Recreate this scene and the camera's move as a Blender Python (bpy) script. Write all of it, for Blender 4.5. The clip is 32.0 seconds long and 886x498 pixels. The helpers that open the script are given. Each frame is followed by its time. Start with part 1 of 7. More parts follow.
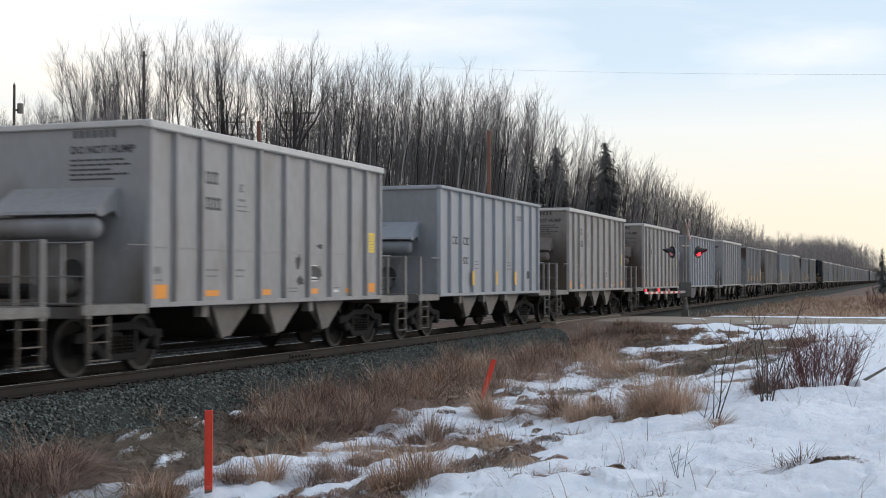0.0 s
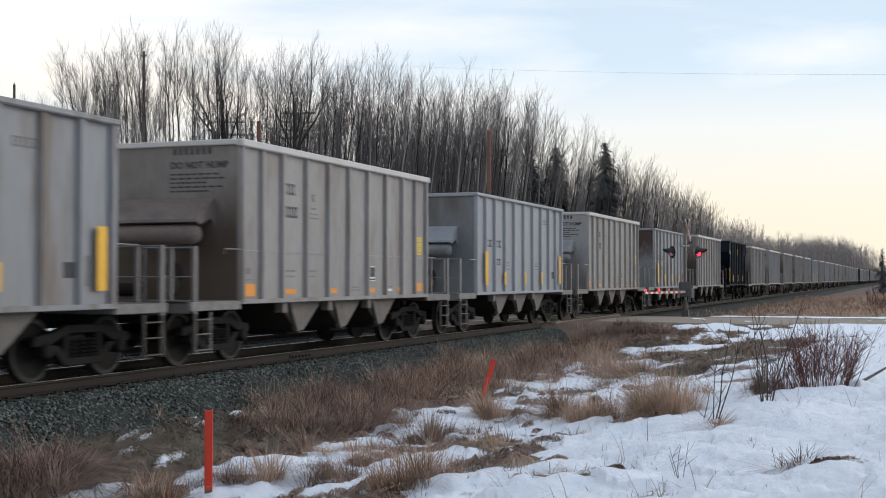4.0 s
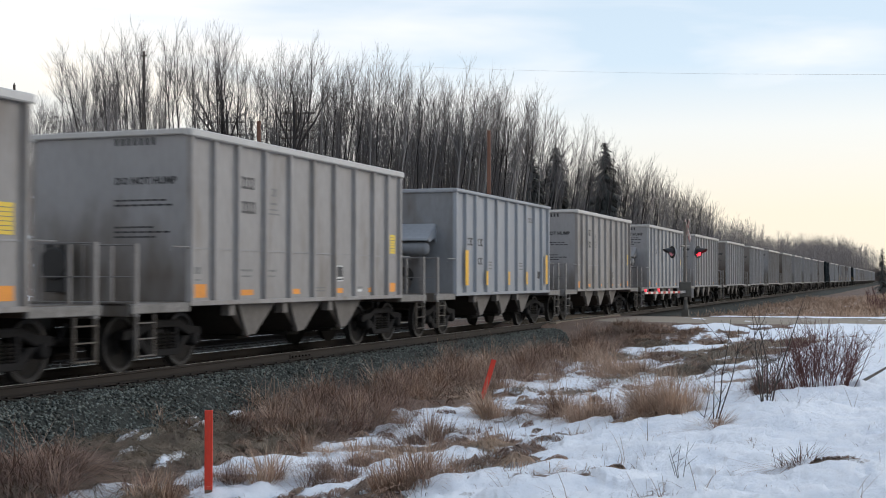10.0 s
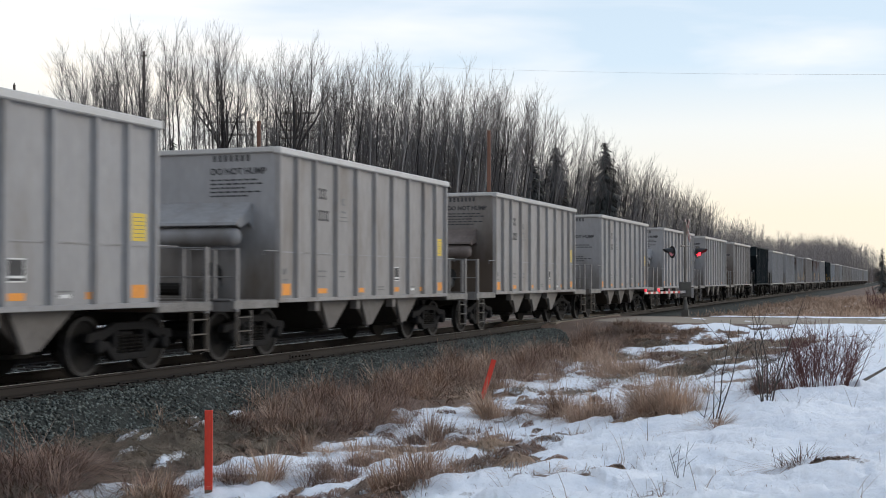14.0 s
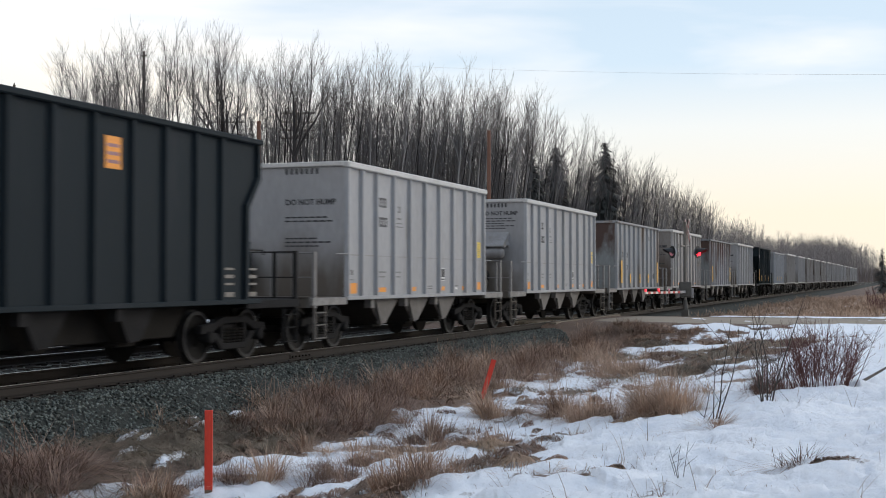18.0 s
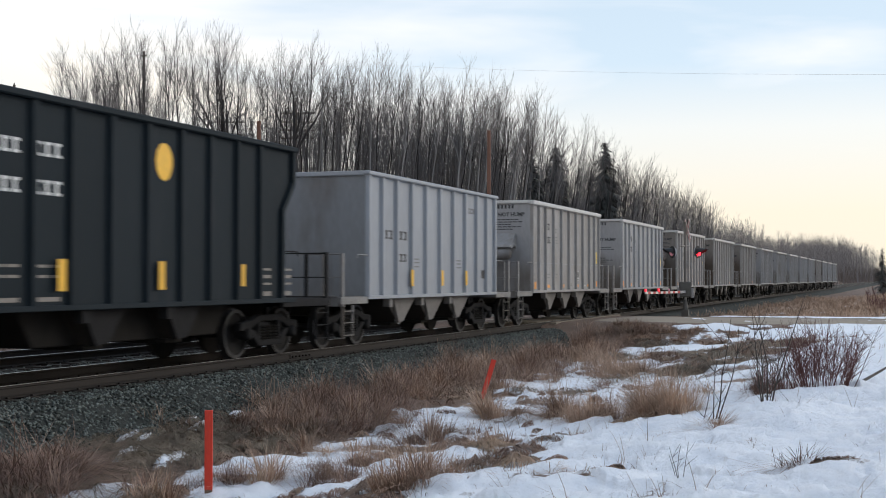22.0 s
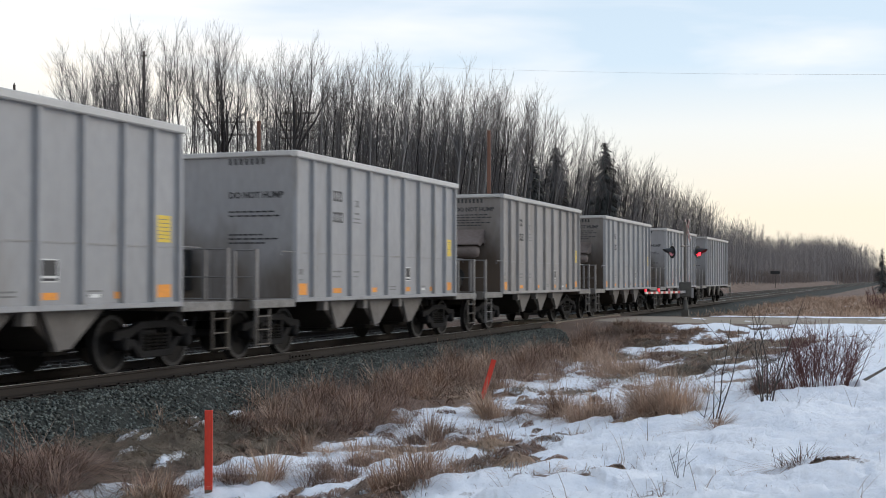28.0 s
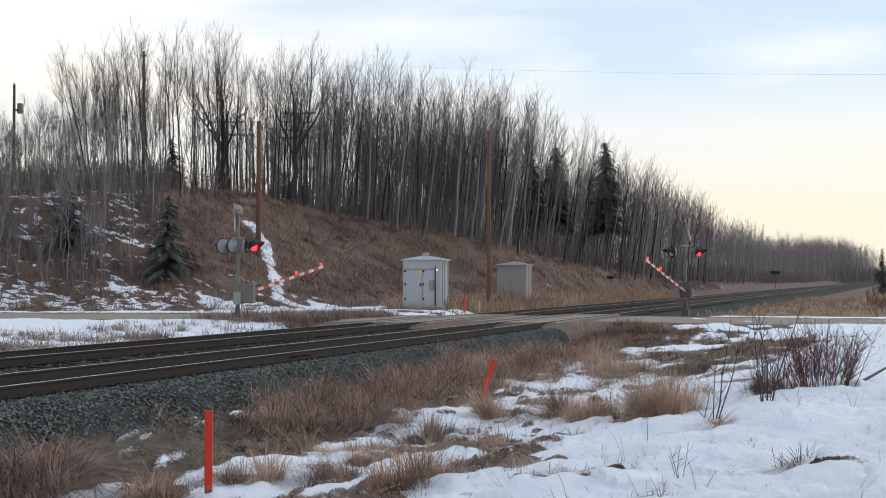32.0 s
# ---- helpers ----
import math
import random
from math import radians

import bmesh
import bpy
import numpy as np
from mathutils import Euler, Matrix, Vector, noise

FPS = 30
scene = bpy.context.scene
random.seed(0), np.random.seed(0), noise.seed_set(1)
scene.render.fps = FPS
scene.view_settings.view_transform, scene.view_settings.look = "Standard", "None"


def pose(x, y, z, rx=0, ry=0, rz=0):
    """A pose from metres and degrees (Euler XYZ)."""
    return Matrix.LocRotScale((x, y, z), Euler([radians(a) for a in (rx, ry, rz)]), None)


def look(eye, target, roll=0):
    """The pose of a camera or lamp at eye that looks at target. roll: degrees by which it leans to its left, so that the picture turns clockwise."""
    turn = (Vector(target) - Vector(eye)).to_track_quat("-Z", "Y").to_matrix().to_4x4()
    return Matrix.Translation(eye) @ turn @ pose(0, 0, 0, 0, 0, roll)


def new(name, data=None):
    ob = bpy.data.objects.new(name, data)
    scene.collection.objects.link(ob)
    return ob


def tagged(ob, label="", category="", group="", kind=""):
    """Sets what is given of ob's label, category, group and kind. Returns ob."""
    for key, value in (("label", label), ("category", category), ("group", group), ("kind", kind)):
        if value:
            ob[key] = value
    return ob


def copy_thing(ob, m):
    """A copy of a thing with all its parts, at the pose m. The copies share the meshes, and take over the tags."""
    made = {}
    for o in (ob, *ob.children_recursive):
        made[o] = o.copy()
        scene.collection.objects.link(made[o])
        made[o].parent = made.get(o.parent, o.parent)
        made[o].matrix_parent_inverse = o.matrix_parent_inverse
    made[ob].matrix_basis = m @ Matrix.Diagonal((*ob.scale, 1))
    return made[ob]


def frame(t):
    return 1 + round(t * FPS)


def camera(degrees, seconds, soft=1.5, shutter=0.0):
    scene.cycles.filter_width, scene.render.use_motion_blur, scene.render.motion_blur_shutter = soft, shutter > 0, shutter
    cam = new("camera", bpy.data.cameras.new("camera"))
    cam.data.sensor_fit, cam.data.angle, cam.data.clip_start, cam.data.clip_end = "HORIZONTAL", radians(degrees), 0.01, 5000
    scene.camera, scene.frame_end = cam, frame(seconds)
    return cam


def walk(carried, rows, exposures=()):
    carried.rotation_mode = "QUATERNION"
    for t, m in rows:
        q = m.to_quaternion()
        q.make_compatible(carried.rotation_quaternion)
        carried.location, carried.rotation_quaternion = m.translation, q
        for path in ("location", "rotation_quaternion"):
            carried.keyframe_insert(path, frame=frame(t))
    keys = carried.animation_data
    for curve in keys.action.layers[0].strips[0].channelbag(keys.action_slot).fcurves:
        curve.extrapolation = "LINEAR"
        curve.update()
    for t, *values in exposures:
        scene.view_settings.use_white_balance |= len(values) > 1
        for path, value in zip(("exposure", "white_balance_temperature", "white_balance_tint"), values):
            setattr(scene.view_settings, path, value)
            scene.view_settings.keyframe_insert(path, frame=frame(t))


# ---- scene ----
# The camera stands still beside a double track; x runs along the rails, z = 0 is the top of the rail.
EYE = (0.0, -12.40, 1.467)
TURN, TILT = radians(19.884), radians(1.3375)
AIM = (EYE[0] + math.cos(TURN) * math.cos(TILT), EYE[1] + math.sin(TURN) * math.cos(TILT), EYE[2] + math.sin(TILT))
cam = camera(38.107, 32.0, soft=1.0, shutter=0.2)
walk(cam, [(0.0, look(EYE, AIM)), (32.0, look(EYE, AIM))], exposures=[(0.0, 0.0), (32.0, 0.0)])

# ---- light ----
world = bpy.data.worlds.new("winter_evening_sky")
scene.world = world
world.use_nodes = True
wn, wl = world.node_tree.nodes, world.node_tree.links
wn.clear()


def wnode(kind, **values):
    n = wn.new(kind)
    for key, value in values.items():
        n.inputs[key].default_value = value
    return n


SUN_AZ, SUN_EL = radians(-48), radians(20)
sky = wn.new("ShaderNodeTexSky")
sky.sky_type, sky.sun_disc = "NISHITA", False
sky.sun_elevation, sky.sun_rotation = SUN_EL, radians(90) - SUN_AZ
sky.dust_density = 2.0
geo = wn.new("ShaderNodeTexCoord")
sep = wn.new("ShaderNodeSeparateXYZ")
wl.new(geo.outputs["Generated"], sep.inputs[0])
# stretched cloud sheets
cmap = wn.new("ShaderNodeMapping")
cmap.inputs["Scale"].default_value = (1.6, 1.6, 9.0)
cmap.inputs["Rotation"].default_value = (radians(7), radians(-5), 0)
cmap.inputs["Location"].default_value = (0.35, 0.1, 0.2)
wl.new(geo.outputs["Generated"], cmap.inputs[0])
cloud = wnode("ShaderNodeTexNoise", Scale=1.5, Detail=5.0, Roughness=0.5, Distortion=0.35)
wl.new(cmap.outputs[0], cloud.inputs["Vector"])
cramp = wn.new("ShaderNodeValToRGB")
cramp.color_ramp.elements[0].position, cramp.color_ramp.elements[0].color = 0.45, (0, 0, 0, 1)
cramp.color_ramp.elements[1].position, cramp.color_ramp.elements[1].color = 0.66, (1, 1, 1, 1)
side = wn.new("ShaderNodeVectorMath")
side.operation = "DOT_PRODUCT"
side.inputs[1].default_value = (-0.34, 0.94, 0.0)
wl.new(geo.outputs["Generated"], side.inputs[0])
more = wn.new("ShaderNodeMath")
more.operation = "MULTIPLY_ADD"
more.inputs[1].default_value = 0.30
wl.new(side.outputs["Value"], more.inputs[0])
wl.new(cloud.outputs["Fac"], more.inputs[2])
wl.new(more.outputs[0], cramp.inputs[0])
# the low sky is warm cloud, higher up it is pale blue with white veils
eramp = wn.new("ShaderNodeValToRGB")
er = eramp.color_ramp
er.elements[0].position, er.elements[0].color = 0.0, (1.04, 0.90, 0.72, 1)
er.elements[1].position, er.elements[1].color = 1.0, (0.62, 0.70, 0.82, 1)
for pos, col in ((0.05, (1.08, 0.97, 0.79, 1)), (0.115, (1.07, 1.02, 0.94, 1)), (0.18, (0.985, 0.995, 1.02, 1)), (0.28, (0.87, 0.91, 0.98, 1)), (0.5, (0.80, 0.84, 0.91, 1))):
    e = er.elements.new(pos)
    e.color = col
lower = wn.new("ShaderNodeMath")
lower.operation = "MULTIPLY_ADD"
lower.inputs[1].default_value = -0.13
wl.new(side.outputs["Value"], lower.inputs[0])
wl.new(sep.outputs["Z"], lower.inputs[2])
wl.new(lower.outputs[0], eramp.inputs[0])
blue = wn.new("ShaderNodeValToRGB")
br = blue.color_ramp
br.elements[0].position, br.elements[0].color = 0.05, (1.04, 0.95, 0.79, 1)
br.elements[1].position, br.elements[1].color = 0.6, (0.42, 0.55, 0.74, 1)
for pos, col in ((0.115, (0.95, 0.97, 0.96, 1)), (0.165, (0.70, 0.85, 0.99, 1))):
    e = br.elements.new(pos)
    e.color = col
wl.new(sep.outputs["Z"], blue.inputs[0])
skymix = wn.new("ShaderNodeMix")
skymix.data_type = "RGBA"
skymix.inputs["Factor"].default_value = 0.12
skymul = wn.new("ShaderNodeVectorMath")
skymul.operation = "SCALE"
skymul.inputs["Scale"].default_value = 0.10
wl.new(sky.outputs[0], skymul.inputs[0])
wl.new(blue.outputs[0], skymix.inputs["A"])
wl.new(skymul.outputs[0], skymix.inputs["B"])
veil = wn.new("ShaderNodeMix")
veil.data_type = "RGBA"
wl.new(cramp.outputs[0], veil.inputs["Factor"])
wl.new(skymix.outputs["Result"], veil.inputs["A"])
wl.new(eramp.outputs[0], veil.inputs["B"])
back = wnode("ShaderNodeBackground", Strength=1.06)
wl.new(veil.outputs["Result"], back.inputs["Color"])
wout = wn.new("ShaderNodeOutputWorld")
wl.new(back.outputs[0], wout.inputs[0])

sun = new("low_sun", bpy.data.lights.new("low_sun", "SUN"))
sun.data.energy, sun.data.angle, sun.data.color = 1.25, radians(30), (1.0, 0.91, 0.80)
sun.matrix_world = look((0, 0, 0), (-math.cos(SUN_AZ) * math.cos(SUN_EL), -math.sin(SUN_AZ) * math.cos(SUN_EL), -math.sin(SUN_EL)))


# ---- materials ----
def material(name, colour, second=None, rough=0.7, metal=0.0, scale=3.0, fine=40.0, mix=0.5, bump=0.15, streak=1.0,
             patch=None, patch_at=0.62, spread=0.06, patch_scale=1.2, glow=0.0, depth=0.01, vary=0.08, shine=0.35, climb=None):
    """Two-scale noise between two colours, with optional patches of a third colour, fine relief and a little change from piece to piece."""
    m = bpy.data.materials.new(name)
    m.use_nodes = True
    nt = m.node_tree
    n, l = nt.nodes, nt.links
    b = n["Principled BSDF"]
    second = second or tuple(c * 0.75 for c in colour)
    tex = n.new("ShaderNodeTexCoord")
    info = n.new("ShaderNodeObjectInfo")
    mp = n.new("ShaderNodeMapping")
    mp.inputs["Scale"].default_value = (1, 1, 1 / streak)
    l.new(tex.outputs["Object"], mp.inputs[0])
    shift = n.new("ShaderNodeMath")
    shift.operation = "MULTIPLY"
    shift.inputs[1].default_value = 37.0
    l.new(info.outputs["Random"], shift.inputs[0])

    def noise_at(s, detail):
        t = n.new("ShaderNodeTexNoise")
        t.noise_dimensions = "4D"
        t.inputs["Scale"].default_value, t.inputs["Detail"].default_value, t.inputs["Roughness"].default_value = s, detail, 0.6
        l.new(mp.outputs[0], t.inputs["Vector"])
        l.new(shift.outputs[0], t.inputs["W"])
        return t.outputs["Fac"]

    big, small = noise_at(scale, 4), noise_at(fine, 3)
    add = n.new("ShaderNodeMath")
    add.operation = "ADD"
    l.new(big, add.inputs[0])
    l.new(small, add.inputs[1])
    fac = n.new("ShaderNodeMapRange")
    fac.inputs[1].default_value, fac.inputs[2].default_value = 1.0 - 0.45 * mix, 1.0 + 0.45 * mix
    l.new(add.outputs[0], fac.inputs[0])
    mx = n.new("ShaderNodeMix")
    mx.data_type = "RGBA"
    mx.inputs["A"].default_value, mx.inputs["B"].default_value = (*colour, 1), (*second, 1)
    l.new(fac.outputs[0], mx.inputs["Factor"])
    out = mx.outputs["Result"]
    if patch:
        pf = noise_at(patch_scale, 5)
        pr = n.new("ShaderNodeMapRange")
        pr.inputs[1].default_value, pr.inputs[2].default_value = patch_at - spread, patch_at + spread
        if climb:
            # the patches gather above a given height
            sx, up = n.new("ShaderNodeSeparateXYZ"), n.new("ShaderNodeMapRange")
            l.new(tex.outputs["Object"], sx.inputs[0])
            l.new(sx.outputs["Z"], up.inputs[0])
            up.inputs[1].default_value, up.inputs[2].default_value, up.inputs[3].default_value, up.inputs[4].default_value = climb[0], climb[1], -0.22, 0.22
            both = n.new("ShaderNodeMath")
            both.operation = "ADD"
            l.new(pf, both.inputs[0])
            l.new(up.outputs[0], both.inputs[1])
            pf = both.outputs[0]
        l.new(pf, pr.inputs[0])
        m2 = n.new("ShaderNodeMix")
        m2.data_type = "RGBA"
        m2.inputs["B"].default_value = (*patch, 1)
        l.new(pr.outputs[0], m2.inputs["Factor"])
        l.new(out, m2.inputs["A"])
        out = m2.outputs["Result"]
    hsv = n.new("ShaderNodeHueSaturation")
    vr = n.new("ShaderNodeMapRange")
    vr.inputs[3].default_value, vr.inputs[4].default_value = 1 - vary, 1 + vary
    l.new(info.outputs["Random"], vr.inputs[0])
    l.new(vr.outputs[0], hsv.inputs["Value"])
    l.new(out, hsv.inputs["Color"])
    l.new(hsv.outputs[0], b.inputs["Base Color"])
    rr = n.new("ShaderNodeMapRange")
    rr.inputs[3].default_value, rr.inputs[4].default_value = max(0.05, rough - 0.12), min(1.0, rough + 0.12)
    l.new(small, rr.inputs[0])
    l.new(rr.outputs[0], b.inputs["Roughness"])
    b.inputs["Metallic"].default_value, b.inputs["Specular IOR Level"].default_value = metal, shine
    if bump:
        bp = n.new("ShaderNodeBump")
        bp.inputs["Strength"].default_value, bp.inputs["Distance"].default_value = bump, depth
        l.new(add.outputs[0], bp.inputs["Height"])
        l.new(bp.outputs[0], b.inputs["Normal"])
    if glow:
        b.inputs["Emission Color"].default_value, b.inputs["Emission Strength"].default_value = (*colour, 1), glow
    return m


M = {}
M["grey"] = material("pale_grey_paint", (0.322, 0.316, 0.318), (0.212, 0.207, 0.209), 0.55, 0.0, 0.9, 14, 0.9, 0.05, 3.5, patch=(0.185, 0.165, 0.145), patch_at=0.63, spread=0.11, patch_scale=1.7, vary=0.035)
M["grey_warm"] = material("yellowed_grey_paint", (0.322, 0.308, 0.300), (0.208, 0.196, 0.190), 0.6, 0.0, 0.9, 14, 0.9, 0.05, 3.5, patch=(0.175, 0.150, 0.130), patch_at=0.61, spread=0.12, patch_scale=1.7, vary=0.035)
M["grey_pale"] = material("clean_pale_grey_paint", (0.342, 0.342, 0.350), (0.240, 0.240, 0.246), 0.55, 0.0, 0.9, 14, 0.9, 0.05, 3.5, patch=(0.21, 0.195, 0.18), patch_at=0.66, spread=0.10, patch_scale=1.7, vary=0.035)
M["grey_rim"] = material("pale_grey_rim_paint", (0.5, 0.49, 0.48), (0.39, 0.38, 0.365), 0.5, 0.0, 2, 20, 0.8, 0.05)
M["end"] = material("grimy_grey_paint", (0.295, 0.291, 0.297), (0.215, 0.211, 0.214), 0.65, 0.0, 0.8, 12, 0.9, 0.06, 3, patch=(0.10, 0.084, 0.070), patch_at=0.60, spread=0.14, patch_scale=0.7, climb=(3.3, 1.5))
M["end_brown"] = material("brown_dusted_grey_paint", (0.21, 0.197, 0.188), (0.14, 0.120, 0.106), 0.7, 0.0, 0.8, 12, 0.9, 0.06, 3, patch=(0.070, 0.051, 0.038), patch_at=0.50, spread=0.16, patch_scale=0.6, climb=(3.5, 1.7))
M["hood_brown"] = material("brown_dust_on_paint", (0.185, 0.152, 0.138), (0.115, 0.088, 0.077), 0.75, 0.0, 1.2, 14, 0.9, 0.06, 1, patch=(0.06, 0.045, 0.037), patch_at=0.62, spread=0.12, patch_scale=0.9)
M["blue"] = material("blue_grey_paint", (0.295, 0.312, 0.338), (0.228, 0.24, 0.262), 0.5, 0.0, 1.0, 14, 0.9, 0.05, 5, patch=(0.16, 0.13, 0.105), patch_at=0.70, spread=0.08, vary=0.035)
M["blue_rusty"] = material("rust_streaked_blue_grey_paint", (0.275, 0.283, 0.298), (0.21, 0.213, 0.221), 0.6, 0.0, 1.0, 14, 0.9, 0.08, 6, patch=(0.15, 0.105, 0.075), patch_at=0.59, spread=0.08, patch_scale=1.6, vary=0.035)
M["blue_rusted"] = material("maroon_rusted_paint", (0.27, 0.272, 0.288), (0.20, 0.198, 0.205), 0.7, 0.0, 1.0, 14, 0.9, 0.1, 6, patch=(0.125, 0.082, 0.070), patch_at=0.56, spread=0.09, patch_scale=3.2, climb=(-0.5, 5.0))
M["blue_end"] = material("dull_blue_grey_paint", (0.2, 0.21, 0.225), (0.145, 0.15, 0.158), 0.6, 0.0, 0.8, 12, 0.9, 0.06, 3, patch=(0.1, 0.082, 0.07), patch_at=0.62, spread=0.1, patch_scale=0.8)
M["rust_end"] = material("rusted_end_paint", (0.22, 0.235, 0.24), (0.15, 0.16, 0.16), 0.75, 0.0, 0.8, 12, 0.9, 0.1, 2, patch=(0.060, 0.036, 0.030), patch_at=0.50, spread=0.10, patch_scale=1.4, climb=(1.9, 3.7))
M["black"] = material("black_paint", (0.0070, 0.0124, 0.0166), (0.0110, 0.0175, 0.0225), 0.7, 0.0, 1.2, 20, 0.8, 0.05, 5, patch=(0.022, 0.025, 0.03), patch_at=0.66, spread=0.1, shine=0.15)
M["navy"] = material("navy_blue_paint", (0.0068, 0.0112, 0.0182), (0.0108, 0.0165, 0.025), 0.7, 0.0, 1.2, 20, 0.8, 0.05, 5, patch=(0.018, 0.021, 0.028), patch_at=0.66, spread=0.1, shine=0.12)
M["steel_dark"] = material("grimy_dark_steel", (0.009, 0.008, 0.0075), (0.018, 0.016, 0.014), 0.85, 0.0, 4, 40, 1.0, 0.2, shine=0.12)
M["truck"] = material("dusty_truck_casting", (0.024, 0.0232, 0.024), (0.011, 0.0106, 0.011), 0.85, 0.0, 5, 50, 1.0, 0.25, shine=0.12)
M["wheel"] = material("worn_wheel_steel", (0.013, 0.0122, 0.012), (0.026, 0.024, 0.023), 0.85, 0.0, 6, 40, 0.8, 0.1, shine=0.12)
M["steel_blue"] = material("dusty_grey_blue_plate", (0.075, 0.085, 0.096), (0.042, 0.048, 0.056), 0.7, 0.0, 2, 30, 1.0, 0.08, 2, shine=0.15)
M["tread"] = material("bright_wheel_tread", (0.036, 0.036, 0.038), (0.016, 0.0157, 0.016), 0.6, 0.2, 6, 60, 0.6, 0.03)
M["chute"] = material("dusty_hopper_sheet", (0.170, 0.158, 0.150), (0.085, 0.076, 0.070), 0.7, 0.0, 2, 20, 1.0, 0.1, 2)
# darker copy of the hopper sheet, the shade between the hoppers painted in
M["chute_shade"] = material("shade_painted_hopper_sheet", (0.044, 0.038, 0.035), (0.024, 0.021, 0.019), 0.75, 0.0, 2, 20, 1.0, 0.1, 2, shine=0.12)
M["sill"] = material("scuffed_white_end_sill", (0.27, 0.26, 0.25), (0.07, 0.064, 0.058), 0.6, 0.0, 5, 30, 1.0, 0.1)
M["rail_paint"] = material("handrail_paint", (0.225, 0.215, 0.212), (0.14, 0.13, 0.125), 0.5, 0.0, 8, 40, 0.8, 0.05)
M["orange"] = material("orange_reflector", (0.8, 0.3, 0.03), (0.62, 0.23, 0.03), 0.45, 0.0, 8, 40, 0.6, 0.02)
M["yellow"] = material("yellow_reflector", (0.80, 0.44, 0.025), (0.62, 0.34, 0.03), 0.45, 0.0, 8, 40, 0.6, 0.02)
M["placard"] = material("yellow_placard", (0.72, 0.52, 0.05), (0.62, 0.42, 0.05), 0.5, 0.0, 8, 40, 0.6, 0.02)
M["ink"] = material("faded_black_stencil", (0.018, 0.018, 0.022), (0.05, 0.05, 0.052), 0.6, 0.0, 12, 60, 0.9, 0.0)
M["ink_soft"] = material("worn_grey_stencil", (0.10, 0.10, 0.104), (0.20, 0.20, 0.20), 0.6, 0.0, 12, 60, 0.9, 0.0)
M["white"] = material("white_stencil", (0.74, 0.74, 0.72), (0.56, 0.56, 0.55), 0.6, 0.0, 10, 60, 0.9, 0.0)
M["graffiti"] = material("faded_red_spray_paint", (0.24, 0.085, 0.10), (0.34, 0.22, 0.23), 0.6, 0.0, 6, 30, 1.0, 0.0)
M["rail_side"] = material("rusted_rail_steel", (0.018, 0.0145, 0.013), (0.032, 0.025, 0.021), 0.8, 0.15, 3, 50, 0.9, 0.15)
M["rail_top"] = material("polished_rail_head", (0.62, 0.62, 0.62), (0.46, 0.46, 0.46), 0.36, 1.0, 3, 60, 0.6, 0.03)
M["tie"] = material("weathered_tie_timber", (0.045, 0.038, 0.032), (0.024, 0.021, 0.019), 0.85, 0.0, 4, 60, 1.0, 0.4, shine=0.12)
M["ballast"] = material("dark_crushed_stone", (0.060, 0.063, 0.057), (0.024, 0.0255, 0.023), 0.85, 0.0, 6, 40, 1.1, 0.8, depth=0.03, shine=0.12)
M["twig_pale"] = material("pale_grey_twigs", (0.30, 0.27, 0.26), (0.20, 0.18, 0.17), 0.85, 0.0, 2, 30, 0.9, 0.0, vary=0.2, shine=0.12)
# bark lightened partway, painting in the thinner haze of the deeper wood
M["deep_bark"] = material("half_hazed_bark", (0.185, 0.175, 0.176), (0.110, 0.104, 0.105), 0.85, 0.0, 1.2, 20, 1.0, 0.0, 2, shine=0.1)
M["brush"] = material("grey_brown_brush", (0.21, 0.178, 0.165), (0.125, 0.105, 0.098), 0.85, 0.0, 2, 30, 0.9, 0.0, vary=0.2, shine=0.12)
M["bark"] = material("aspen_bark", (0.072, 0.067, 0.068), (0.034, 0.032, 0.033), 0.85, 0.0, 1.2, 20, 1.0, 0.3, 2, vary=0.3, shine=0.12)
M["bark_pale"] = material("pale_aspen_bark", (0.33, 0.32, 0.315), (0.16, 0.153, 0.15), 0.85, 0.0, 1.2, 20, 1.0, 0.3, 2, vary=0.2, shine=0.12)
# distance haze is painted into this bark by paling its colour
M["haze_bark"] = material("haze_pale_bark", (0.265, 0.248, 0.250), (0.18, 0.168, 0.170), 0.85, 0.0, 1.2, 20, 1.0, 0.0, 2, shine=0.1)
M["twig"] = material("grey_brown_twigs", (0.15, 0.138, 0.136), (0.095, 0.087, 0.086), 0.85, 0.0, 2, 30, 0.9, 0.0, vary=0.2, shine=0.12)
M["needle"] = material("dark_spruce_needles", (0.105, 0.110, 0.106), (0.060, 0.066, 0.062), 0.8, 0.0, 4, 60, 1.0, 0.0, vary=0.2, shine=0.12)
M["pole"] = material("brown_pole_timber", (0.18, 0.090, 0.062), (0.115, 0.060, 0.044), 0.8, 0.0, 2, 40, 1.0, 0.25, 8)
M["pole_grey"] = material("grey_pole_timber", (0.11, 0.09, 0.078), (0.07, 0.06, 0.052), 0.85, 0.0, 2, 40, 1.0, 0.25, 8)
M["alu"] = material("silver_mast_metal", (0.20, 0.185, 0.17), (0.13, 0.12, 0.108), 0.5, 0.3, 4, 40, 0.8, 0.05)
M["gear"] = material("grimy_grey_green_gear", (0.125, 0.120, 0.108), (0.07, 0.066, 0.06), 0.65, 0.1, 4, 40, 0.9, 0.1)
M["hut"] = material("pale_silver_hut_paint", (0.44, 0.455, 0.48), (0.33, 0.34, 0.36), 0.5, 0.1, 1.5, 30, 0.8, 0.05, 3)
M["hut_old"] = material("weathered_grey_hut_paint", (0.33, 0.315, 0.315), (0.23, 0.212, 0.205), 0.6, 0.0, 1.5, 30, 0.9, 0.05, 3)
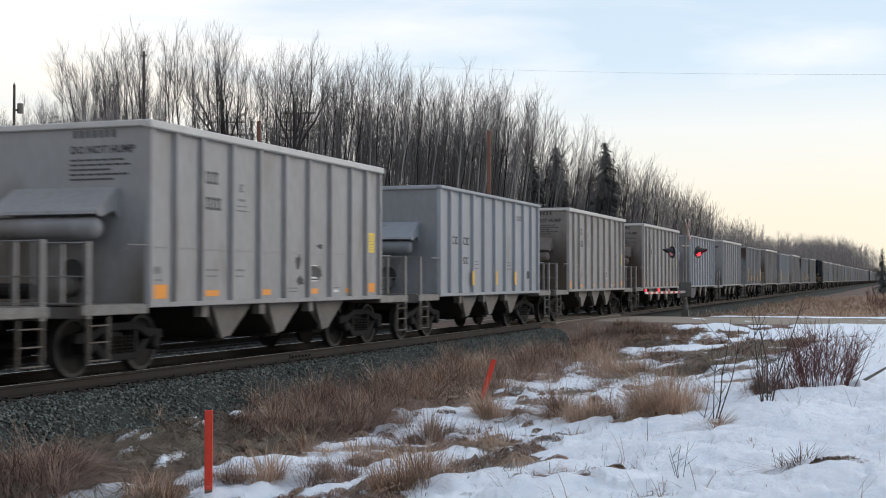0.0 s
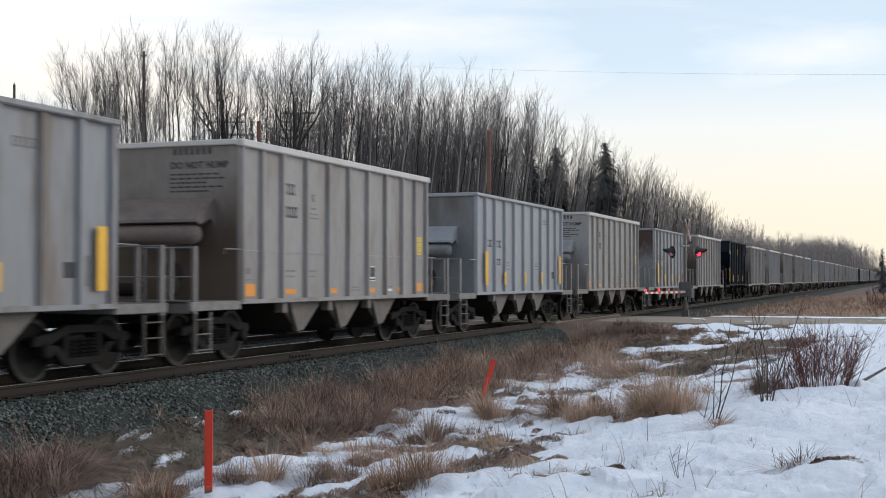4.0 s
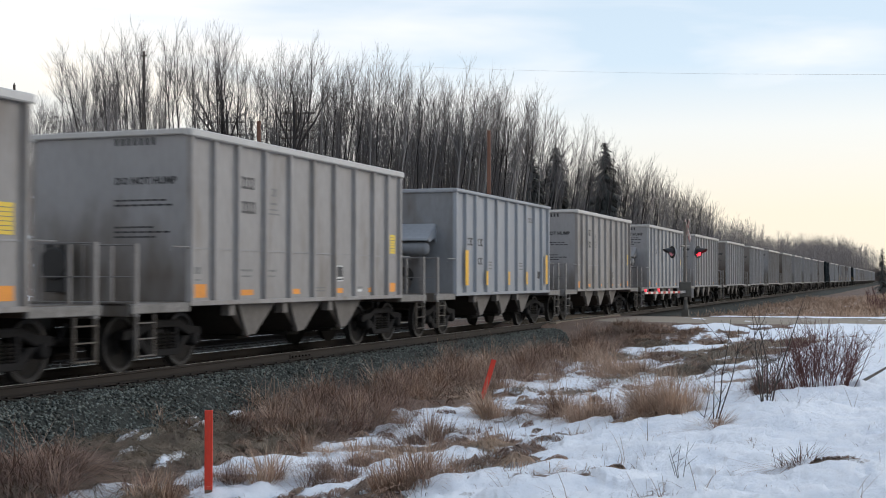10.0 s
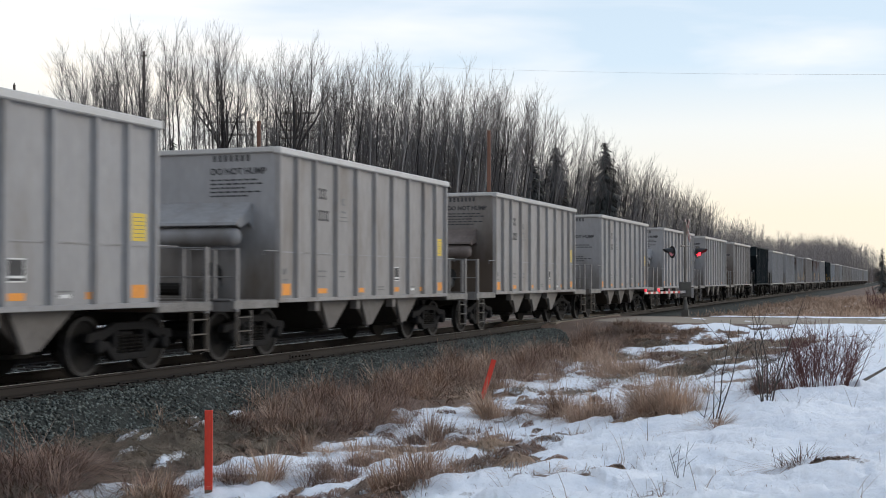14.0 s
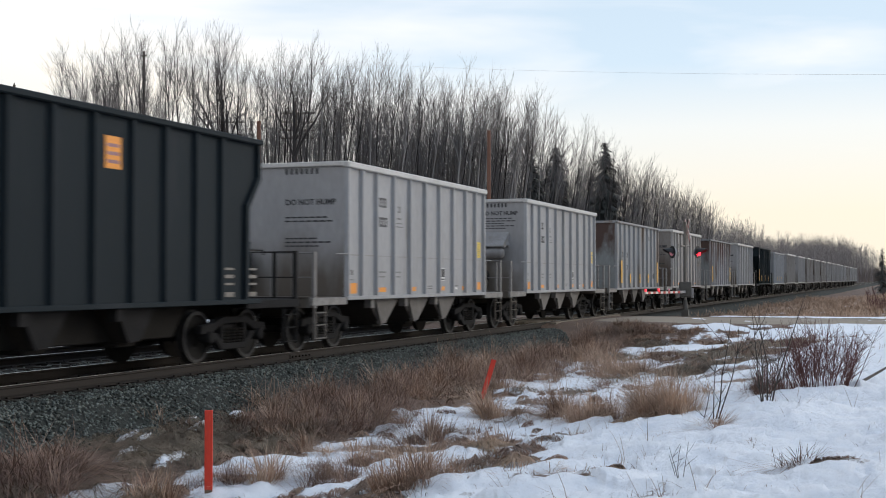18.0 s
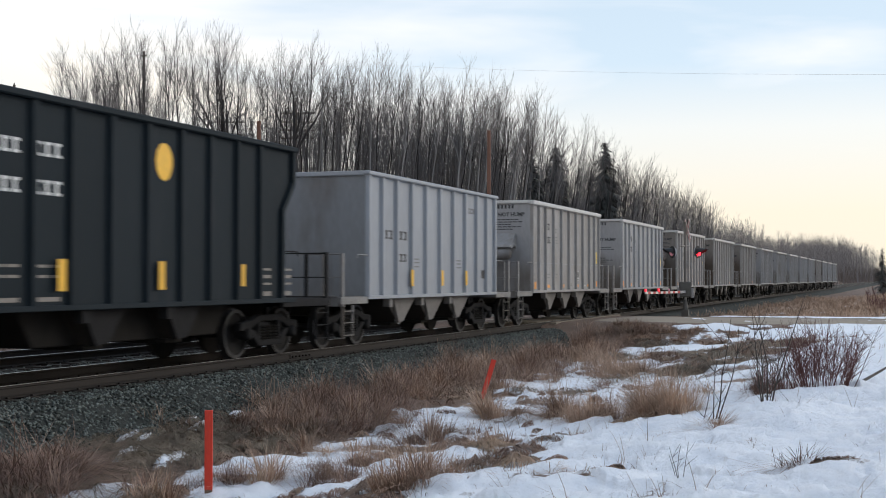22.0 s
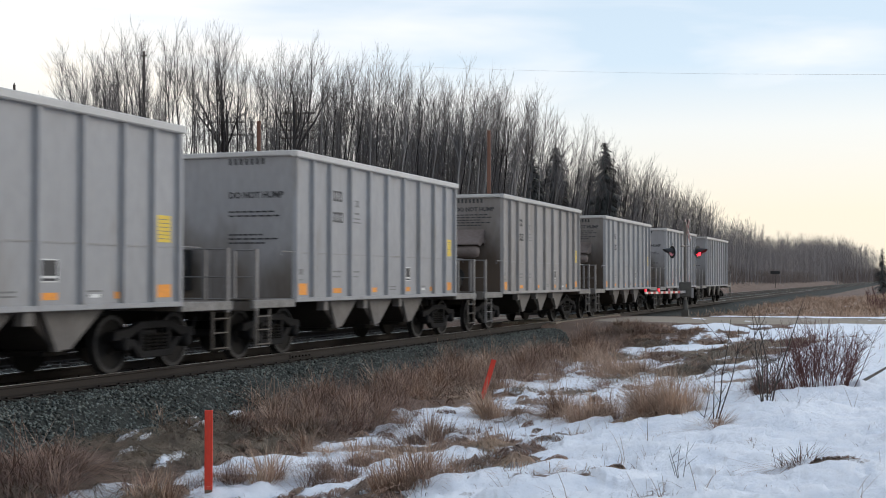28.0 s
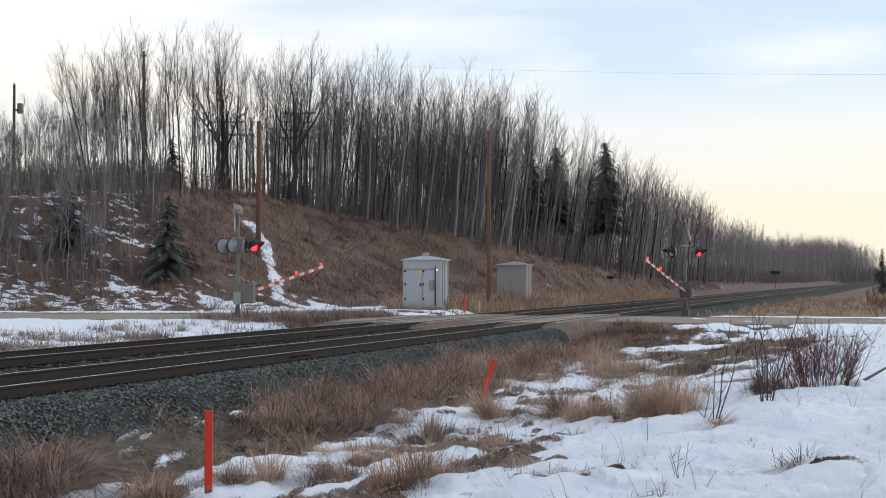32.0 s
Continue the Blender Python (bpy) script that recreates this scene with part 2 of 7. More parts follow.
M["concrete"] = material("stained_concrete", (0.30, 0.28, 0.25), (0.20, 0.185, 0.165), 0.85, 0.0, 3, 40, 1.0, 0.2)
M["lamp_black"] = material("matt_black_hood", (0.018, 0.018, 0.02), (0.03, 0.03, 0.03), 0.6, 0.0, 5, 40, 0.8, 0.03)
M["lamp_back"] = material("grey_lamp_back", (0.32, 0.33, 0.36), (0.25, 0.26, 0.28), 0.45, 0.2, 5, 40, 0.8, 0.03)
M["lamp_red"] = material("lit_red_lens", (1.0, 0.018, 0.03), (0.9, 0.015, 0.025), 0.3, glow=5.0, bump=0)
M["lamp_dim"] = material("dim_red_lens", (0.72, 0.30, 0.36), (0.6, 0.26, 0.32), 0.3, glow=0.15, bump=0)
M["red"] = material("red_reflective_stripe", (0.50, 0.045, 0.035), (0.40, 0.05, 0.04), 0.5, 0, 6, 40, 0.7, 0.02)
M["pale"] = material("white_reflective_stripe", (0.62, 0.61, 0.58), (0.50, 0.48, 0.45), 0.5, 0, 6, 40, 0.7, 0.02)
M["stake"] = material("fluorescent_red_stake", (0.80, 0.06, 0.03), (0.58, 0.05, 0.03), 0.6, 0, 5, 60, 0.9, 0.1, 4)
M["stake_wood"] = material("bare_stake_wood", (0.22, 0.15, 0.10), (0.15, 0.10, 0.07), 0.8, 0, 5, 60, 0.9, 0.2, 5)


def grass_material(name, colours, others=None):
    """Each blade takes its own colour out of a handful; whole tufts lean from the first handful towards the second, by their tone."""
    m = bpy.data.materials.new(name)
    m.use_nodes = True
    n, l = m.node_tree.nodes, m.node_tree.links
    b = n["Principled BSDF"]
    g = n.new("ShaderNodeNewGeometry")

    def handful(cols):
        ramp = n.new("ShaderNodeValToRGB")
        c = ramp.color_ramp
        for k, col in enumerate(cols):
            e = c.elements[k] if k < 2 else c.elements.new(1.0)
            e.position, e.color = k / (len(cols) - 1), (*col, 1)
        l.new(g.outputs["Random Per Island"], ramp.inputs[0])
        return ramp.outputs[0]
    tone, mx = n.new("ShaderNodeAttribute"), n.new("ShaderNodeMix")
    tone.attribute_name, mx.data_type = "tone", "RGBA"
    l.new(tone.outputs["Fac"], mx.inputs["Factor"])
    l.new(handful(colours), mx.inputs["A"])
    l.new(handful(others or colours), mx.inputs["B"])
    tex, t = n.new("ShaderNodeTexCoord"), n.new("ShaderNodeTexNoise")
    t.inputs["Scale"].default_value = 2.1
    l.new(tex.outputs["Object"], t.inputs["Vector"])
    r, h = n.new("ShaderNodeMapRange"), n.new("ShaderNodeHueSaturation")
    r.inputs[1].default_value, r.inputs[2].default_value, r.inputs[3].default_value, r.inputs[4].default_value = 0.33, 0.67, 0.66, 1.28
    l.new(t.outputs["Fac"], r.inputs[0])
    l.new(mx.outputs["Result"], h.inputs["Color"])
    l.new(r.outputs[0], h.inputs["Value"])
    l.new(h.outputs[0], b.inputs["Base Color"])
    b.inputs["Roughness"].default_value = 0.8
    return m


STRAW = [(0.31, 0.195, 0.130), (0.47, 0.320, 0.220), (0.59, 0.425, 0.310), (0.39, 0.245, 0.162), (0.62, 0.47, 0.355)]
RUSSET = [(0.100, 0.060, 0.047), (0.235, 0.140, 0.106), (0.155, 0.086, 0.067), (0.31, 0.200, 0.150)]
M["grass_dry"] = grass_material("dry_straw_grass", STRAW, [(0.25, 0.165, 0.115), (0.40, 0.275, 0.190), (0.31, 0.200, 0.135)])
M["grass_red"] = grass_material("russet_dead_grass", [(0.20, 0.135, 0.092), (0.36, 0.250, 0.172), (0.46, 0.335, 0.235), (0.28, 0.185, 0.125)], RUSSET)
M["grass_tuft"] = grass_material("straw_and_russet_grass", STRAW, RUSSET)
M["grass_pale"] = grass_material("bleached_pinkish_grass", [(0.28, 0.20, 0.165), (0.40, 0.31, 0.26), (0.22, 0.155, 0.13)], [(0.20, 0.135, 0.115), (0.33, 0.25, 0.21)])
M["grass_hill"] = grass_material("brown_hillside_grass", [(0.18, 0.124, 0.102), (0.32, 0.226, 0.184), (0.23, 0.158, 0.128), (0.39, 0.292, 0.238)], [(0.21, 0.140, 0.114), (0.34, 0.234, 0.188), (0.27, 0.176, 0.140)])
M["grass_olive"] = grass_material("matted_olive_grass", [(0.080, 0.063, 0.046), (0.17, 0.130, 0.093), (0.26, 0.200, 0.145), (0.13, 0.093, 0.066), (0.31, 0.245, 0.18)], [(0.11, 0.085, 0.06), (0.21, 0.165, 0.115), (0.30, 0.24, 0.17)])
M["willow"] = material("red_willow_stems", (0.15, 0.055, 0.050), (0.09, 0.045, 0.040), 0.7, 0.0, 3, 30, 1.0, 0.0)
M["sapling"] = material("dark_sapling_bark", (0.075, 0.06, 0.052), (0.045, 0.036, 0.032), 0.8, 0.0, 3, 30, 1.0, 0.1)
M["wire"] = material("aluminium_wire", (0.50, 0.48, 0.46), (0.42, 0.40, 0.38), 0.5, 0.2, 3, 30, 0.5, 0.0)
M["road"] = material("muddy_gravel_road", (0.38, 0.318, 0.25), (0.25, 0.205, 0.157), 0.9, 0.0, 0.5, 12, 1.1, 0.4, patch=(0.62, 0.62, 0.64), patch_at=0.68, spread=0.04, patch_scale=0.5)
M["plank"] = material("worn_crossing_planks", (0.32, 0.268, 0.21), (0.21, 0.172, 0.132), 0.9, 0, 1.5, 30, 1.0, 0.3)


# ---- building blocks ----
class Shape:
    """Collects corners and faces of one part."""

    def __init__(self):
        self.v, self.f = [], []

    def add(self, verts, faces):
        k = len(self.v)
        self.v += [tuple(p) for p in verts]
        self.f += [tuple(i + k for i in q) for q in faces]
        return self

    def box(self, x0, x1, y0, y1, z0, z1):
        p = [(x, y, z) for z in (z0, z1) for y in (y0, y1) for x in (x0, x1)]
        return self.add(p, [(0, 2, 3, 1), (4, 5, 7, 6), (0, 1, 5, 4), (2, 6, 7, 3), (0, 4, 6, 2), (1, 3, 7, 5)])

    def prism(self, outline, axis, a, b):
        """An outline of two coordinates, drawn out along the third axis from a to b."""
        n = len(outline)

        def at(p, w):
            return {"x": (w, p[0], p[1]), "y": (p[0], w, p[1]), "z": (p[0], p[1], w)}[axis]
        verts = [at(p, a) for p in outline] + [at(p, b) for p in outline]
        faces = [tuple(range(n))[::-1], tuple(range(n, 2 * n))] + [(i, (i + 1) % n, n + (i + 1) % n, n + i) for i in range(n)]
        return self.add(verts, faces)

    def tube(self, points, radii, sides=6, cap=True):
        pts = [Vector(p) for p in points]
        if not hasattr(radii, "__len__"):
            radii = [radii] * len(pts)
        verts = []
        for i, p in enumerate(pts):
            d = (pts[min(i + 1, len(pts) - 1)] - pts[max(i - 1, 0)]).normalized()
            u = d.cross(Vector((0, 0, 1)) if abs(d.z) < 0.9 else Vector((1, 0, 0))).normalized()
            w = d.cross(u)
            for k in range(sides):
                a = 2 * math.pi * k / sides
                verts.append(p + (u * math.cos(a) + w * math.sin(a)) * radii[i])
        faces = []
        for i in range(len(pts) - 1):
            for k in range(sides):
                a, b = i * sides + k, i * sides + (k + 1) % sides
                faces.append((a, b, b + sides, a + sides))
        if cap:
            faces += [tuple(range(sides))[::-1], tuple(range((len(pts) - 1) * sides, len(pts) * sides))]
        return self.add(verts, faces)

    def lathe(self, profile, axis, centre, sides=20):
        """Profile of (distance along the axis, radius)."""
        cx, cy, cz = centre
        verts = []
        for a, r in profile:
            for k in range(sides):
                c, s = math.cos(2 * math.pi * k / sides) * r, math.sin(2 * math.pi * k / sides) * r
                verts.append({"x": (cx + a, cy + c, cz + s), "y": (cx + s, cy + a, cz + c), "z": (cx + c, cy + s, cz + a)}[axis])
        faces = [(i * sides + k, i * sides + (k + 1) % sides, (i + 1) * sides + (k + 1) % sides, (i + 1) * sides + k)
                 for i in range(len(profile) - 1) for k in range(sides)]
        faces += [tuple(range(sides))[::-1], tuple(range((len(profile) - 1) * sides, len(profile) * sides))]
        return self.add(verts, faces)

    def mesh(self, name, bevel=0.0):
        me = bpy.data.meshes.new(name)
        me.from_pydata(self.v, [], self.f)
        bm = bmesh.new()
        bm.from_mesh(me)
        bmesh.ops.recalc_face_normals(bm, faces=bm.faces[:])
        if bevel:
            bmesh.ops.bevel(bm, geom=bm.edges[:], offset=bevel, segments=1, affect="EDGES", clamp_overlap=True)
        bm.to_mesh(me)
        bm.free()
        return me


def empty(name, m=None, label="", category="", group="", kind=""):
    ob = new(name)
    if m is not None:
        ob.matrix_basis = m
    return tagged(ob, label, category, group, kind)


def part(name, shape, mat, parent=None, label="", bevel=0.0, smooth=False):
    me = shape.mesh(name, bevel)
    me.materials.append(M[mat])
    if smooth:
        me.shade_smooth()
    ob = new(name, me)
    ob.parent = parent
    return tagged(ob, label)


def same(name, ob, m, parent):
    """Another piece on the mesh of ob."""
    o = new(name, ob.data)
    o.parent, o.matrix_basis = parent, m
    return o


def fast_mesh(name, verts, faces, mat, smooth=False):
    me = bpy.data.meshes.new(name)
    verts, faces = np.asarray(verts, dtype=np.float32), np.asarray(faces, dtype=np.int32)
    k = faces.shape[1]
    me.vertices.add(len(verts))
    me.vertices.foreach_set("co", verts.ravel())
    me.loops.add(faces.size)
    me.loops.foreach_set("vertex_index", faces.ravel())
    me.polygons.add(len(faces))
    me.polygons.foreach_set("loop_start", np.arange(0, faces.size, k, dtype=np.int32))
    me.update(calc_edges=True)
    me.validate()
    if mat is not None:
        me.materials.append(M[mat] if isinstance(mat, str) else mat)
    if smooth:
        me.shade_smooth()
    return me


# ---- the lie of the land ----
def lattice(x, y, seed):
    h = np.sin(x * 127.1 + y * 311.7 + seed * 74.7) * 43758.5453
    return h - np.floor(h)


def value_noise(x, y, size, seed=0, octaves=3):
    x, y = np.asarray(x, float) / size, np.asarray(y, float) / size
    total, amp, norm = 0.0, 1.0, 0.0
    for o in range(octaves):
        i, j = np.floor(x), np.floor(y)
        u, w = x - i, y - j
        u, w = u * u * (3 - 2 * u), w * w * (3 - 2 * w)
        a, b = lattice(i, j, seed + o), lattice(i + 1, j, seed + o)
        c, d = lattice(i, j + 1, seed + o), lattice(i + 1, j + 1, seed + o)
        total = total + amp * ((a * (1 - u) + b * u) * (1 - w) + (c * (1 - u) + d * u) * w)
        norm += amp
        amp, x, y = amp * 0.5, x * 2.03, y * 2.03
    return total / norm


def step(a, b, v):
    t = np.clip((v - a) / (b - a), 0, 1)
    return t * t * (3 - 2 * t)


TRACK_2 = 4.14
ROAD_MID, ROAD_DIR, ROAD_HALF = (46.6, 2.0), (0.340, -0.940), 4.5


def road_side(x, y):
    """Along the road (towards the camera's bank) and across it, the bend on the far side included."""
    dx, dy = x - ROAD_MID[0], y - ROAD_MID[1]
    along = dx * ROAD_DIR[0] + dy * ROAD_DIR[1]
    across = dx * -ROAD_DIR[1] + dy * ROAD_DIR[0]
    bend = 0.010 * np.clip(-along - 10, 0, 80) ** 2 * 0.35
    return along, across - bend


def crest(x):
    return np.interp(x, [-60, 0, 40, 56, 66, 80, 86, 94, 106, 119, 150, 300], [6.0, 6.0, 5.6, 5.9, 6.8, 7.0, 5.4, 4.3, 3.1, 2.0, 1.2, 0.8])


def toe(x):
    return np.interp(x, [-60, 30, 46, 60, 75, 90, 120, 400], [33, 30, 26, 15.5, 12.5, 10.8, 9.6, 10])


def rise_width(x):
    return np.interp(x, [46, 62, 80, 86, 94, 119, 200], [12, 14, 17, 12, 6.5, 3.0, 3.0])


def height(x, y):
    x, y = np.asarray(x, float), np.asarray(y, float)
    z = np.interp(y, [-400, -60, -14.5, -12.4, -11, -9.5, -8.2, -6.5, -4.5, -2.7, -1.5, 5.6, 6.8, 9, 14],
                  [-2.0, -0.3, 0.0, -0.03, -0.10, -0.30, -0.52, -0.78, -0.85, -0.72, -0.55, -0.55, -0.6, -0.35, -0.1])
    far = step(26, 40, x) * step(-3.5, -9, y)
    z = z * (1 - 0.55 * far) - 0.30 * far
    lump = value_noise(x, y, 1.4, 3, 4) - 0.5
    hummock = np.abs(2 * value_noise(x, y, 0.85, 13, 2) - 1) - 0.25 + 0.32 * (np.abs(2 * value_noise(x, y, 0.33, 14, 2) - 1) - 0.25)
    z = z + 0.11 * hummock * step(48, 30, np.abs(x)) * step(-3.0, -4.2, y)
    z = z + lump * 0.26 * (1 - step(-3.2, -2.4, y) * step(7.5, 6.5, y)) * step(400, 120, np.abs(x))
    up = np.clip((y - toe(x)) / rise_width(x), 0, None)
    ramp = np.where(up < 1, up * up * (1.6 - 0.6 * up), 1 + 0.10 * np.log1p(np.maximum(up - 1, 0)))
    back = np.clip(y - toe(x) - rise_width(x), 0, 22) * 0.16 * step(160, 90, x) * np.clip(7.6 - crest(x), 0, 3.2) / 3.2
    z = z + (ramp * crest(x) + back) * (1 + 0.10 * (value_noise(x, y, 9, 8, 3) - 0.5))
    z = np.where(np.abs(x) + np.abs(y) > 500, np.maximum(z, -0.5) * 1.0, z)
    for px, py, pz in ((59.0, 9.9, -0.02), (71.4, 8.9, 0.20)):
        pad = np.exp(-((x - px) / 2.9) ** 4 - ((y - py) / 2.3) ** 4)
        z = z * (1 - pad) + np.maximum(z, pz) * pad
    along, across = road_side(x, y)
    top = np.interp(along, [-60, -12, -6, 4, 9, 25, 60], [0.10, 0.05, -0.03, -0.03, -0.10, -0.30, -0.35])
    near_road = step(ROAD_HALF + 4.0, ROAD_HALF - 0.4, np.abs(across)) * step(-50, -40, along) * step(120, 60, along)
    return z * (1 - near_road) + top * near_road


def snow_cover(x, y):
    x, y = np.asarray(x, float), np.asarray(y, float)
    n1, n2 = value_noise(x, y, 2.2, 21, 4), value_noise(x, y, 0.7, 33, 3)
    n = np.where(y > 6, n1 * 0.35 + n2 * 0.65, n1 * 0.6 + n2 * 0.4)
    edge = np.minimum(-4.2, -11.75 + 0.58 * x)
    s = 0.10 + 0.10 * step(16, 19, x) + 0.58 * step(0.3, -0.9, y - edge) + 0.30 * step(-7.6, -10.6, y)
    by_road = step(27, 34, x) * step(60, 52, x) * step(-1.8, -3.5, y)
    s = s + 0.10 * by_road - 0.19 * step(25, 32, x) * step(60, 52, x) * step(-4.0, -6.0, y)
    n = 0.5 + (n - 0.5) * (1 + 1.1 * step(22, 28, x) * step(60, 52, x) * step(-3.5, -5.0, y))
    for px, py, wide_x in ((35.5, -8.2, 3.0), (31.0, -8.9, 2.2), (38.5, -9.6, 2.5), (27.5, -8.0, 1.6)):
        s = s - 0.55 * np.exp(-((x - px) / wide_x) ** 2 - ((y - py) / 0.55) ** 2)
    beyond = step(56, 62, x) * step(-2.0, -3.5, y)
    s = s * (1 - beyond) + beyond * 0.31
    left = step(6.6, 8.5, y) * step(60, 52, x)
    s = np.where(y > 6.6, 0.05 + 0.31 * left * step(toe(x) + 1.5, toe(x) - 2, y) + 0.47 * step(toe(x) + 11, toe(x) + 3, y) * step(66, 57, x)
                 + 0.30 * step(toe(x) + 6, toe(x) + 10, y) * step(66, 56, x), s)
    # wind-laid streaks of snow along the left slope
    around = np.degrees(np.arctan2(y - EYE[1], x - EYE[0]))
    slope = step(toe(x) - 1.5, toe(x) + 1.0, y) * step(30.4, 32.6, around) * step(95, 80, np.hypot(x, y))
    deep, wide = x * 0.85 + y * 0.53, y * 0.85 - x * 0.53
    streak = 0.75 * value_noise(wide / 2.6, deep + 0.30 * wide, 0.13, 25, 2) + 0.25 * value_noise(wide / 1.6, deep, 0.7, 27, 1)
    patchy = value_noise(x, y, 7.0, 26, 2)
    lower = step(toe(x) + 5.5, toe(x) + 3, y) + 0.55 * step(toe(x) + 8, toe(x) + 9.5, y) * step(32.5, 34, around)
    s = s * (1 - slope) + slope * (0.09 + 0.19 * lower + 0.30 * (patchy - 0.5))
    n = n * (1 - slope) + slope * (0.5 + 1.45 * (streak - 0.5))
    # a snowy runnel down the cutting and snow at its foot
    mid_x = np.interp(y, [18.7, 20.1, 22.0, 24.0, 25.3, 26.1], [60.5, 63.0, 66.0, 69.1, 70.5, 70.3])
    run = np.exp(-((x - mid_x) / 0.75) ** 2) * step(18.2, 18.8, y) * step(26.6, 25.9, y)
    s = s + 0.75 * run + 0.65 * np.exp(-((x - 61.0) / 3.5) ** 2 - ((y - 15.4) / 1.9) ** 2)
    # a patch of old snow on the far slope
    s = s + 0.7 * np.exp(-((x - 168) / 9) ** 2 - ((y - 10.8) / 1.3) ** 2)
    track = step(-2.9, -2.3, y) * step(7.4, 6.6, y)
    s = s * (1 - track)
    # narrow drifts left in the flattened grass under the ballast
    for cx, cy, reach, wide in ((15.37, -2.35, 0.36, 0.04), (14.77, -2.5, 0.36, 0.03), (15.04, -2.63, 0.42, 0.035), (14.07, -3.05, 0.5, 0.045), (16.9, -2.3, 0.7, 0.05), (13.88, -3.78, 0.55, 0.09), (16.55, -2.6, 0.45, 0.06), (17.9, -2.45, 0.35, 0.14), (11.95, -4.3, 0.3, 0.22), (12.9, -4.71, 0.35, 0.14)):
        along_x, across_y = (x - cx) * 0.96 + (y - cy) * 0.27, (y - cy) * 0.96 - (x - cx) * 0.27
        s = s + 0.85 * np.exp(-(along_x / (1.25 * reach)) ** 2 - (across_y / (1.25 * wide)) ** 2)
    along, across = road_side(x, y)
    s = s * step(ROAD_HALF - 0.8, ROAD_HALF + 0.8, np.abs(across))
    far = step(120, 200, np.abs(x))
    s = s * (1 - far) + 0.15 * far
    return np.clip((s + (n - 0.5) * 1.5), 0, 1)


def polar_ground():
    az = np.concatenate([np.arange(-1.8, 42, 0.10), np.arange(42, 358.2, 4.0)])
    az = np.radians(az)
    r = [0.05]
    while r[-1] < 4200:
        k = 0.0095 if r[-1] < 22 else 0.0135 if r[-1] < 44 else 0.0033 if r[-1] < 58 else 0.0017 if r[-1] < 80 else 0.010 if r[-1] < 135 else 0.03
        r.append(r[-1] * (1 + (k if r[-1] > 5 else 0.08)))
    r = np.array(r)
    R, A = np.meshgrid(r, az, indexing="ij")
    x, y = EYE[0] - 0.9 + R * np.cos(A), EYE[1] - 0.35 + R * np.sin(A)
    s = snow_cover(x, y)
    z = height(x, y) + 0.07 * step(0.35, 0.8, s) * step(300, 60, R) + (0.075 * (value_noise(x, y, 0.42, 51, 3) - 0.5) + 0.055 * np.abs(2 * value_noise(x, y, 0.24, 52, 3) - 1) - 0.027) * step(60, 30, R) * (1 - step(-2.9, -2.3, y))
    # low wind-cut ledges in the snow of the near bank
    deep, wide = x * 0.98 + y * 0.16, y * 0.98 - x * 0.16
    z = z + 0.065 * ((4.0 * value_noise(wide / 2.6, deep, 1.0, 61, 2)) % 1.0 - 0.5) * step(30, 20, R) * step(-5.0, -6.5, y) * step(0.4, 0.8, s)
    n, m = len(r), len(az)
    verts = np.stack([x, y, z], -1).reshape(-1, 3)
    i, j = np.meshgrid(np.arange(n - 1), np.arange(m), indexing="ij")
    k = (j + 1) % m
    faces = np.stack([i * m + j, (i + 1) * m + j, (i + 1) * m + k, i * m + k], -1).reshape(-1, 4)
    me = fast_mesh("ground", verts, faces, None, True)
    attr = me.attributes.new("snow", "FLOAT", "POINT")
    attr.data.foreach_set("value", s.ravel().astype(np.float32))
    return me


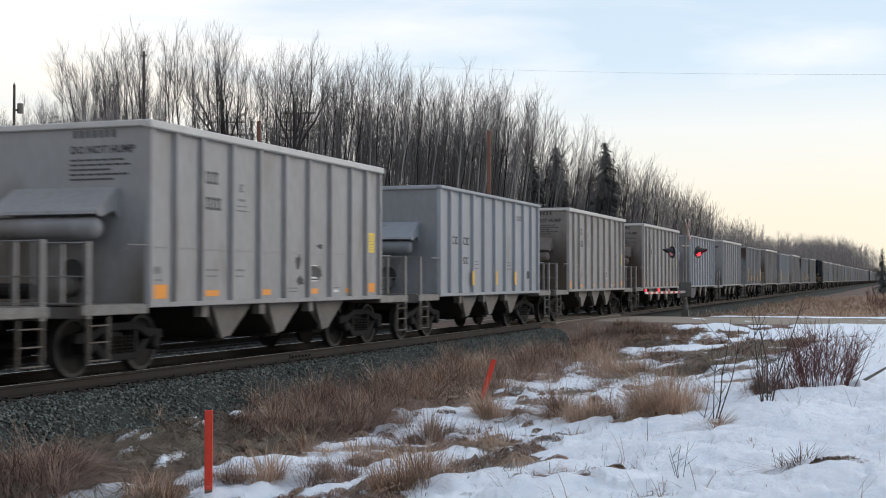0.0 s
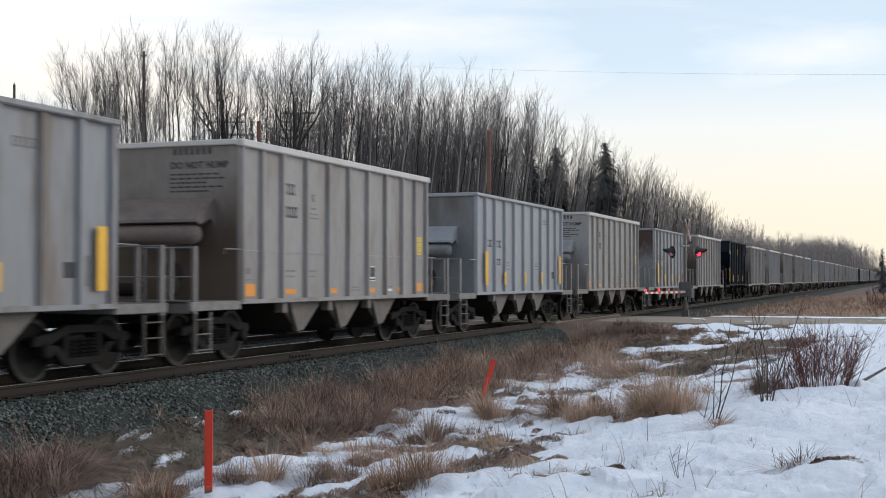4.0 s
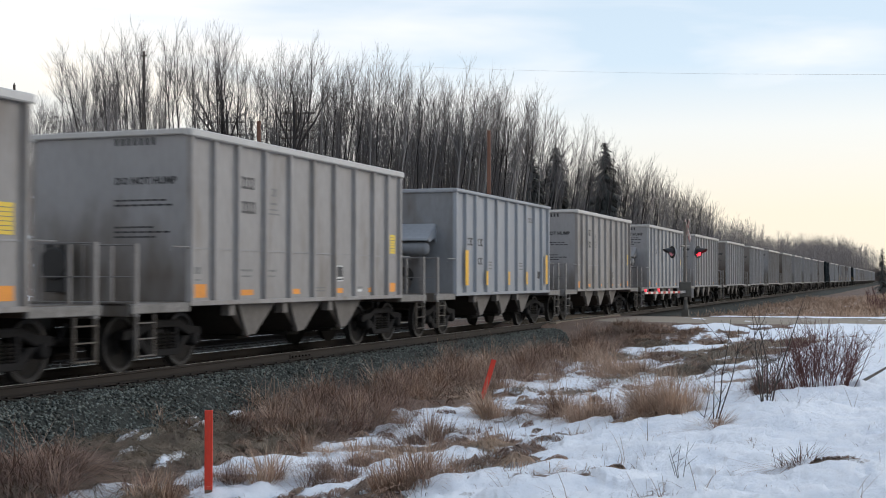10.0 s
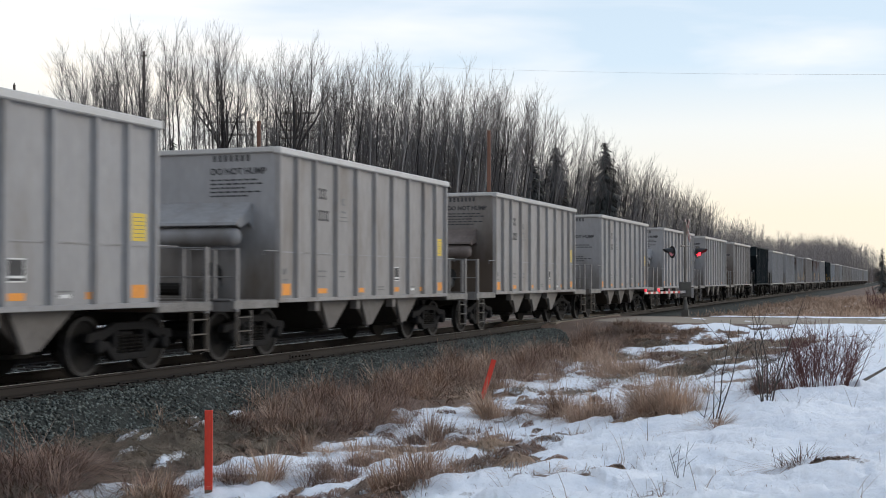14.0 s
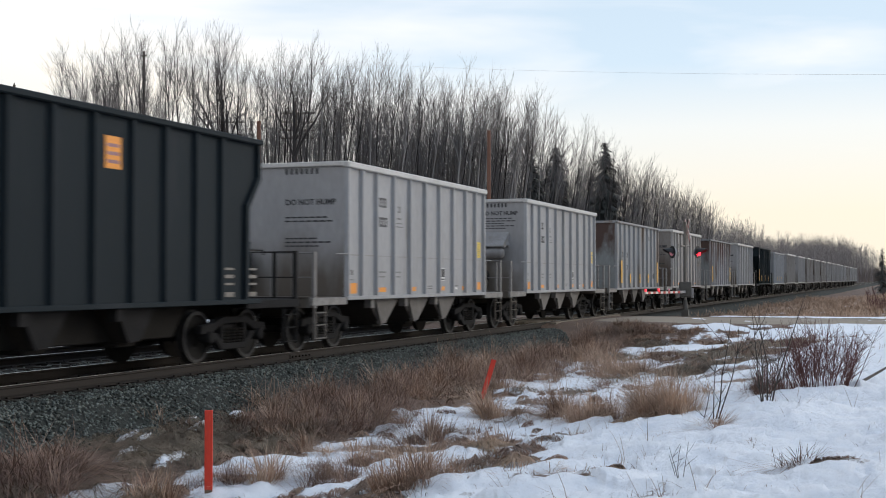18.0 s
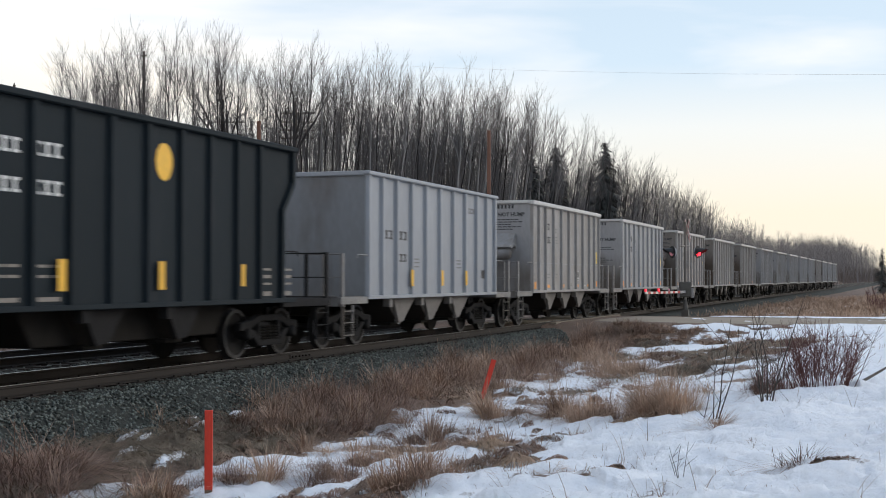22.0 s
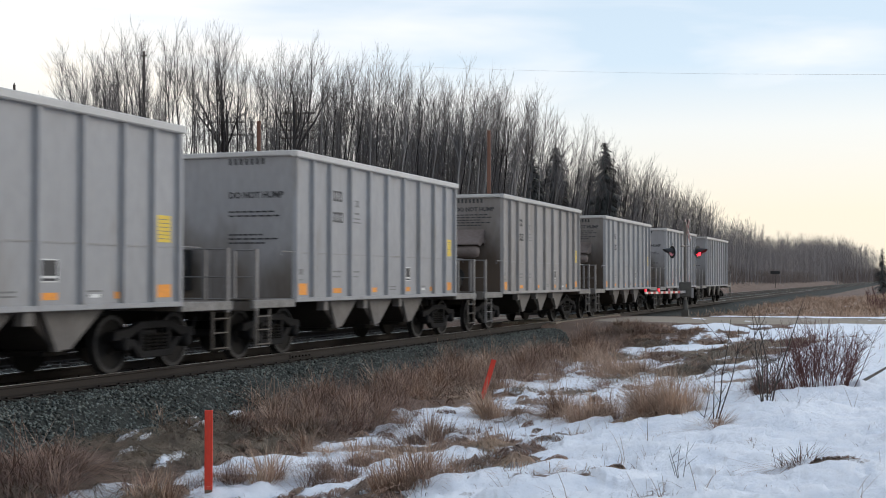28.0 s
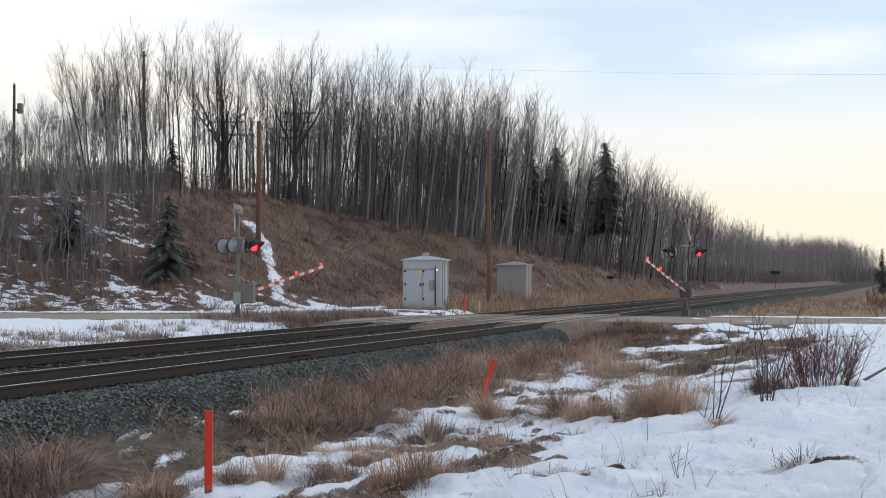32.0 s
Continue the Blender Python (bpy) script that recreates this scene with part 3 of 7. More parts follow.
def ground_material():
    m = bpy.data.materials.new("snow_over_dead_grass")
    m.use_nodes = True
    n, l = m.node_tree.nodes, m.node_tree.links
    b = n["Principled BSDF"]
    tex = n.new("ShaderNodeTexCoord")

    def noise_at(s, d=4.0, rough=0.6):
        t = n.new("ShaderNodeTexNoise")
        t.inputs["Scale"].default_value, t.inputs["Detail"].default_value, t.inputs["Roughness"].default_value = s, d, rough
        l.new(tex.outputs["Object"], t.inputs["Vector"])
        return t.outputs["Fac"]
    at = n.new("ShaderNodeAttribute")
    at.attribute_name = "snow"
    fine = noise_at(7.0, 5)
    add = n.new("ShaderNodeMath")
    add.operation = "MULTIPLY_ADD"
    add.inputs[1].default_value = 0.55
    l.new(fine, add.inputs[0])
    l.new(at.outputs["Fac"], add.inputs[2])
    cut = n.new("ShaderNodeMapRange")
    cut.inputs[1].default_value, cut.inputs[2].default_value = 0.72, 0.80
    l.new(add.outputs[0], cut.inputs[0])
    soil = n.new("ShaderNodeValToRGB")
    c = soil.color_ramp
    c.elements[0].position, c.elements[0].color = 0.30, (0.075, 0.055, 0.041, 1)
    c.elements[1].position, c.elements[1].color = 0.72, (0.25, 0.162, 0.112, 1)
    e = c.elements.new(0.5)
    e.color = (0.155, 0.10, 0.073, 1)
    mixn = n.new("ShaderNodeMath")
    mixn.operation = "MULTIPLY_ADD"
    mixn.inputs[1].default_value = 0.5
    l.new(noise_at(0.5), mixn.inputs[0])
    half = n.new("ShaderNodeMath")
    half.operation = "MULTIPLY"
    half.inputs[1].default_value = 0.5
    l.new(noise_at(22.0, 3), half.inputs[0])
    l.new(half.outputs[0], mixn.inputs[2])
    l.new(mixn.outputs[0], soil.inputs[0])
    white = n.new("ShaderNodeValToRGB")
    w = white.color_ramp
    w.elements[0].position, w.elements[0].color = 0.25, (0.83, 0.87, 0.94, 1)
    w.elements[1].position, w.elements[1].color = 0.6, (0.92, 0.94, 0.98, 1)
    l.new(noise_at(2.0), white.inputs[0])
    mx = n.new("ShaderNodeMix")
    mx.data_type = "RGBA"
    l.new(cut.outputs[0], mx.inputs["Factor"])
    l.new(soil.outputs[0], mx.inputs["A"])
    l.new(white.outputs[0], mx.inputs["B"])
    l.new(mx.outputs["Result"], b.inputs["Base Color"])
    b.inputs["Roughness"].default_value = 0.85
    bp = n.new("ShaderNodeBump")
    bp.inputs["Strength"].default_value, bp.inputs["Distance"].default_value = 0.8, 0.10
    l.new(noise_at(5.0, 8, 0.7), bp.inputs["Height"])
    l.new(bp.outputs[0], b.inputs["Normal"])
    return m


ground = new("ground", polar_ground())
ground.data.materials.append(ground_material())
tagged(ground, "snow patches over brown dead grass, rising to a hill behind the tracks", "ground", kind="structure")

# ---- road and crossing ----
def road_strip():
    along = np.concatenate([np.arange(-48, -6, 1.5), np.arange(-6, 6.1, 0.5), np.arange(7.5, 70, 1.5)])
    across = np.linspace(-ROAD_HALF, ROAD_HALF, 15)
    A, C = np.meshgrid(along, across, indexing="ij")
    bend = 0.010 * np.clip(-A - 10, 0, 80) ** 2 * 0.35
    off = C + bend
    x = ROAD_MID[0] + A * ROAD_DIR[0] + off * -ROAD_DIR[1]
    y = ROAD_MID[1] + A * ROAD_DIR[1] + off * ROAD_DIR[0]
    z = height(x, y) + 0.03 - 0.06 * np.abs(C / ROAD_HALF) ** 3 + 0.035 * (value_noise(x, y, 1.1, 71, 3) - 0.5)
    in_track = (np.abs(y) < 1.9) | (np.abs(y - TRACK_2) < 1.9)
    z = np.where(in_track, -0.06, z)
    n, m = A.shape
    top = np.stack([x, y, z], -1).reshape(-1, 3)
    i, j = np.meshgrid(np.arange(n - 1), np.arange(m - 1), indexing="ij")
    faces = np.stack([i * m + j, (i + 1) * m + j, (i + 1) * m + j + 1, i * m + j + 1], -1).reshape(-1, 4)
    return fast_mesh("road", top, faces, "road", True)


road = tagged(new("road", road_strip()), "muddy gravel road over the railway with worn wheel tracks", "road", kind="structure")
for track_y in (0.0, TRACK_2):
    panel = empty("crossing_surface", None, "worn timber planks of the level crossing between the rails", "crossing", "crossing surfaces", "structure")
    for k, yy in enumerate((-0.52, -0.26, 0.0, 0.26, 0.52, -1.02, 1.02)):
        mid = ROAD_MID[0] + (yy + track_y - ROAD_MID[1]) * ROAD_DIR[0] / ROAD_DIR[1]
        part("plank", Shape().box(mid - 5.2, mid + 5.2, track_y + yy - 0.122, track_y + yy + 0.122, -0.18, -0.012), "plank", panel, bevel=0.012)

# ---- the two tracks ----
def rail_section(y):
    return [(y - 0.07, -0.172), (y + 0.07, -0.172), (y + 0.07, -0.158), (y + 0.012, -0.138), (y + 0.010, -0.045), (y + 0.036, -0.034),
            (y + 0.036, -0.008), (y + 0.026, -0.002), (y - 0.026, -0.002), (y - 0.036, -0.008), (y - 0.036, -0.034), (y - 0.010, -0.045),
            (y - 0.012, -0.138), (y - 0.07, -0.158)]


tie_shape = Shape().box(-0.115, 0.115, -1.3, 1.3, -0.36, -0.182)
plate_shape = Shape().box(-0.09, 0.09, -0.19, 0.19, -0.186, -0.170).box(-0.05, -0.025, 0.08, 0.115, -0.172, -0.145).box(0.03, 0.055, -0.115, -0.08, -0.172, -0.145)
tie_first = plate_first = None
TRACKS = []
for track_y in (0.0, TRACK_2):
    track = empty("railway_track", pose(0, track_y, 0), "rusty steel rails on dark timber ties in crushed stone", "railway track", "railway tracks", "structure")
    TRACKS.append(track)
    for side in (-0.7535, 0.7535):
        steel = part("rail", Shape().prism(rail_section(side), "x", -40, 930), "rail_side", track, "rust-brown rail with a polished head")
        head = part("rail_head", Shape().box(-40, 930, side - 0.025, side + 0.025, -0.003, 0.0), "rail_top", steel, "polished bright running surface")
    for k in range(60):
        x = 7.0 + k * 0.53 + 0.03 * math.sin(k * 7.3)
        m = pose(x, 0.02 * math.sin(k * 3.1), 0, 0, 0, 0.8 * math.sin(k * 5.7))
        if tie_first is None:
            tie_first = part("tie", tie_shape, "tie", track, bevel=0.012)
            tie_first.matrix_basis = m
        else:
            same("tie", tie_first, m, track)
    v, f = [], []
    for k in range(160):
        x = 7.0 + k * 0.53
        for side in (-0.7535, 0.7535):
            q = len(v)
            v += [(a + x, b + side, c) for a, b, c in plate_shape.v]
            f += [tuple(i + q for i in g) for g in plate_shape.f]
    plates = new("tie_plates", fast_mesh("tie_plates", v, f, "rail_side"))
    plates.parent = track
    tagged(plates, kind="stuff")
# joint bars with their bolts on the near rail
for jx in (23.6, 62.0):
    bar = part("joint_bar", Shape().box(jx - 0.46, jx + 0.46, -0.7535 - 0.030, -0.7535 - 0.012, -0.14, -0.05), "rail_side", TRACKS[0], bevel=0.006)
    for k in range(6):
        part("bolt", Shape().lathe([(0, 0.018), (-0.03, 0.018)], "y", (jx - 0.38 + k * 0.152, -0.7535 - 0.03, -0.095), 6), "steel_dark", bar)


def ballast_bed():
    ys = np.array([-3.0, -2.65, -2.2, -1.8, -1.5, -1.2, -0.8, 0, 0.8, 1.2, 1.7, TRACK_2 / 2, 2.5, 2.95, 3.35, TRACK_2, 4.95, 5.35, 5.7, 6.1, 6.5, 6.9, 7.2])
    zs = np.array([-0.86, -0.76, -0.55, -0.33, -0.225, -0.20, -0.215, -0.215, -0.215, -0.205, -0.22, -0.24, -0.22, -0.205, -0.215, -0.215, -0.215, -0.20, -0.23, -0.38, -0.55, -0.72, -0.86])
    fine = np.linspace(-3.0, 7.2, 150)
    xs = [-40.0]
    while xs[-1] < 930:
        x = xs[-1]
        xs.append(x + (0.09 if 8 < x < 45 else 0.5 if x < 100 else 6.0))
    xs = np.array(xs)
    X, Y = np.meshgrid(xs, fine, indexing="ij")
    Z = np.interp(Y, ys, zs) + 0.045 * (value_noise(X, Y, 0.09, 5, 2) - 0.5) + 0.06 * (value_noise(X, Y, 0.8, 6, 2) - 0.5)
    a, c = road_side(X, Y)
    Z = np.where(np.abs(c) < ROAD_HALF, np.minimum(Z, -0.2), Z)
    n, m = X.shape
    i, j = np.meshgrid(np.arange(n - 1), np.arange(m - 1), indexing="ij")
    faces = np.stack([i * m + j, (i + 1) * m + j, (i + 1) * m + j + 1, i * m + j + 1], -1).reshape(-1, 4)
    return fast_mesh("ballast", np.stack([X, Y, Z], -1).reshape(-1, 3), faces, "ballast", False), ys, zs


bed, BED_Y, BED_Z = ballast_bed()
tagged(new("ballast", bed), "dark grey crushed stone ballast shouldering the rails", "ballast", kind="structure")


def loose_stones(count, seed):
    rng = np.random.default_rng(seed)
    x = 9 + 36 * rng.random(count) ** 1.5
    y = np.where(rng.random(count) < 0.82, rng.uniform(-2.75, -0.85, count), rng.uniform(-0.6, 3.2, count))
    z = np.interp(y, BED_Y, BED_Z) + 0.01
    size = rng.uniform(0.016, 0.036, count)
    base = np.array([(1, 0, 0), (0, 1, 0), (-1, 0, 0), (0, -1, 0), (0, 0, 1), (0, 0, -1)], float)
    f = np.array([(0, 1, 4), (1, 2, 4), (2, 3, 4), (3, 0, 4), (1, 0, 5), (2, 1, 5), (3, 2, 5), (0, 3, 5)])
    jit = base[None] * rng.uniform(0.6, 1.25, (count, 6, 1)) + rng.uniform(-0.35, 0.35, (count, 6, 3))
    a = rng.uniform(0, 6.28, count)
    rx = jit[..., 0] * np.cos(a)[:, None] - jit[..., 1] * np.sin(a)[:, None]
    ry = jit[..., 0] * np.sin(a)[:, None] + jit[..., 1] * np.cos(a)[:, None]
    v = np.stack([rx * size[:, None] + x[:, None], ry * size[:, None] + y[:, None], jit[..., 2] * size[:, None] * 0.8 + z[:, None]], -1)
    faces = (f[None] + 6 * np.arange(count)[:, None, None]).reshape(-1, 3)
    return fast_mesh("ballast_stones", v.reshape(-1, 3), faces, stone_mat)


stone_mat = material("ballast_stone", (0.098, 0.108, 0.098), (0.045, 0.050, 0.046), 0.8, 0.0, 9, 50, 1.0, 0.1)
_n, _l = stone_mat.node_tree.nodes, stone_mat.node_tree.links
_g, _r, _h = _n.new("ShaderNodeNewGeometry"), _n.new("ShaderNodeMapRange"), _n.new("ShaderNodeHueSaturation")
_r.inputs[3].default_value, _r.inputs[4].default_value = 0.35, 2.4
_old = _n["Principled BSDF"].inputs["Base Color"].links[0].from_socket
_l.new(_g.outputs["Random Per Island"], _r.inputs[0])
_l.new(_r.outputs[0], _h.inputs["Value"])
_l.new(_old, _h.inputs["Color"])
_l.new(_h.outputs[0], _n["Principled BSDF"].inputs["Base Color"])
tagged(new("ballast_stones", loose_stones(30000, 4)), "loose grey and greenish crushed stones beside the rail", "stones", kind="stuff")


# ---- the train ----
HALF_W, TOP, SILL = 1.55, 3.91, 1.06


def truck(parent, x):
    """A two-axle truck under a car: side frames with spring nests, four wheels, axles."""
    bolster = Shape().box(x - 0.19, x + 0.19, -0.95, 0.95, 0.42, 0.66)
    for c in (-0.889, 0.889):
        bolster.tube([(x + c, -0.9, 0.457), (x + c, 0.9, 0.457)], 0.08, 8)
    t = part("truck", bolster, "truck", parent, "dusty black cast steel two-axle truck", bevel=0.02)
    outline = [(-1.17, 0.56), (-1.13, 0.66), (-0.72, 0.70), (-0.42, 0.80), (0.42, 0.80), (0.72, 0.70), (1.13, 0.66), (1.17, 0.56), (1.08, 0.37), (0.82, 0.36),
               (0.74, 0.44), (0.46, 0.24), (-0.46, 0.24), (-0.74, 0.44), (-0.82, 0.36), (-1.08, 0.37)]
    for side in (-1, 1):
        y = side * 0.99
        s = Shape()
        window = [(-0.34, 0.34), (0.34, 0.34), (0.38, 0.66), (-0.38, 0.66)]
        upper = [(-1.17, 0.52), (-1.13, 0.66), (-0.72, 0.70), (-0.42, 0.80), (0.42, 0.80), (0.72, 0.70), (1.13, 0.66), (1.17, 0.52), (0.80, 0.52), (0.42, 0.68), (-0.42, 0.68), (-0.80, 0.52)]
        lower = [(-0.80, 0.52), (-0.60, 0.52), (-0.36, 0.33), (0.36, 0.33), (0.60, 0.52), (0.80, 0.52), (0.46, 0.22), (-0.46, 0.22)]
        for o in (upper, lower):
            s.prism([(x + a, b) for a, b in o], "y", y - 0.07, y + 0.07)
        for c in (-0.40, 0.40):
            s.box(x + c - 0.05, x + c + 0.05, y - 0.06, y + 0.06, 0.30, 0.70)
        for c in (-0.889, 0.889):
            s.lathe([(-0.10 * side, 0.11), (0.10 * side, 0.12), (0.14 * side, 0.09)], "y", (x + c, y, 0.457), 12)
        part("side_frame", s, "truck", t, bevel=0.012)
        coil = Shape()
        for c in (-0.22, 0.0, 0.22):
            for k in range(5):
                coil.lathe([(0, 0.085), (0.02, 0.098), (0.04, 0.085)], "z", (x + c, y, 0.335 + k * 0.055), 8)
        part("spring_nest", coil, "steel_dark", t)
    for c in (-0.889, 0.889):
        for side in (-1, 1):
            y = side * 0.7535
            prof = [(-0.055 * side, 0.483), (-0.035 * side, 0.485), (-0.03 * side, 0.459), (0.065 * side, 0.452), (0.068 * side, 0.39), (0.035 * side, 0.36), (0.025 * side, 0.17), (0.075 * side, 0.13), (0.075 * side, 0.05)]
            w = part("wheel", Shape().lathe(prof, "y", (x + c, y, 0.457), 24), "wheel", t, "dark wheel with a worn bright rim")
            w.data.materials.append(M["tread"])
            for q in w.data.polygons[72:96]:
                q.material_index = 1


def chutes(parent, xs, half, top, low, mat="chute"):
    """Discharge hoppers: pairs of sloping sheets meeting in a narrow outlet."""
    for x in xs:
        # shade on the sloping sheets is put into the bay's dark colour
        bay = part("hopper_bay", Shape().prism([(x - half, top), (x + half, top), (x + 0.16, low), (x - 0.16, low)], "y", -1.30, 1.30), "chute_shade", parent, "sloping discharge hopper with its shade painted in dark", bevel=0.01)
        for side in (-1, 1):
            y = side * 1.31
            f = -side
            part("hopper_side", Shape().prism([(x - f * 0.44, top), (x + f * (half - 0.02), top), (x + f * 0.14, low + 0.02), (x - f * 0.14, low + 0.02)], "y", y - 0.008, y + 0.012)
                 .prism([(x - f * 0.56, top), (x - f * 0.43, top), (x - f * 0.12, low), (x - f * 0.22, low)], "y", y - 0.05, y + 0.05)
                 .box(x - f * half - 0.10, x - f * half + 0.10, side * 1.40 - 0.08, side * 1.40 + 0.08, top - 0.22, top + 0.01), mat, bay, "pale dusty triangular side sheet with its bracket")
        part("outlet_gate", Shape().box(x - 0.24, x + 0.24, -1.15, 1.15, low - 0.07, low), "steel_dark", bay, bevel=0.01)


def end_gear(parent, x0, x1, s, mat_rail="rail_paint", mat_deck="end", mat_sill="sill"):
    """Platform, steps, ladders, handrails, coupler and hose at one end. x0: body end, x1: platform end, s: -1 or 1."""
    a, b = min(x0, x1), max(x0, x1)
    deck = part("end_platform", Shape().box(a, b, -1.42, 1.42, 1.06, 1.10).box(min(x1, x1 - s * 0.09), max(x1, x1 - s * 0.09), -1.45, 1.45, 0.90, 1.12), mat_deck, parent, bevel=0.008)
    for y in (-1, 1):
        part("corner_sill", Shape().box(a - 0.02, b, y * 1.49 - 0.035, y * 1.49 + 0.035, 0.94, 1.09), mat_sill, deck, "scuffed side sill", bevel=0.01)
        xc = x1 - s * 0.12
        xd = xc - s * 0.50
        steps = Shape().box(xd - 0.014, xd + 0.014, y * 1.50 - 0.02, y * 1.50 + 0.02, 0.28, 0.92).box(xc - 0.016, xc + 0.016, y * 1.50 - 0.03, y * 1.50 + 0.03, 0.26, 0.90)
        for z in (0.30, 0.56, 0.80):
            steps.box(min(xc, xd), max(xc, xd), y * 1.50 - 0.035, y * 1.50 + 0.035, z - 0.009, z + 0.009)
        part("step_ladder", steps, mat_deck, deck, "corner step ladder")
        railing = Shape().box(xc - 0.045, xc + 0.045, y * 1.49 - 0.03, y * 1.49 + 0.03, 0.90, 2.0).box(xc - 0.03, xc + 0.03, y * 1.05 - 0.03, y * 1.05 + 0.03, 1.10, 1.98)
        railing.tube([(xc, y * 1.48, 1.98), (xc, y * 0.55, 1.98), (xc, y * 0.55, 1.10)], 0.018, 6).tube([(xc, y * 1.48, 1.50), (xc, y * 0.55, 1.50)], 0.012, 6)
        part("hand_rail", railing, mat_rail, deck, "pale pipe handrail with its posts")
        part("grab_iron", Shape().tube([(x0 - s * 0.03, y * 1.50, 1.98), (x0 + s * 0.04, y * 1.52, 1.98), (x0 + s * 0.55, y * 1.52, 1.98), (x0 + s * 0.58, y * 1.52, 1.90)], 0.014, 6), mat_rail, deck)
    c = part("coupler", Shape().box(min(x1, x1 + s * 0.34), max(x1, x1 + s * 0.34), -0.10, 0.10, 0.74, 0.92).box(min(x1 + s * 0.16, x1 + s * 0.40), max(x1 + s * 0.16, x1 + s * 0.40), -0.19, 0.17, 0.70, 1.0).tube([(x1, 0.35, 0.78), (x1 + s * 0.18, 0.36, 0.55), (x1 + s * 0.36, 0.22, 0.48)], 0.028, 6), "steel_dark", parent, "rusty knuckle coupler with its air hose")


def bars(s, y, rows, cell):
    """Rows of strokes standing in for stencilled marks; tall ones have a level stroke at head and foot. rows: (x0, x1, z0, z1, count)."""
    out = Shape()
    ya, yb = min(y, y + s * 0.004), max(y, y + s * 0.004)
    for x0, x1, z0, z1, count in rows:
        w = (x1 - x0) / (count + (count - 1) * cell)
        for k in range(count):
            a = x0 + k * w * (1 + cell)
            if z1 - z0 > 0.12:
                h = (z1 - z0) * 0.2
                out.box(a, a + w, ya, yb, z0, z0 + h).box(a, a + w, ya, yb, z1 - h, z1).box(a + w * 0.1, a + w * 0.55, ya, yb, z0 + h, z1 - h)
            else:
                out.box(a, a + w, ya, yb, z0, z1)
    return out


FONT_DONE = {}


def lettering(words, size, mat, parent, m, label):
    """Real words in the built-in font, flat on a wall."""
    if words not in FONT_DONE:
        cu = bpy.data.curves.new("lettering", "FONT")
        cu.body, cu.size, cu.extrude, cu.offset, cu.resolution_u = words, size, 0.002, 0.006, 2
        tmp = new("lettering", cu)
        bpy.context.view_layer.update()
        FONT_DONE[words] = bpy.data.meshes.new_from_object(tmp.evaluated_get(bpy.context.evaluated_depsgraph_get()))
        bpy.data.objects.remove(tmp)
    ob = new("lettering", FONT_DONE[words])
    ob.data.materials.clear()
    ob.data.materials.append(M[mat])
    ob.parent, ob.matrix_basis = parent, m
    return tagged(ob, label)


def on_side(s, f0, f1, L):
    """A stretch of the side, as a viewer of that side reads it from left to right, in the car's own x."""
    return (-L + f0, -L + f1) if s < 0 else (L - f1, L - f0)


def body(parent, L, widths, skin, skin_end, rim_mat, top, rim_h, weld=True, post_w=0.10, start=None, inset=0.12):
    xs = [-L if start is None else start]
    for w in widths:
        xs.append(xs[-1] + w)
    for s in (-1, 1):
        y = s * (HALF_W - 0.09)
        inner, outer = s * (HALF_W - 0.078), s * HALF_W

        panels = {}
        for k, w in enumerate(widths):
            last = k == len(widths) - 1
            key = (round(w, 3), k == 0, last)
            m = pose((xs[k] + xs[k + 1]) / 2, 0, 0)
            if key not in panels:
                back, base = s * (HALF_W - 0.102), inner
                c0 = -w / 2 + (post_w * 0.62 if k == 0 else 0)
                ring = [(-w / 2, back), (w / 2, back), (w / 2, base)]
                if last:
                    c1 = w / 2 - post_w * 0.62
                    ring += [(c1 + post_w * 0.40, outer), (c1 - post_w * 0.40, outer), (c1 - post_w * 0.62, base)]
                ring += [(c0 + post_w * 0.62, base), (c0 + post_w * 0.40, outer), (c0 - post_w * 0.40, outer)]
                ring += [(-w / 2, base)] if k == 0 else [(c0 - post_w * 0.62, base), (-w / 2, base - s * 0.002)]
                sheet = Shape().prism(ring, "z", SILL, top - 0.05)
                panels[key] = part("side_panel", sheet, skin, parent)
                panels[key].matrix_basis = m
            else:
                same("side_panel", panels[key], m, parent)
        ca, cb = sorted((s * (HALF_W - 0.11), s * (HALF_W + 0.035)))
        part("top_chord", Shape().box(-L - 0.05, L + 0.05, ca, cb, top - rim_h, top), rim_mat, parent, "pale top rim of the car side", bevel=0.02)
        sa, sb = sorted((s * (HALF_W - 0.14), s * (HALF_W - 0.002)))
        part("side_sill", Shape().box(-L, L, sa, sb, SILL - 0.03, SILL + 0.05), skin, parent, bevel=0.008)
        if weld:
            wa, wb = sorted((s * (HALF_W - 0.08), s * (HALF_W - 0.066)))
            part("weld_seam", Shape().box(-L + 0.05, L - 0.05, wa, wb, 1.958, 1.982), skin, parent, "dusty horizontal seam")
    for s in (-1, 1):
        part("end_rim", Shape().box(min(s * L, s * (L + 0.06)), max(s * L, s * (L + 0.06)), -HALF_W + 0.1, HALF_W - 0.1, top - 0.10, top), rim_mat, parent, bevel=0.015)
    # filler box in the same shade-dark hopper colour
    part("load", Shape().box(-L + inset, L - inset, -HALF_W + 0.12, HALF_W - 0.12, 2.2, top - 0.45), "chute_shade", parent, "dark box filling the open car")
    return xs


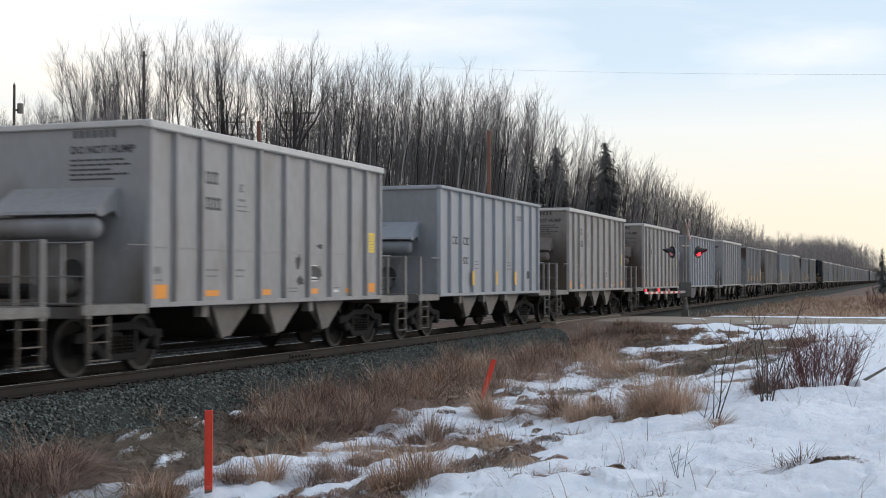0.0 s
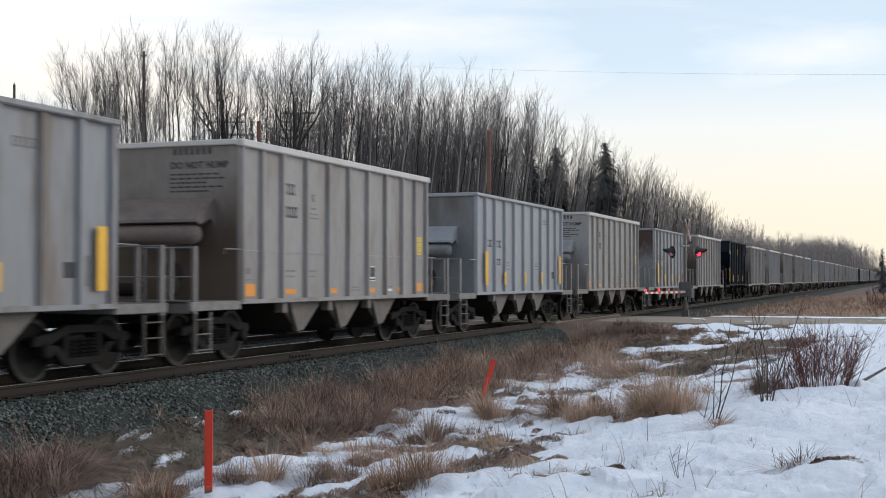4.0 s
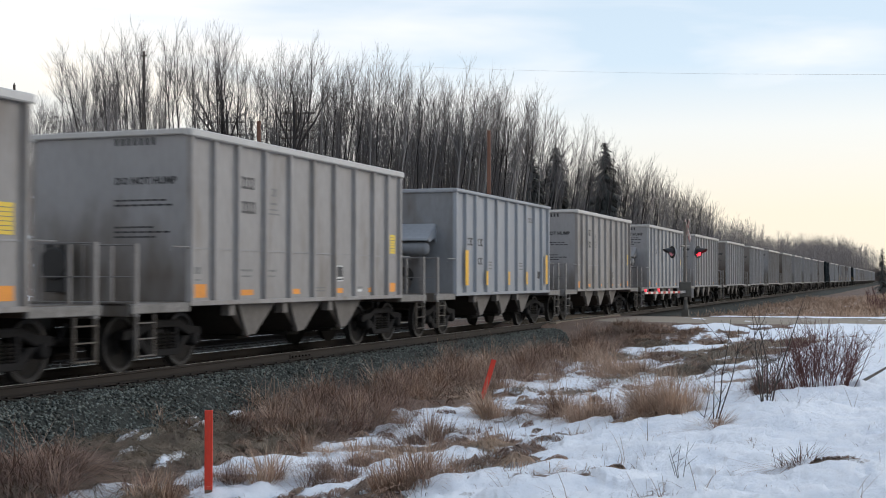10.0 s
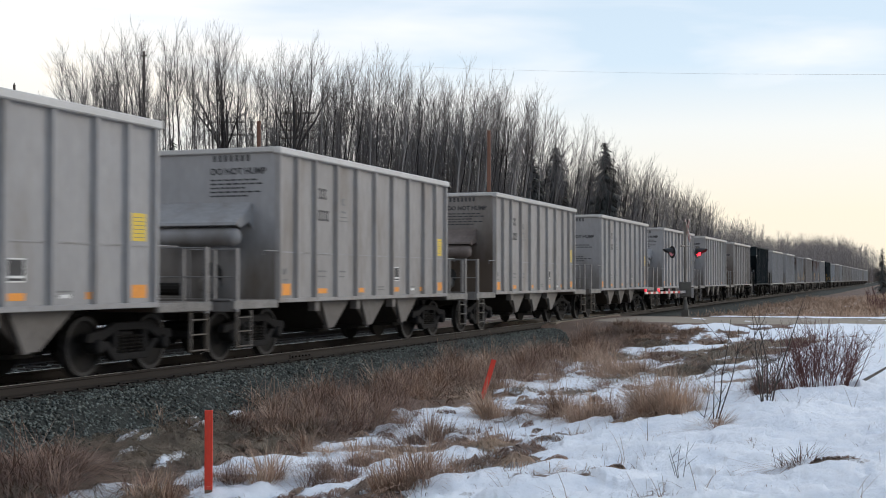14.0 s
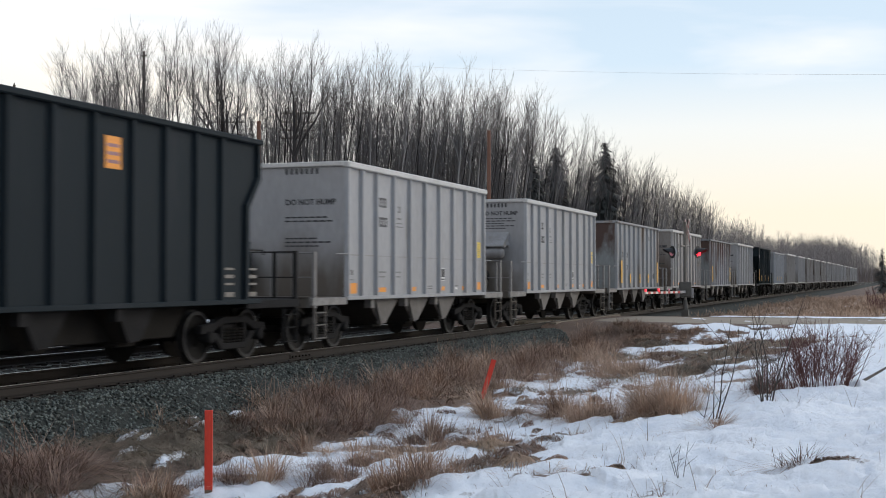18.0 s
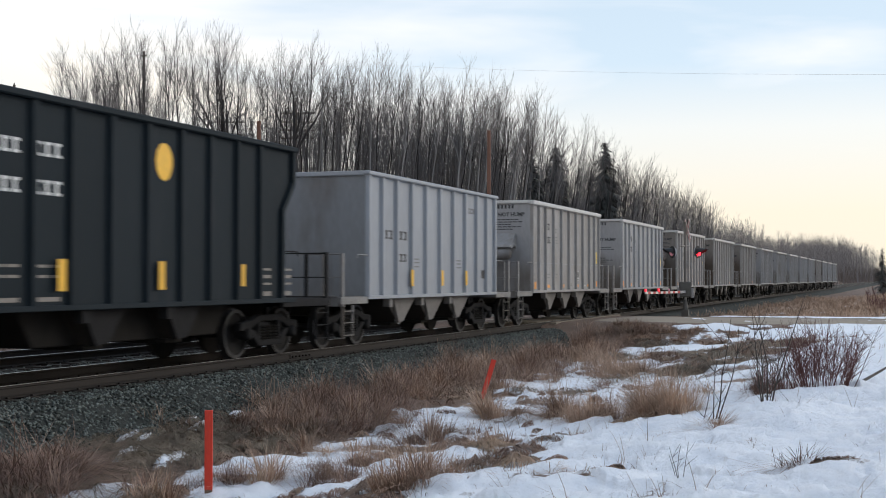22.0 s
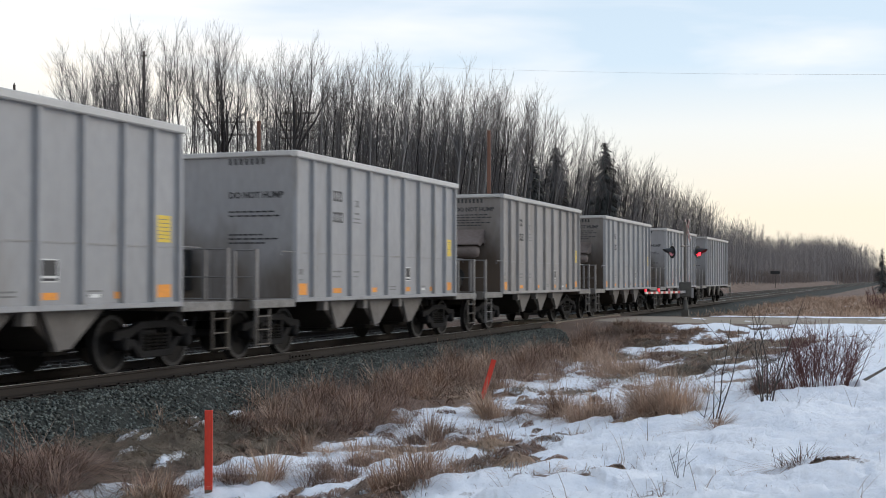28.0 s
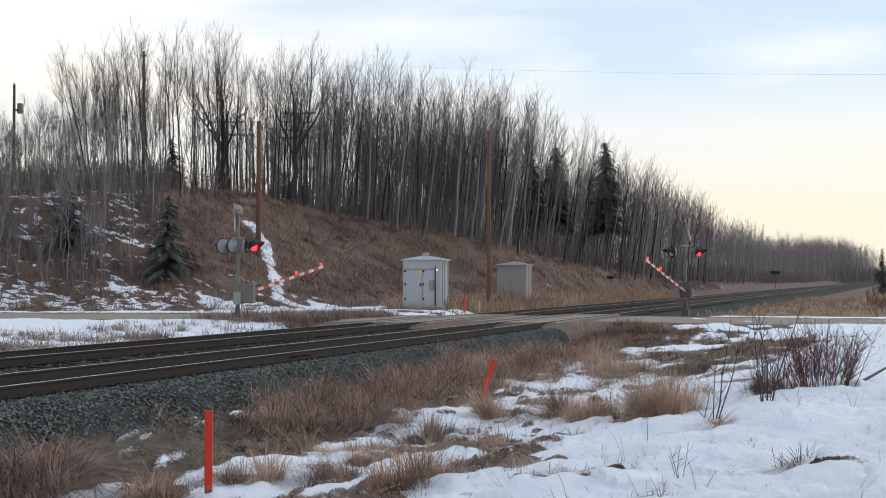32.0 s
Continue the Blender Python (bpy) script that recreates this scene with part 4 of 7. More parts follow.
def end_hood(parent, L, skin):
    """A sloping canopy over an air reservoir, with a round hand hole below."""
    x = -L
    hood = part("hood", Shape().prism([(x, 2.90), (x - 0.60, 2.50), (x - 0.62, 2.44), (x - 0.58, 2.44), (x, 2.83)], "y", -0.98, 0.98), skin, parent, "sloping canopy over the air reservoir", bevel=0.008)
    for y in (-0.98, 0.98):
        part("hood_cheek", Shape().prism([(x, 2.88), (x - 0.59, 2.49), (x - 0.50, 2.40), (x - 0.12, 2.52), (x, 2.40)], "y", y - 0.012, y + 0.012), skin, hood)
    part("air_reservoir", Shape().lathe([(-1.02, 0.04), (-0.99, 0.13), (-0.90, 0.175), (0.90, 0.175), (0.99, 0.13), (1.02, 0.04)], "y", (x - 0.46, 0.05, 2.24), 18), "blue_end" if skin.startswith("blue") else "end", parent, "grimy cylindrical air reservoir", smooth=True)
    part("brake_valve", Shape().lathe([(0, 0.17), (-0.20, 0.17), (-0.24, 0.12)], "x", (x - 0.01, -0.15, 1.36), 18), "end", parent, "round pale brake valve cover")
    # flat black disc paints the shade inside the hole, the wall is uncut
    part("hand_hole", Shape().lathe([(0, 0.22), (-0.012, 0.22)], "x", (x - 0.006, -0.15, 1.56), 18), "lamp_black", parent, "black disc standing in for the dark of a round hole")
    part("brake_cylinder", Shape().lathe([(-0.35, 0.12), (0.35, 0.12)], "y", (x - 0.5, 0.55, 1.28), 12), "steel_dark", parent)


def grey_hopper():
    L, top = 4.60, TOP
    car = empty("hopper_car", None, "pale grey ribbed steel hopper car with orange reflectors", "hopper car", "hopper cars of the train")
    body(car, L, [0.8, 0.8, 1.0, 1.0, 1.0, 1.0, 1.0, 1.0, 0.8, 0.8], "grey", "end", "grey_rim", top, 0.13)
    for s in (-1, 1):
        part("end_wall", Shape().box(min(s * (L - 0.03), s * L), max(s * (L - 0.03), s * L), -HALF_W + 0.09, HALF_W - 0.09, 0.95, top - 0.05), "end", car, "grimy grey flat end wall", bevel=0.004)
    end_hood(car, L, "grey")
    for s in (-1, 1):
        y = s * (HALF_W - 0.077)
        for f0, f1, z0, z1 in ((0.10, 0.60, 1.16, 1.38), (1.78, 2.22, 1.18, 1.28), (3.62, 4.08, 1.18, 1.28), (5.72, 6.08, 1.18, 1.28), (7.42, 7.62, 1.18, 1.28), (8.55, 8.95, 1.18, 1.38)):
            a, b = on_side(s, f0, f1, L)
            part("reflector", Shape().box(a, b, min(y, y + s * 0.005), max(y, y + s * 0.005), z0, z1), "orange", car, "orange reflective sheet")
        a, b = on_side(s, 8.55, 8.93, L)
        part("placard", Shape().box(a, b, min(y, y + s * 0.006), max(y, y + s * 0.006), 2.04, 2.46), "placard", car, "yellow notice with dark unreadable lines")
        lines = Shape()
        for k in range(6):
            lines.box(a + 0.03, b - 0.03, min(y + s * 0.006, y + s * 0.009), max(y + s * 0.006, y + s * 0.009), 2.09 + k * 0.06, 2.10 + k * 0.06)
        part("placard_text", lines, "ink_soft", car)
        a, b = on_side(s, 1.74, 2.24, L)
        part("stencil_mark", bars(s, y, [(a, b - 0.06, 3.05, 3.26, 4), (a - 0.04, b + 0.04, 2.62, 2.83, 6)], 0.35), "ink", car, "faded black stencilled mark")
        a, b = on_side(s, 2.78, 3.22, L)
        part("stencil_mark", bars(s, y, [(a + 0.12, b - 0.14, 2.98, 3.12, 1), (a + 0.1, b - 0.1, 2.82, 2.86, 1), (a, b, 2.64, 2.665, 1), (a + 0.05, b - 0.05, 2.72, 2.745, 1)], 0.3), "ink_soft", car, "worn grey stencilled lines")
        small = Shape()
        for f0, f1 in ((1.78, 2.2), (2.74, 3.1), (4.76, 5.2), (6.75, 7.1)):
            a, b = on_side(s, f0, f1, L)
            q = bars(s, y, [(a, b, 1.60, 1.635, 2), (a + 0.04, b - 0.04, 1.50, 1.53, 2)], 0.25) if f0 < 4 else bars(s, y, [(a, b, 1.22, 1.245, 1), (a, b, 1.28, 1.305, 1)], 0.2)
            small.add(q.v, q.f)
        a, b = on_side(s, 0.12, 0.42, L)
        q = bars(s, y, [(a, b, 1.55, 1.66, 3), (a, b + 0.05, 1.44, 1.46, 1)], 0.3)
        small.add(q.v, q.f)
        part("stencil_block", small, "ink_soft", car, "worn grey stencilled lines")
        a, b = on_side(s, 5.72, 6.08, L)
        plate = part("data_panel", Shape().box(a, b, min(y, y + s * 0.003), max(y, y + s * 0.003), 1.42, 1.74), "white", car, "white-edged data panel")
        part("panel_face", Shape().box(a + 0.02, b - 0.02, min(y + s * 0.003, y + s * 0.007), max(y + s * 0.003, y + s * 0.007), 1.51, 1.72), "ink", plate, "black face of the data panel")
        part("panel_foot", Shape().box(a + 0.02, b - 0.02, min(y + s * 0.003, y + s * 0.007), max(y + s * 0.003, y + s * 0.007), 1.44, 1.475), "ink", plate)
        a, b = on_side(s, 6.82, 7.06, L)
        part("white_label", Shape().box(a, b, min(y, y + s * 0.005), max(y, y + s * 0.005), 1.20, 1.25), "white", car, "small white label")
    # end wall lettering: close lines under the words at the canopy end, spread out at the plain end
    for s, word_z, rows in ((-1, 3.42, (3.30, 3.225, 3.15, 3.075, 3.0)), (1, 3.02, (2.74, 2.66, 2.30, 2.22, 2.14))):
        xw = s * (L + 0.002)
        lettering("DO NOT HUMP", 0.165, "ink", car, pose(xw, s * 0.10, word_z, 90, 0, 90 if s > 0 else -90), "stencilled words DO NOT HUMP")
        note = Shape()
        for k, z in enumerate(rows):
            ln = (1.0, 1.12, 0.75, 1.08, 0.8)[k]
            for q in range(7):
                ya, yb = sorted((s * (0.10 + ln * q / 7), s * (0.10 + ln * (q + 0.8) / 7)))
                note.box(min(xw, xw + s * 0.004), max(xw, xw + s * 0.004), ya, yb, z, z + 0.03)
        ya, yb = sorted((s * 0.10, s * 0.92))
        for k in range(7):
            c0 = ya + (yb - ya) * k / 7
            note.box(min(xw, xw + s * 0.004), max(xw, xw + s * 0.004), c0, c0 + 0.06, 3.66, 3.78)
        part("stencil_mark", note, "ink", car, "small black stencilled lines")
    part("hand_brake", Shape().box(L + 0.004, L + 0.22, -1.12, -0.72, 1.25, 2.05).lathe([(0.22, 0.26), (0.26, 0.28), (0.28, 0.26)], "x", (L, -0.92, 1.72), 16), "lamp_black", car, "black hand brake gear on the end wall", bevel=0.01)
    chutes(car, [-1.85, 0.15, 2.15], 0.98, SILL, 0.46)
    part("end_slope", Shape().prism([(-4.4, SILL), (-2.95, SILL), (-2.95, 0.55), (-3.1, 0.55)], "y", -0.5, 0.5), "steel_dark", car)
    part("centre_sill", Shape().box(-5.9, 5.9, -0.25, 0.25, 0.72, 1.04), "steel_dark", car, bevel=0.02)
    truck(car, -4.60)
    truck(car, 4.60)
    end_gear(car, -L, -6.22, -1)
    end_gear(car, L, 6.22, 1)
    return car


def blue_hopper(skin, end_mat):
    L, top = 4.57, 3.80
    car = empty("hopper_car", None, "blue-grey ribbed hopper car with yellow stripes and rust streaks", "hopper car", "hopper cars of the train")
    body(car, L, [0.85, 0.85, 0.94, 0.94, 0.99, 0.99, 0.94, 0.94, 0.85, 0.85], skin, end_mat, skin, top, 0.09, weld=False, post_w=0.13)
    for s in (-1, 1):
        part("end_wall", Shape().box(min(s * (L - 0.03), s * L), max(s * (L - 0.03), s * L), -HALF_W + 0.09, HALF_W - 0.09, 0.95, top - 0.05), end_mat, car, "dull blue-grey end wall with rust", bevel=0.004)
    end_hood(car, L, skin)
    for s in (-1, 1):
        y, yp = s * (HALF_W - 0.077), s * (HALF_W + 0.001)
        for f0, f1, z0, z1 in ((0.72, 0.98, 1.30, 2.22), (2.50, 2.66, 1.30, 1.68), (4.55, 4.71, 1.30, 1.68), (6.40, 6.56, 1.30, 1.68), (8.62, 8.86, 1.30, 2.22)):
            a, b = on_side(s, f0, f1, L)
            part("reflector", Shape().box(a, b, min(yp, yp + s * 0.004), max(yp, yp + s * 0.004), z0, z1), "yellow", car, "upright yellow reflective stripe")
        for f0, n in ((1.02, 2), (1.90, 2)):
            a, b = on_side(s, f0, f0 + 0.5, L)
            part("stencil_mark", bars(s, y, [(a, b, 2.36, 2.56, n)] + ([(a + 0.05, b - 0.05, 1.86, 2.04, 2)] if f0 > 1.5 else []), 0.28), "ink", car, "faded dark stencilled mark")
        for f0 in (2.85, 5.9):
            a, b = on_side(s, f0, f0 + 0.35, L)
            part("stencil_mark", bars(s, y, [(a, b, 1.92, 1.95, 1), (a, b, 1.84, 1.87, 1), (a, b, 1.74, 1.77, 1)], 0.2), "ink_soft", car, "worn grey stencilled lines")
        a, b = on_side(s, 6.85, 7.35, L)
        part("stencil_mark", bars(s, y, [(a, b, 3.20, 3.34, 5)], 0.25), "ink_soft", car, "worn grey stencilled mark")
        a, b = on_side(s, 7.95, 8.25, L)
        part("data_panel", Shape().box(a, b, min(y, y + s * 0.005), max(y, y + s * 0.005), 1.48, 1.70), "ink", car, "square dark data panel")
        a, b = on_side(s, 8.32, 8.58, L)
        part("data_panel", Shape().box(a, b, min(y, y + s * 0.005), max(y, y + s * 0.005), 1.36, 1.80), "ink_soft", car, "grey data panel of small lines")
    chutes(car, [-1.85, 0.15, 2.15], 0.98, SILL, 0.46)
    part("centre_sill", Shape().box(-5.7, 5.7, -0.25, 0.25, 0.72, 1.04), "steel_dark", car, bevel=0.02)
    truck(car, -4.45)
    truck(car, 4.45)
    end_gear(car, -L, -5.95, -1)
    end_gear(car, L, 5.95, 1)
    return car


def black_hopper():
    L, top = 4.53, 3.95
    car = empty("hopper_car", None, "glossy black ribbed hopper car with white stencils and yellow stripes", "hopper car", "hopper cars of the train")
    body(car, L, [0.91, 0.95, 0.95, 0.97, 0.90, 0.92, 0.90], "black", "black", "black", top, 0.10, weld=False, post_w=0.12, start=-L + 1.29, inset=1.4)
    for s in (-1, 1):
        for e, inset in ((-1, 1.29), (1, 1.27)):
            ring = [(e * (L - inset), SILL), (e * (L - 0.44), SILL), (e * (L - 0.42), 2.72), (e * L, 3.24), (e * L, top - 0.05), (e * (L - inset), top - 0.05)]
            ya, yb = sorted((s * (HALF_W - 0.102), s * (HALF_W - 0.078)))
            part("end_panel", Shape().prism(ring, "y", ya, yb), "black", car, "black side sheet cut back under the overhanging end")
            ya, yb = sorted((s * (HALF_W - 0.078), s * (HALF_W - 0.004)))
            edge = [(e * (L - 0.55), SILL), (e * (L - 0.44), SILL), (e * (L - 0.42), 2.72), (e * L, 3.24), (e * L, top - 0.05), (e * (L - 0.10), top - 0.05), (e * (L - 0.10), 3.28), (e * (L - 0.53), 2.76)]
            part("end_post", Shape().prism(edge, "y", ya, yb), "black", car)
    for s in (-1, 1):
        part("end_wall", Shape().box(min(s * L, s * (L - 0.04)), max(s * L, s * (L - 0.04)), -HALF_W + 0.10, HALF_W - 0.10, 3.24, top - 0.05), "black", car, "black upright upper end wall")
        part("end_slope", Shape().prism([(s * L, 3.24), (s * (L - 0.04), 3.24), (s * (L - 1.05), 2.22), (s * (L - 1.0), 2.18)], "y", -HALF_W + 0.10, HALF_W - 0.10), "black", car, "black end sheet leaning in under the overhang")
        part("slope_sheet", Shape().prism([(s * (L - 1.0), 2.22), (s * (L - 1.05), 2.16), (s * 2.94, 1.06), (s * 3.0, 1.04)], "y", -HALF_W + 0.12, HALF_W - 0.12), "black", car, "black slope sheet under the overhanging end")
        for y in (-1.1, 1.1):
            part("end_brace", Shape().prism([(s * 4.50, 1.10), (s * 4.62, 1.10), (s * 4.10, 2.35), (s * 3.98, 2.35)], "y", y - 0.06, y + 0.06), "steel_dark", car, bevel=0.01)
        for y in (-1.28, 1.28):
            part("corner_gusset", Shape().prism([(s * 3.60, 1.42), (s * 4.05, 1.42), (s * 4.62, 2.02), (s * 4.62, 2.14), (s * 3.60, 2.20)], "y", y - 0.015, y + 0.015), "steel_blue", car, "grey-blue gusset plate under the overhang", bevel=0.006)
        part("stencil_mark", bars_end(s * (L + 0.002), s), "white", car, "white stencilled lines on the end")
    part("air_reservoir", Shape().lathe([(-0.62, 0.05), (-0.58, 0.2), (-0.5, 0.24), (0.5, 0.24), (0.58, 0.2), (0.62, 0.05)], "y", (-4.72, 0.1, 2.30), 16), "black", car, "black cylindrical air reservoir", smooth=True)
    part("valve_box", Shape().box(-4.95, -4.65, -0.95, -0.45, 1.6, 2.1), "truck", car, "dusty dark brake gear box", bevel=0.03)
    part("reservoir_stand", Shape().box(-4.85, -4.55, -0.55, 0.75, 1.10, 2.10), "steel_dark", car, bevel=0.02)
    for s in (-1, 1):
        y, yp = s * (HALF_W - 0.077), s * (HALF_W + 0.001)
        for f0, f1, z0, z1 in ((0.0, 0.20, 1.30, 2.20), (1.84, 2.02, 1.30, 1.74), (4.34, 4.52, 1.30, 1.74), (6.95, 7.09, 1.34, 1.72)):
            a, b = on_side(s, f0, f1, L)
            part("reflector", Shape().box(a, b, min(yp, yp + s * 0.004), max(yp, yp + s * 0.004), z0, z1), "yellow", car, "upright yellow reflective stripe")
        for f0 in (0.56, 1.44):
            a, b = on_side(s, f0, f0 + 0.56, L)
            part("stencil_mark", bars(s, y, [(a, b, 3.12, 3.32, 3), (a, b, 2.60, 2.80, 3)], 0.5), "white", car, "bold white stencilled mark")
            part("stencil_mark", bars(s, y, [(a, b, 1.62, 1.66, 2), (a, b, 1.48, 1.52, 2), (a, b, 1.16, 1.22, 1)], 0.14), "alu", car, "small white stencilled lines")
        for f0 in (7.9, 8.72):
            a, b = on_side(s, f0, f0 + 0.3, L)
            part("stencil_mark", bars(s, y, [(a, b, 1.62, 1.66, 1), (a, b, 1.48, 1.54, 1), (a, b, 1.36, 1.40, 1), (a, b, 1.16, 1.24, 1)], 0.14), "alu", car, "small white stencilled lines")
        a, b = on_side(s, 4.34, 4.86, L)
        part("badge", Shape().prism([((a + b) / 2 + 0.24 * math.cos(q * 0.524), 3.30 + 0.30 * math.sin(q * 0.524)) for q in range(12)], "y", min(y, y + s * 0.006), max(y, y + s * 0.006)), "yellow", car, "orange oval badge")
    chutes(car, [-1.3, 0.9], 0.62, SILL, 0.50, "truck")
    part("hopper_body", Shape().prism([(-2.9, SILL), (2.9, SILL), (2.5, 0.50), (-2.5, 0.50)], "y", -1.0, 1.0), "steel_dark", car, bevel=0.02)
    part("centre_sill", Shape().box(-5.7, 5.7, -0.25, 0.25, 0.72, 1.04), "steel_dark", car, bevel=0.02)
    truck(car, -4.45)
    truck(car, 4.45)
    end_gear(car, -L + 0.44, -6.12, -1, "truck", "truck", "truck")
    end_gear(car, L - 0.44, 6.12, 1, "truck", "truck", "truck")
    return car


def bars_end(x, s):
    out = Shape()
    for z, h, y0, n, w, gap in ((3.70, 0.13, 0.25, 4, 0.13, 0.03), (3.50, 0.13, 0.20, 6, 0.11, 0.02), (3.36, 0.025, 0.2, 1, 0.8, 0)):
        for k in range(n):
            ya, yb = sorted((s * (y0 + k * (w + gap)), s * (y0 + k * (w + gap) + w)))
            out.box(min(x, x + s * 0.004), max(x, x + s * 0.004), ya, yb, z, z + h)
    return out


def spray(car, s, f0, z0, w, h, mat, seed):
    """One ragged sprayed stroke on the side of a car."""
    q = random.Random(int(seed * 100))
    a, b = on_side(s, f0, f0 + w, 4.60)
    y = s * (HALF_W - 0.077)
    mx, mz = (a + b) / 2, z0 + h / 2
    ring = [(mx + math.cos(k * 0.449) * w / 2 * q.uniform(0.45, 1.1), mz + math.sin(k * 0.449) * h / 2 * q.uniform(0.45, 1.1)) for k in range(14)]
    part("graffiti", Shape().prism(ring, "y", min(y, y + s * 0.004), max(y, y + s * 0.004)), mat, car, "faded sprayed scrawl")


PROTO = {"T": grey_hopper(), "B": blue_hopper("blue", "blue_end"), "R": blue_hopper("blue_rusty", "rust_end"), "K": black_hopper()}
for proto in PROTO.values():
    for c in proto.children_recursive:
        if c.name.startswith(("stencil_mark", "stencil_block", "placard_text", "spring_nest")):
            c["kind"] = "stuff"
# from the head of the train to its tail: T grey, B blue-grey, R rusty blue-grey, K black; small letters: turned end for end
KINDS = {2: "B", 5: "B", 7: "R", 9: "B", 11: "r", 13: "K", 19: "B", 31: "K", 34: "r", 36: "r", 38: "K", 39: "b"}
# faded paint: some grey cars have yellowed, some stayed pale
WARM = {3, 4, 8, 10, 12, 14, 16, 17, 18, 20, 25, 26, 30, 35, 40, 42, 43, 44, 50}
PALE = {6, 15, 21, 32, 33, 37, 41, 48, 49, 51, 52, 53}
FLAT_END = {18, 20, 22, 23, 24, 27, 30, 32, 35, 37, 41, 44, 46, 48, 49, 52, 53}
BROWN = {3, 4, 8, 12, 14, 16, 17, 23, 24, 26, 30, 35, 42, 43, 44, 50, 51}
CARS = []
used = set()
mid = None
prev_half = None
for n in range(0, 54):
    kind = KINDS.get(n, "t" if n in FLAT_END else "T")
    half = {"T": 6.614, "K": 6.508}.get(kind.upper(), 6.2946)
    if mid is None:
        mid = 8.24
    else:
        mid += prev_half + half
    prev_half = half
    proto = PROTO[kind.upper()]
    if kind.upper() in used:
        car = copy_thing(proto, pose(mid, 0, 0))
    else:
        car = proto
        used.add(kind.upper())
    if n in WARM or n in PALE:
        for c in car.children:
            if c.name.startswith(("side_panel", "side_sill")):
                c.material_slots[0].link = "OBJECT"
                c.material_slots[0].material = M["grey_warm" if n in WARM else "grey_pale"]
    if n in BROWN:
        for c in car.children:
            if c.name.startswith(("end_wall", "hood", "air_reservoir")):
                c.material_slots[0].link = "OBJECT"
                c.material_slots[0].material = M["end_brown" if c.name.startswith("end_wall") else "hood_brown"]
                for q in c.children:
                    q.material_slots[0].link = "OBJECT"
                    q.material_slots[0].material = M["hood_brown"]
        tagged(car, "pale grey ribbed hopper car with brown-dusted end walls")
    if n == 1:
        for f0, z0, hh in ((5.05, 1.62, 0.36), (5.15, 1.30, 0.24), (5.95, 1.44, 0.30), (6.0, 2.05, 0.12)):
            spray(car, -1, f0, z0, 0.34, hh, "ink", n + f0)
    if n == 52:
        for k in range(18):
            spray(car, 1, 1.45 + 0.41 * k, 1.28 + 0.14 * math.sin(k * 2.1), 0.26 + 0.10 * math.sin(k * 1.3), 0.56 + 0.16 * math.cos(k * 1.7), ("ink_soft", "graffiti", "graffiti", "ink")[k % 4], k)
        tagged(car, "pale grey ribbed hopper car with faded graffiti along its side")
    CARS.append((car, mid + (0.2 if kind == "K" else 0.0), kind.islower(), n))
# some of the blue-grey cars have lost their stripes
for car, _, _, n in CARS:
    if n in (2, 5, 39):
        for c in list(car.children):
            if c.name.startswith("reflector") and (n == 5 or c.dimensions.z > 0.6):
                bpy.data.objects.remove(c)
# one black car has no stripes and a square badge; one blue-grey car is rusted all along its sides
for car, _, _, n in CARS:
    if n == 31:
        for c in list(car.children):
            if c.name.startswith("reflector"):
                bpy.data.objects.remove(c)
            elif c.name.startswith("badge"):
                side = -1 if c.data.vertices[0].co.y < 0 else 1
                y = side * (HALF_W - 0.077)
                a, b = on_side(side, 4.40, 4.80, 4.53)
                part("badge", Shape().box(a, b, min(y, y + side * 0.006), max(y, y + side * 0.006), 3.08, 3.56), "orange", car, "orange square badge", bevel=0.002)
                for z in (3.16, 3.28, 3.40):
                    part("badge_bar", Shape().box(a + 0.05, b - 0.05, min(y + side * 0.006, y + side * 0.009), max(y + side * 0.006, y + side * 0.009), z, z + 0.05), "graffiti", car)
                bpy.data.objects.remove(c)
        tagged(car, "black ribbed hopper car with white stencils and an orange badge")
    if n == 36:
        for c in list(car.children):
            if c.name.startswith(("side_panel", "top_chord", "end_rim")):
                c.material_slots[0].link = "OBJECT"
                c.material_slots[0].material = M["blue_rusted" if c.name.startswith("side_panel") else "blue_end"]
            elif c.name.startswith("reflector") and abs(c.data.vertices[0].co.x) < 3.0:
                bpy.data.objects.remove(c)
        tagged(car, "blue-grey ribbed hopper car with heavy maroon rust streaks")
# one of the black cars is navy blue
for car, _, _, n in CARS:
    if n == 13:
        for c in car.children:
            if c.material_slots and c.material_slots[0].material == M["black"]:
                c.material_slots[0].link = "OBJECT"
                c.material_slots[0].material = M["navy"]
        tagged(car, "dark navy ribbed hopper car with white stencils and yellow stripes")


# ---- woods ----
def limb(rng, start, direction, length, r0, bend, pieces):
    """Points and radii of a branch that sweeps upwards."""
    p, d = np.array(start, float), np.array(direction, float)
    pts, rad = [tuple(p)], [r0]
    for k in range(pieces):
        d = d + np.array([rng.normal(0, 0.10), rng.normal(0, 0.10), bend])
        d /= np.linalg.norm(d)
        p = p + d * length / pieces
        pts.append(tuple(p))
        rad.append(r0 * (1 - 0.85 * (k + 1) / pieces))
    return pts, rad


def ribbon(shape, points, radii, rng):
    """A twig too thin to show its roundness."""
    side = Vector((rng.normal(), rng.normal(), 0.2 * rng.normal())).normalized()
    n = len(points)
    verts = [tuple(Vector(p) + side * r) for p, r in zip(points, radii)] + [tuple(Vector(p) - side * r) for p, r in zip(points, radii)]
    return shape.add(verts, [(k, k + 1, n + k + 1, n + k) for k in range(n - 1)])


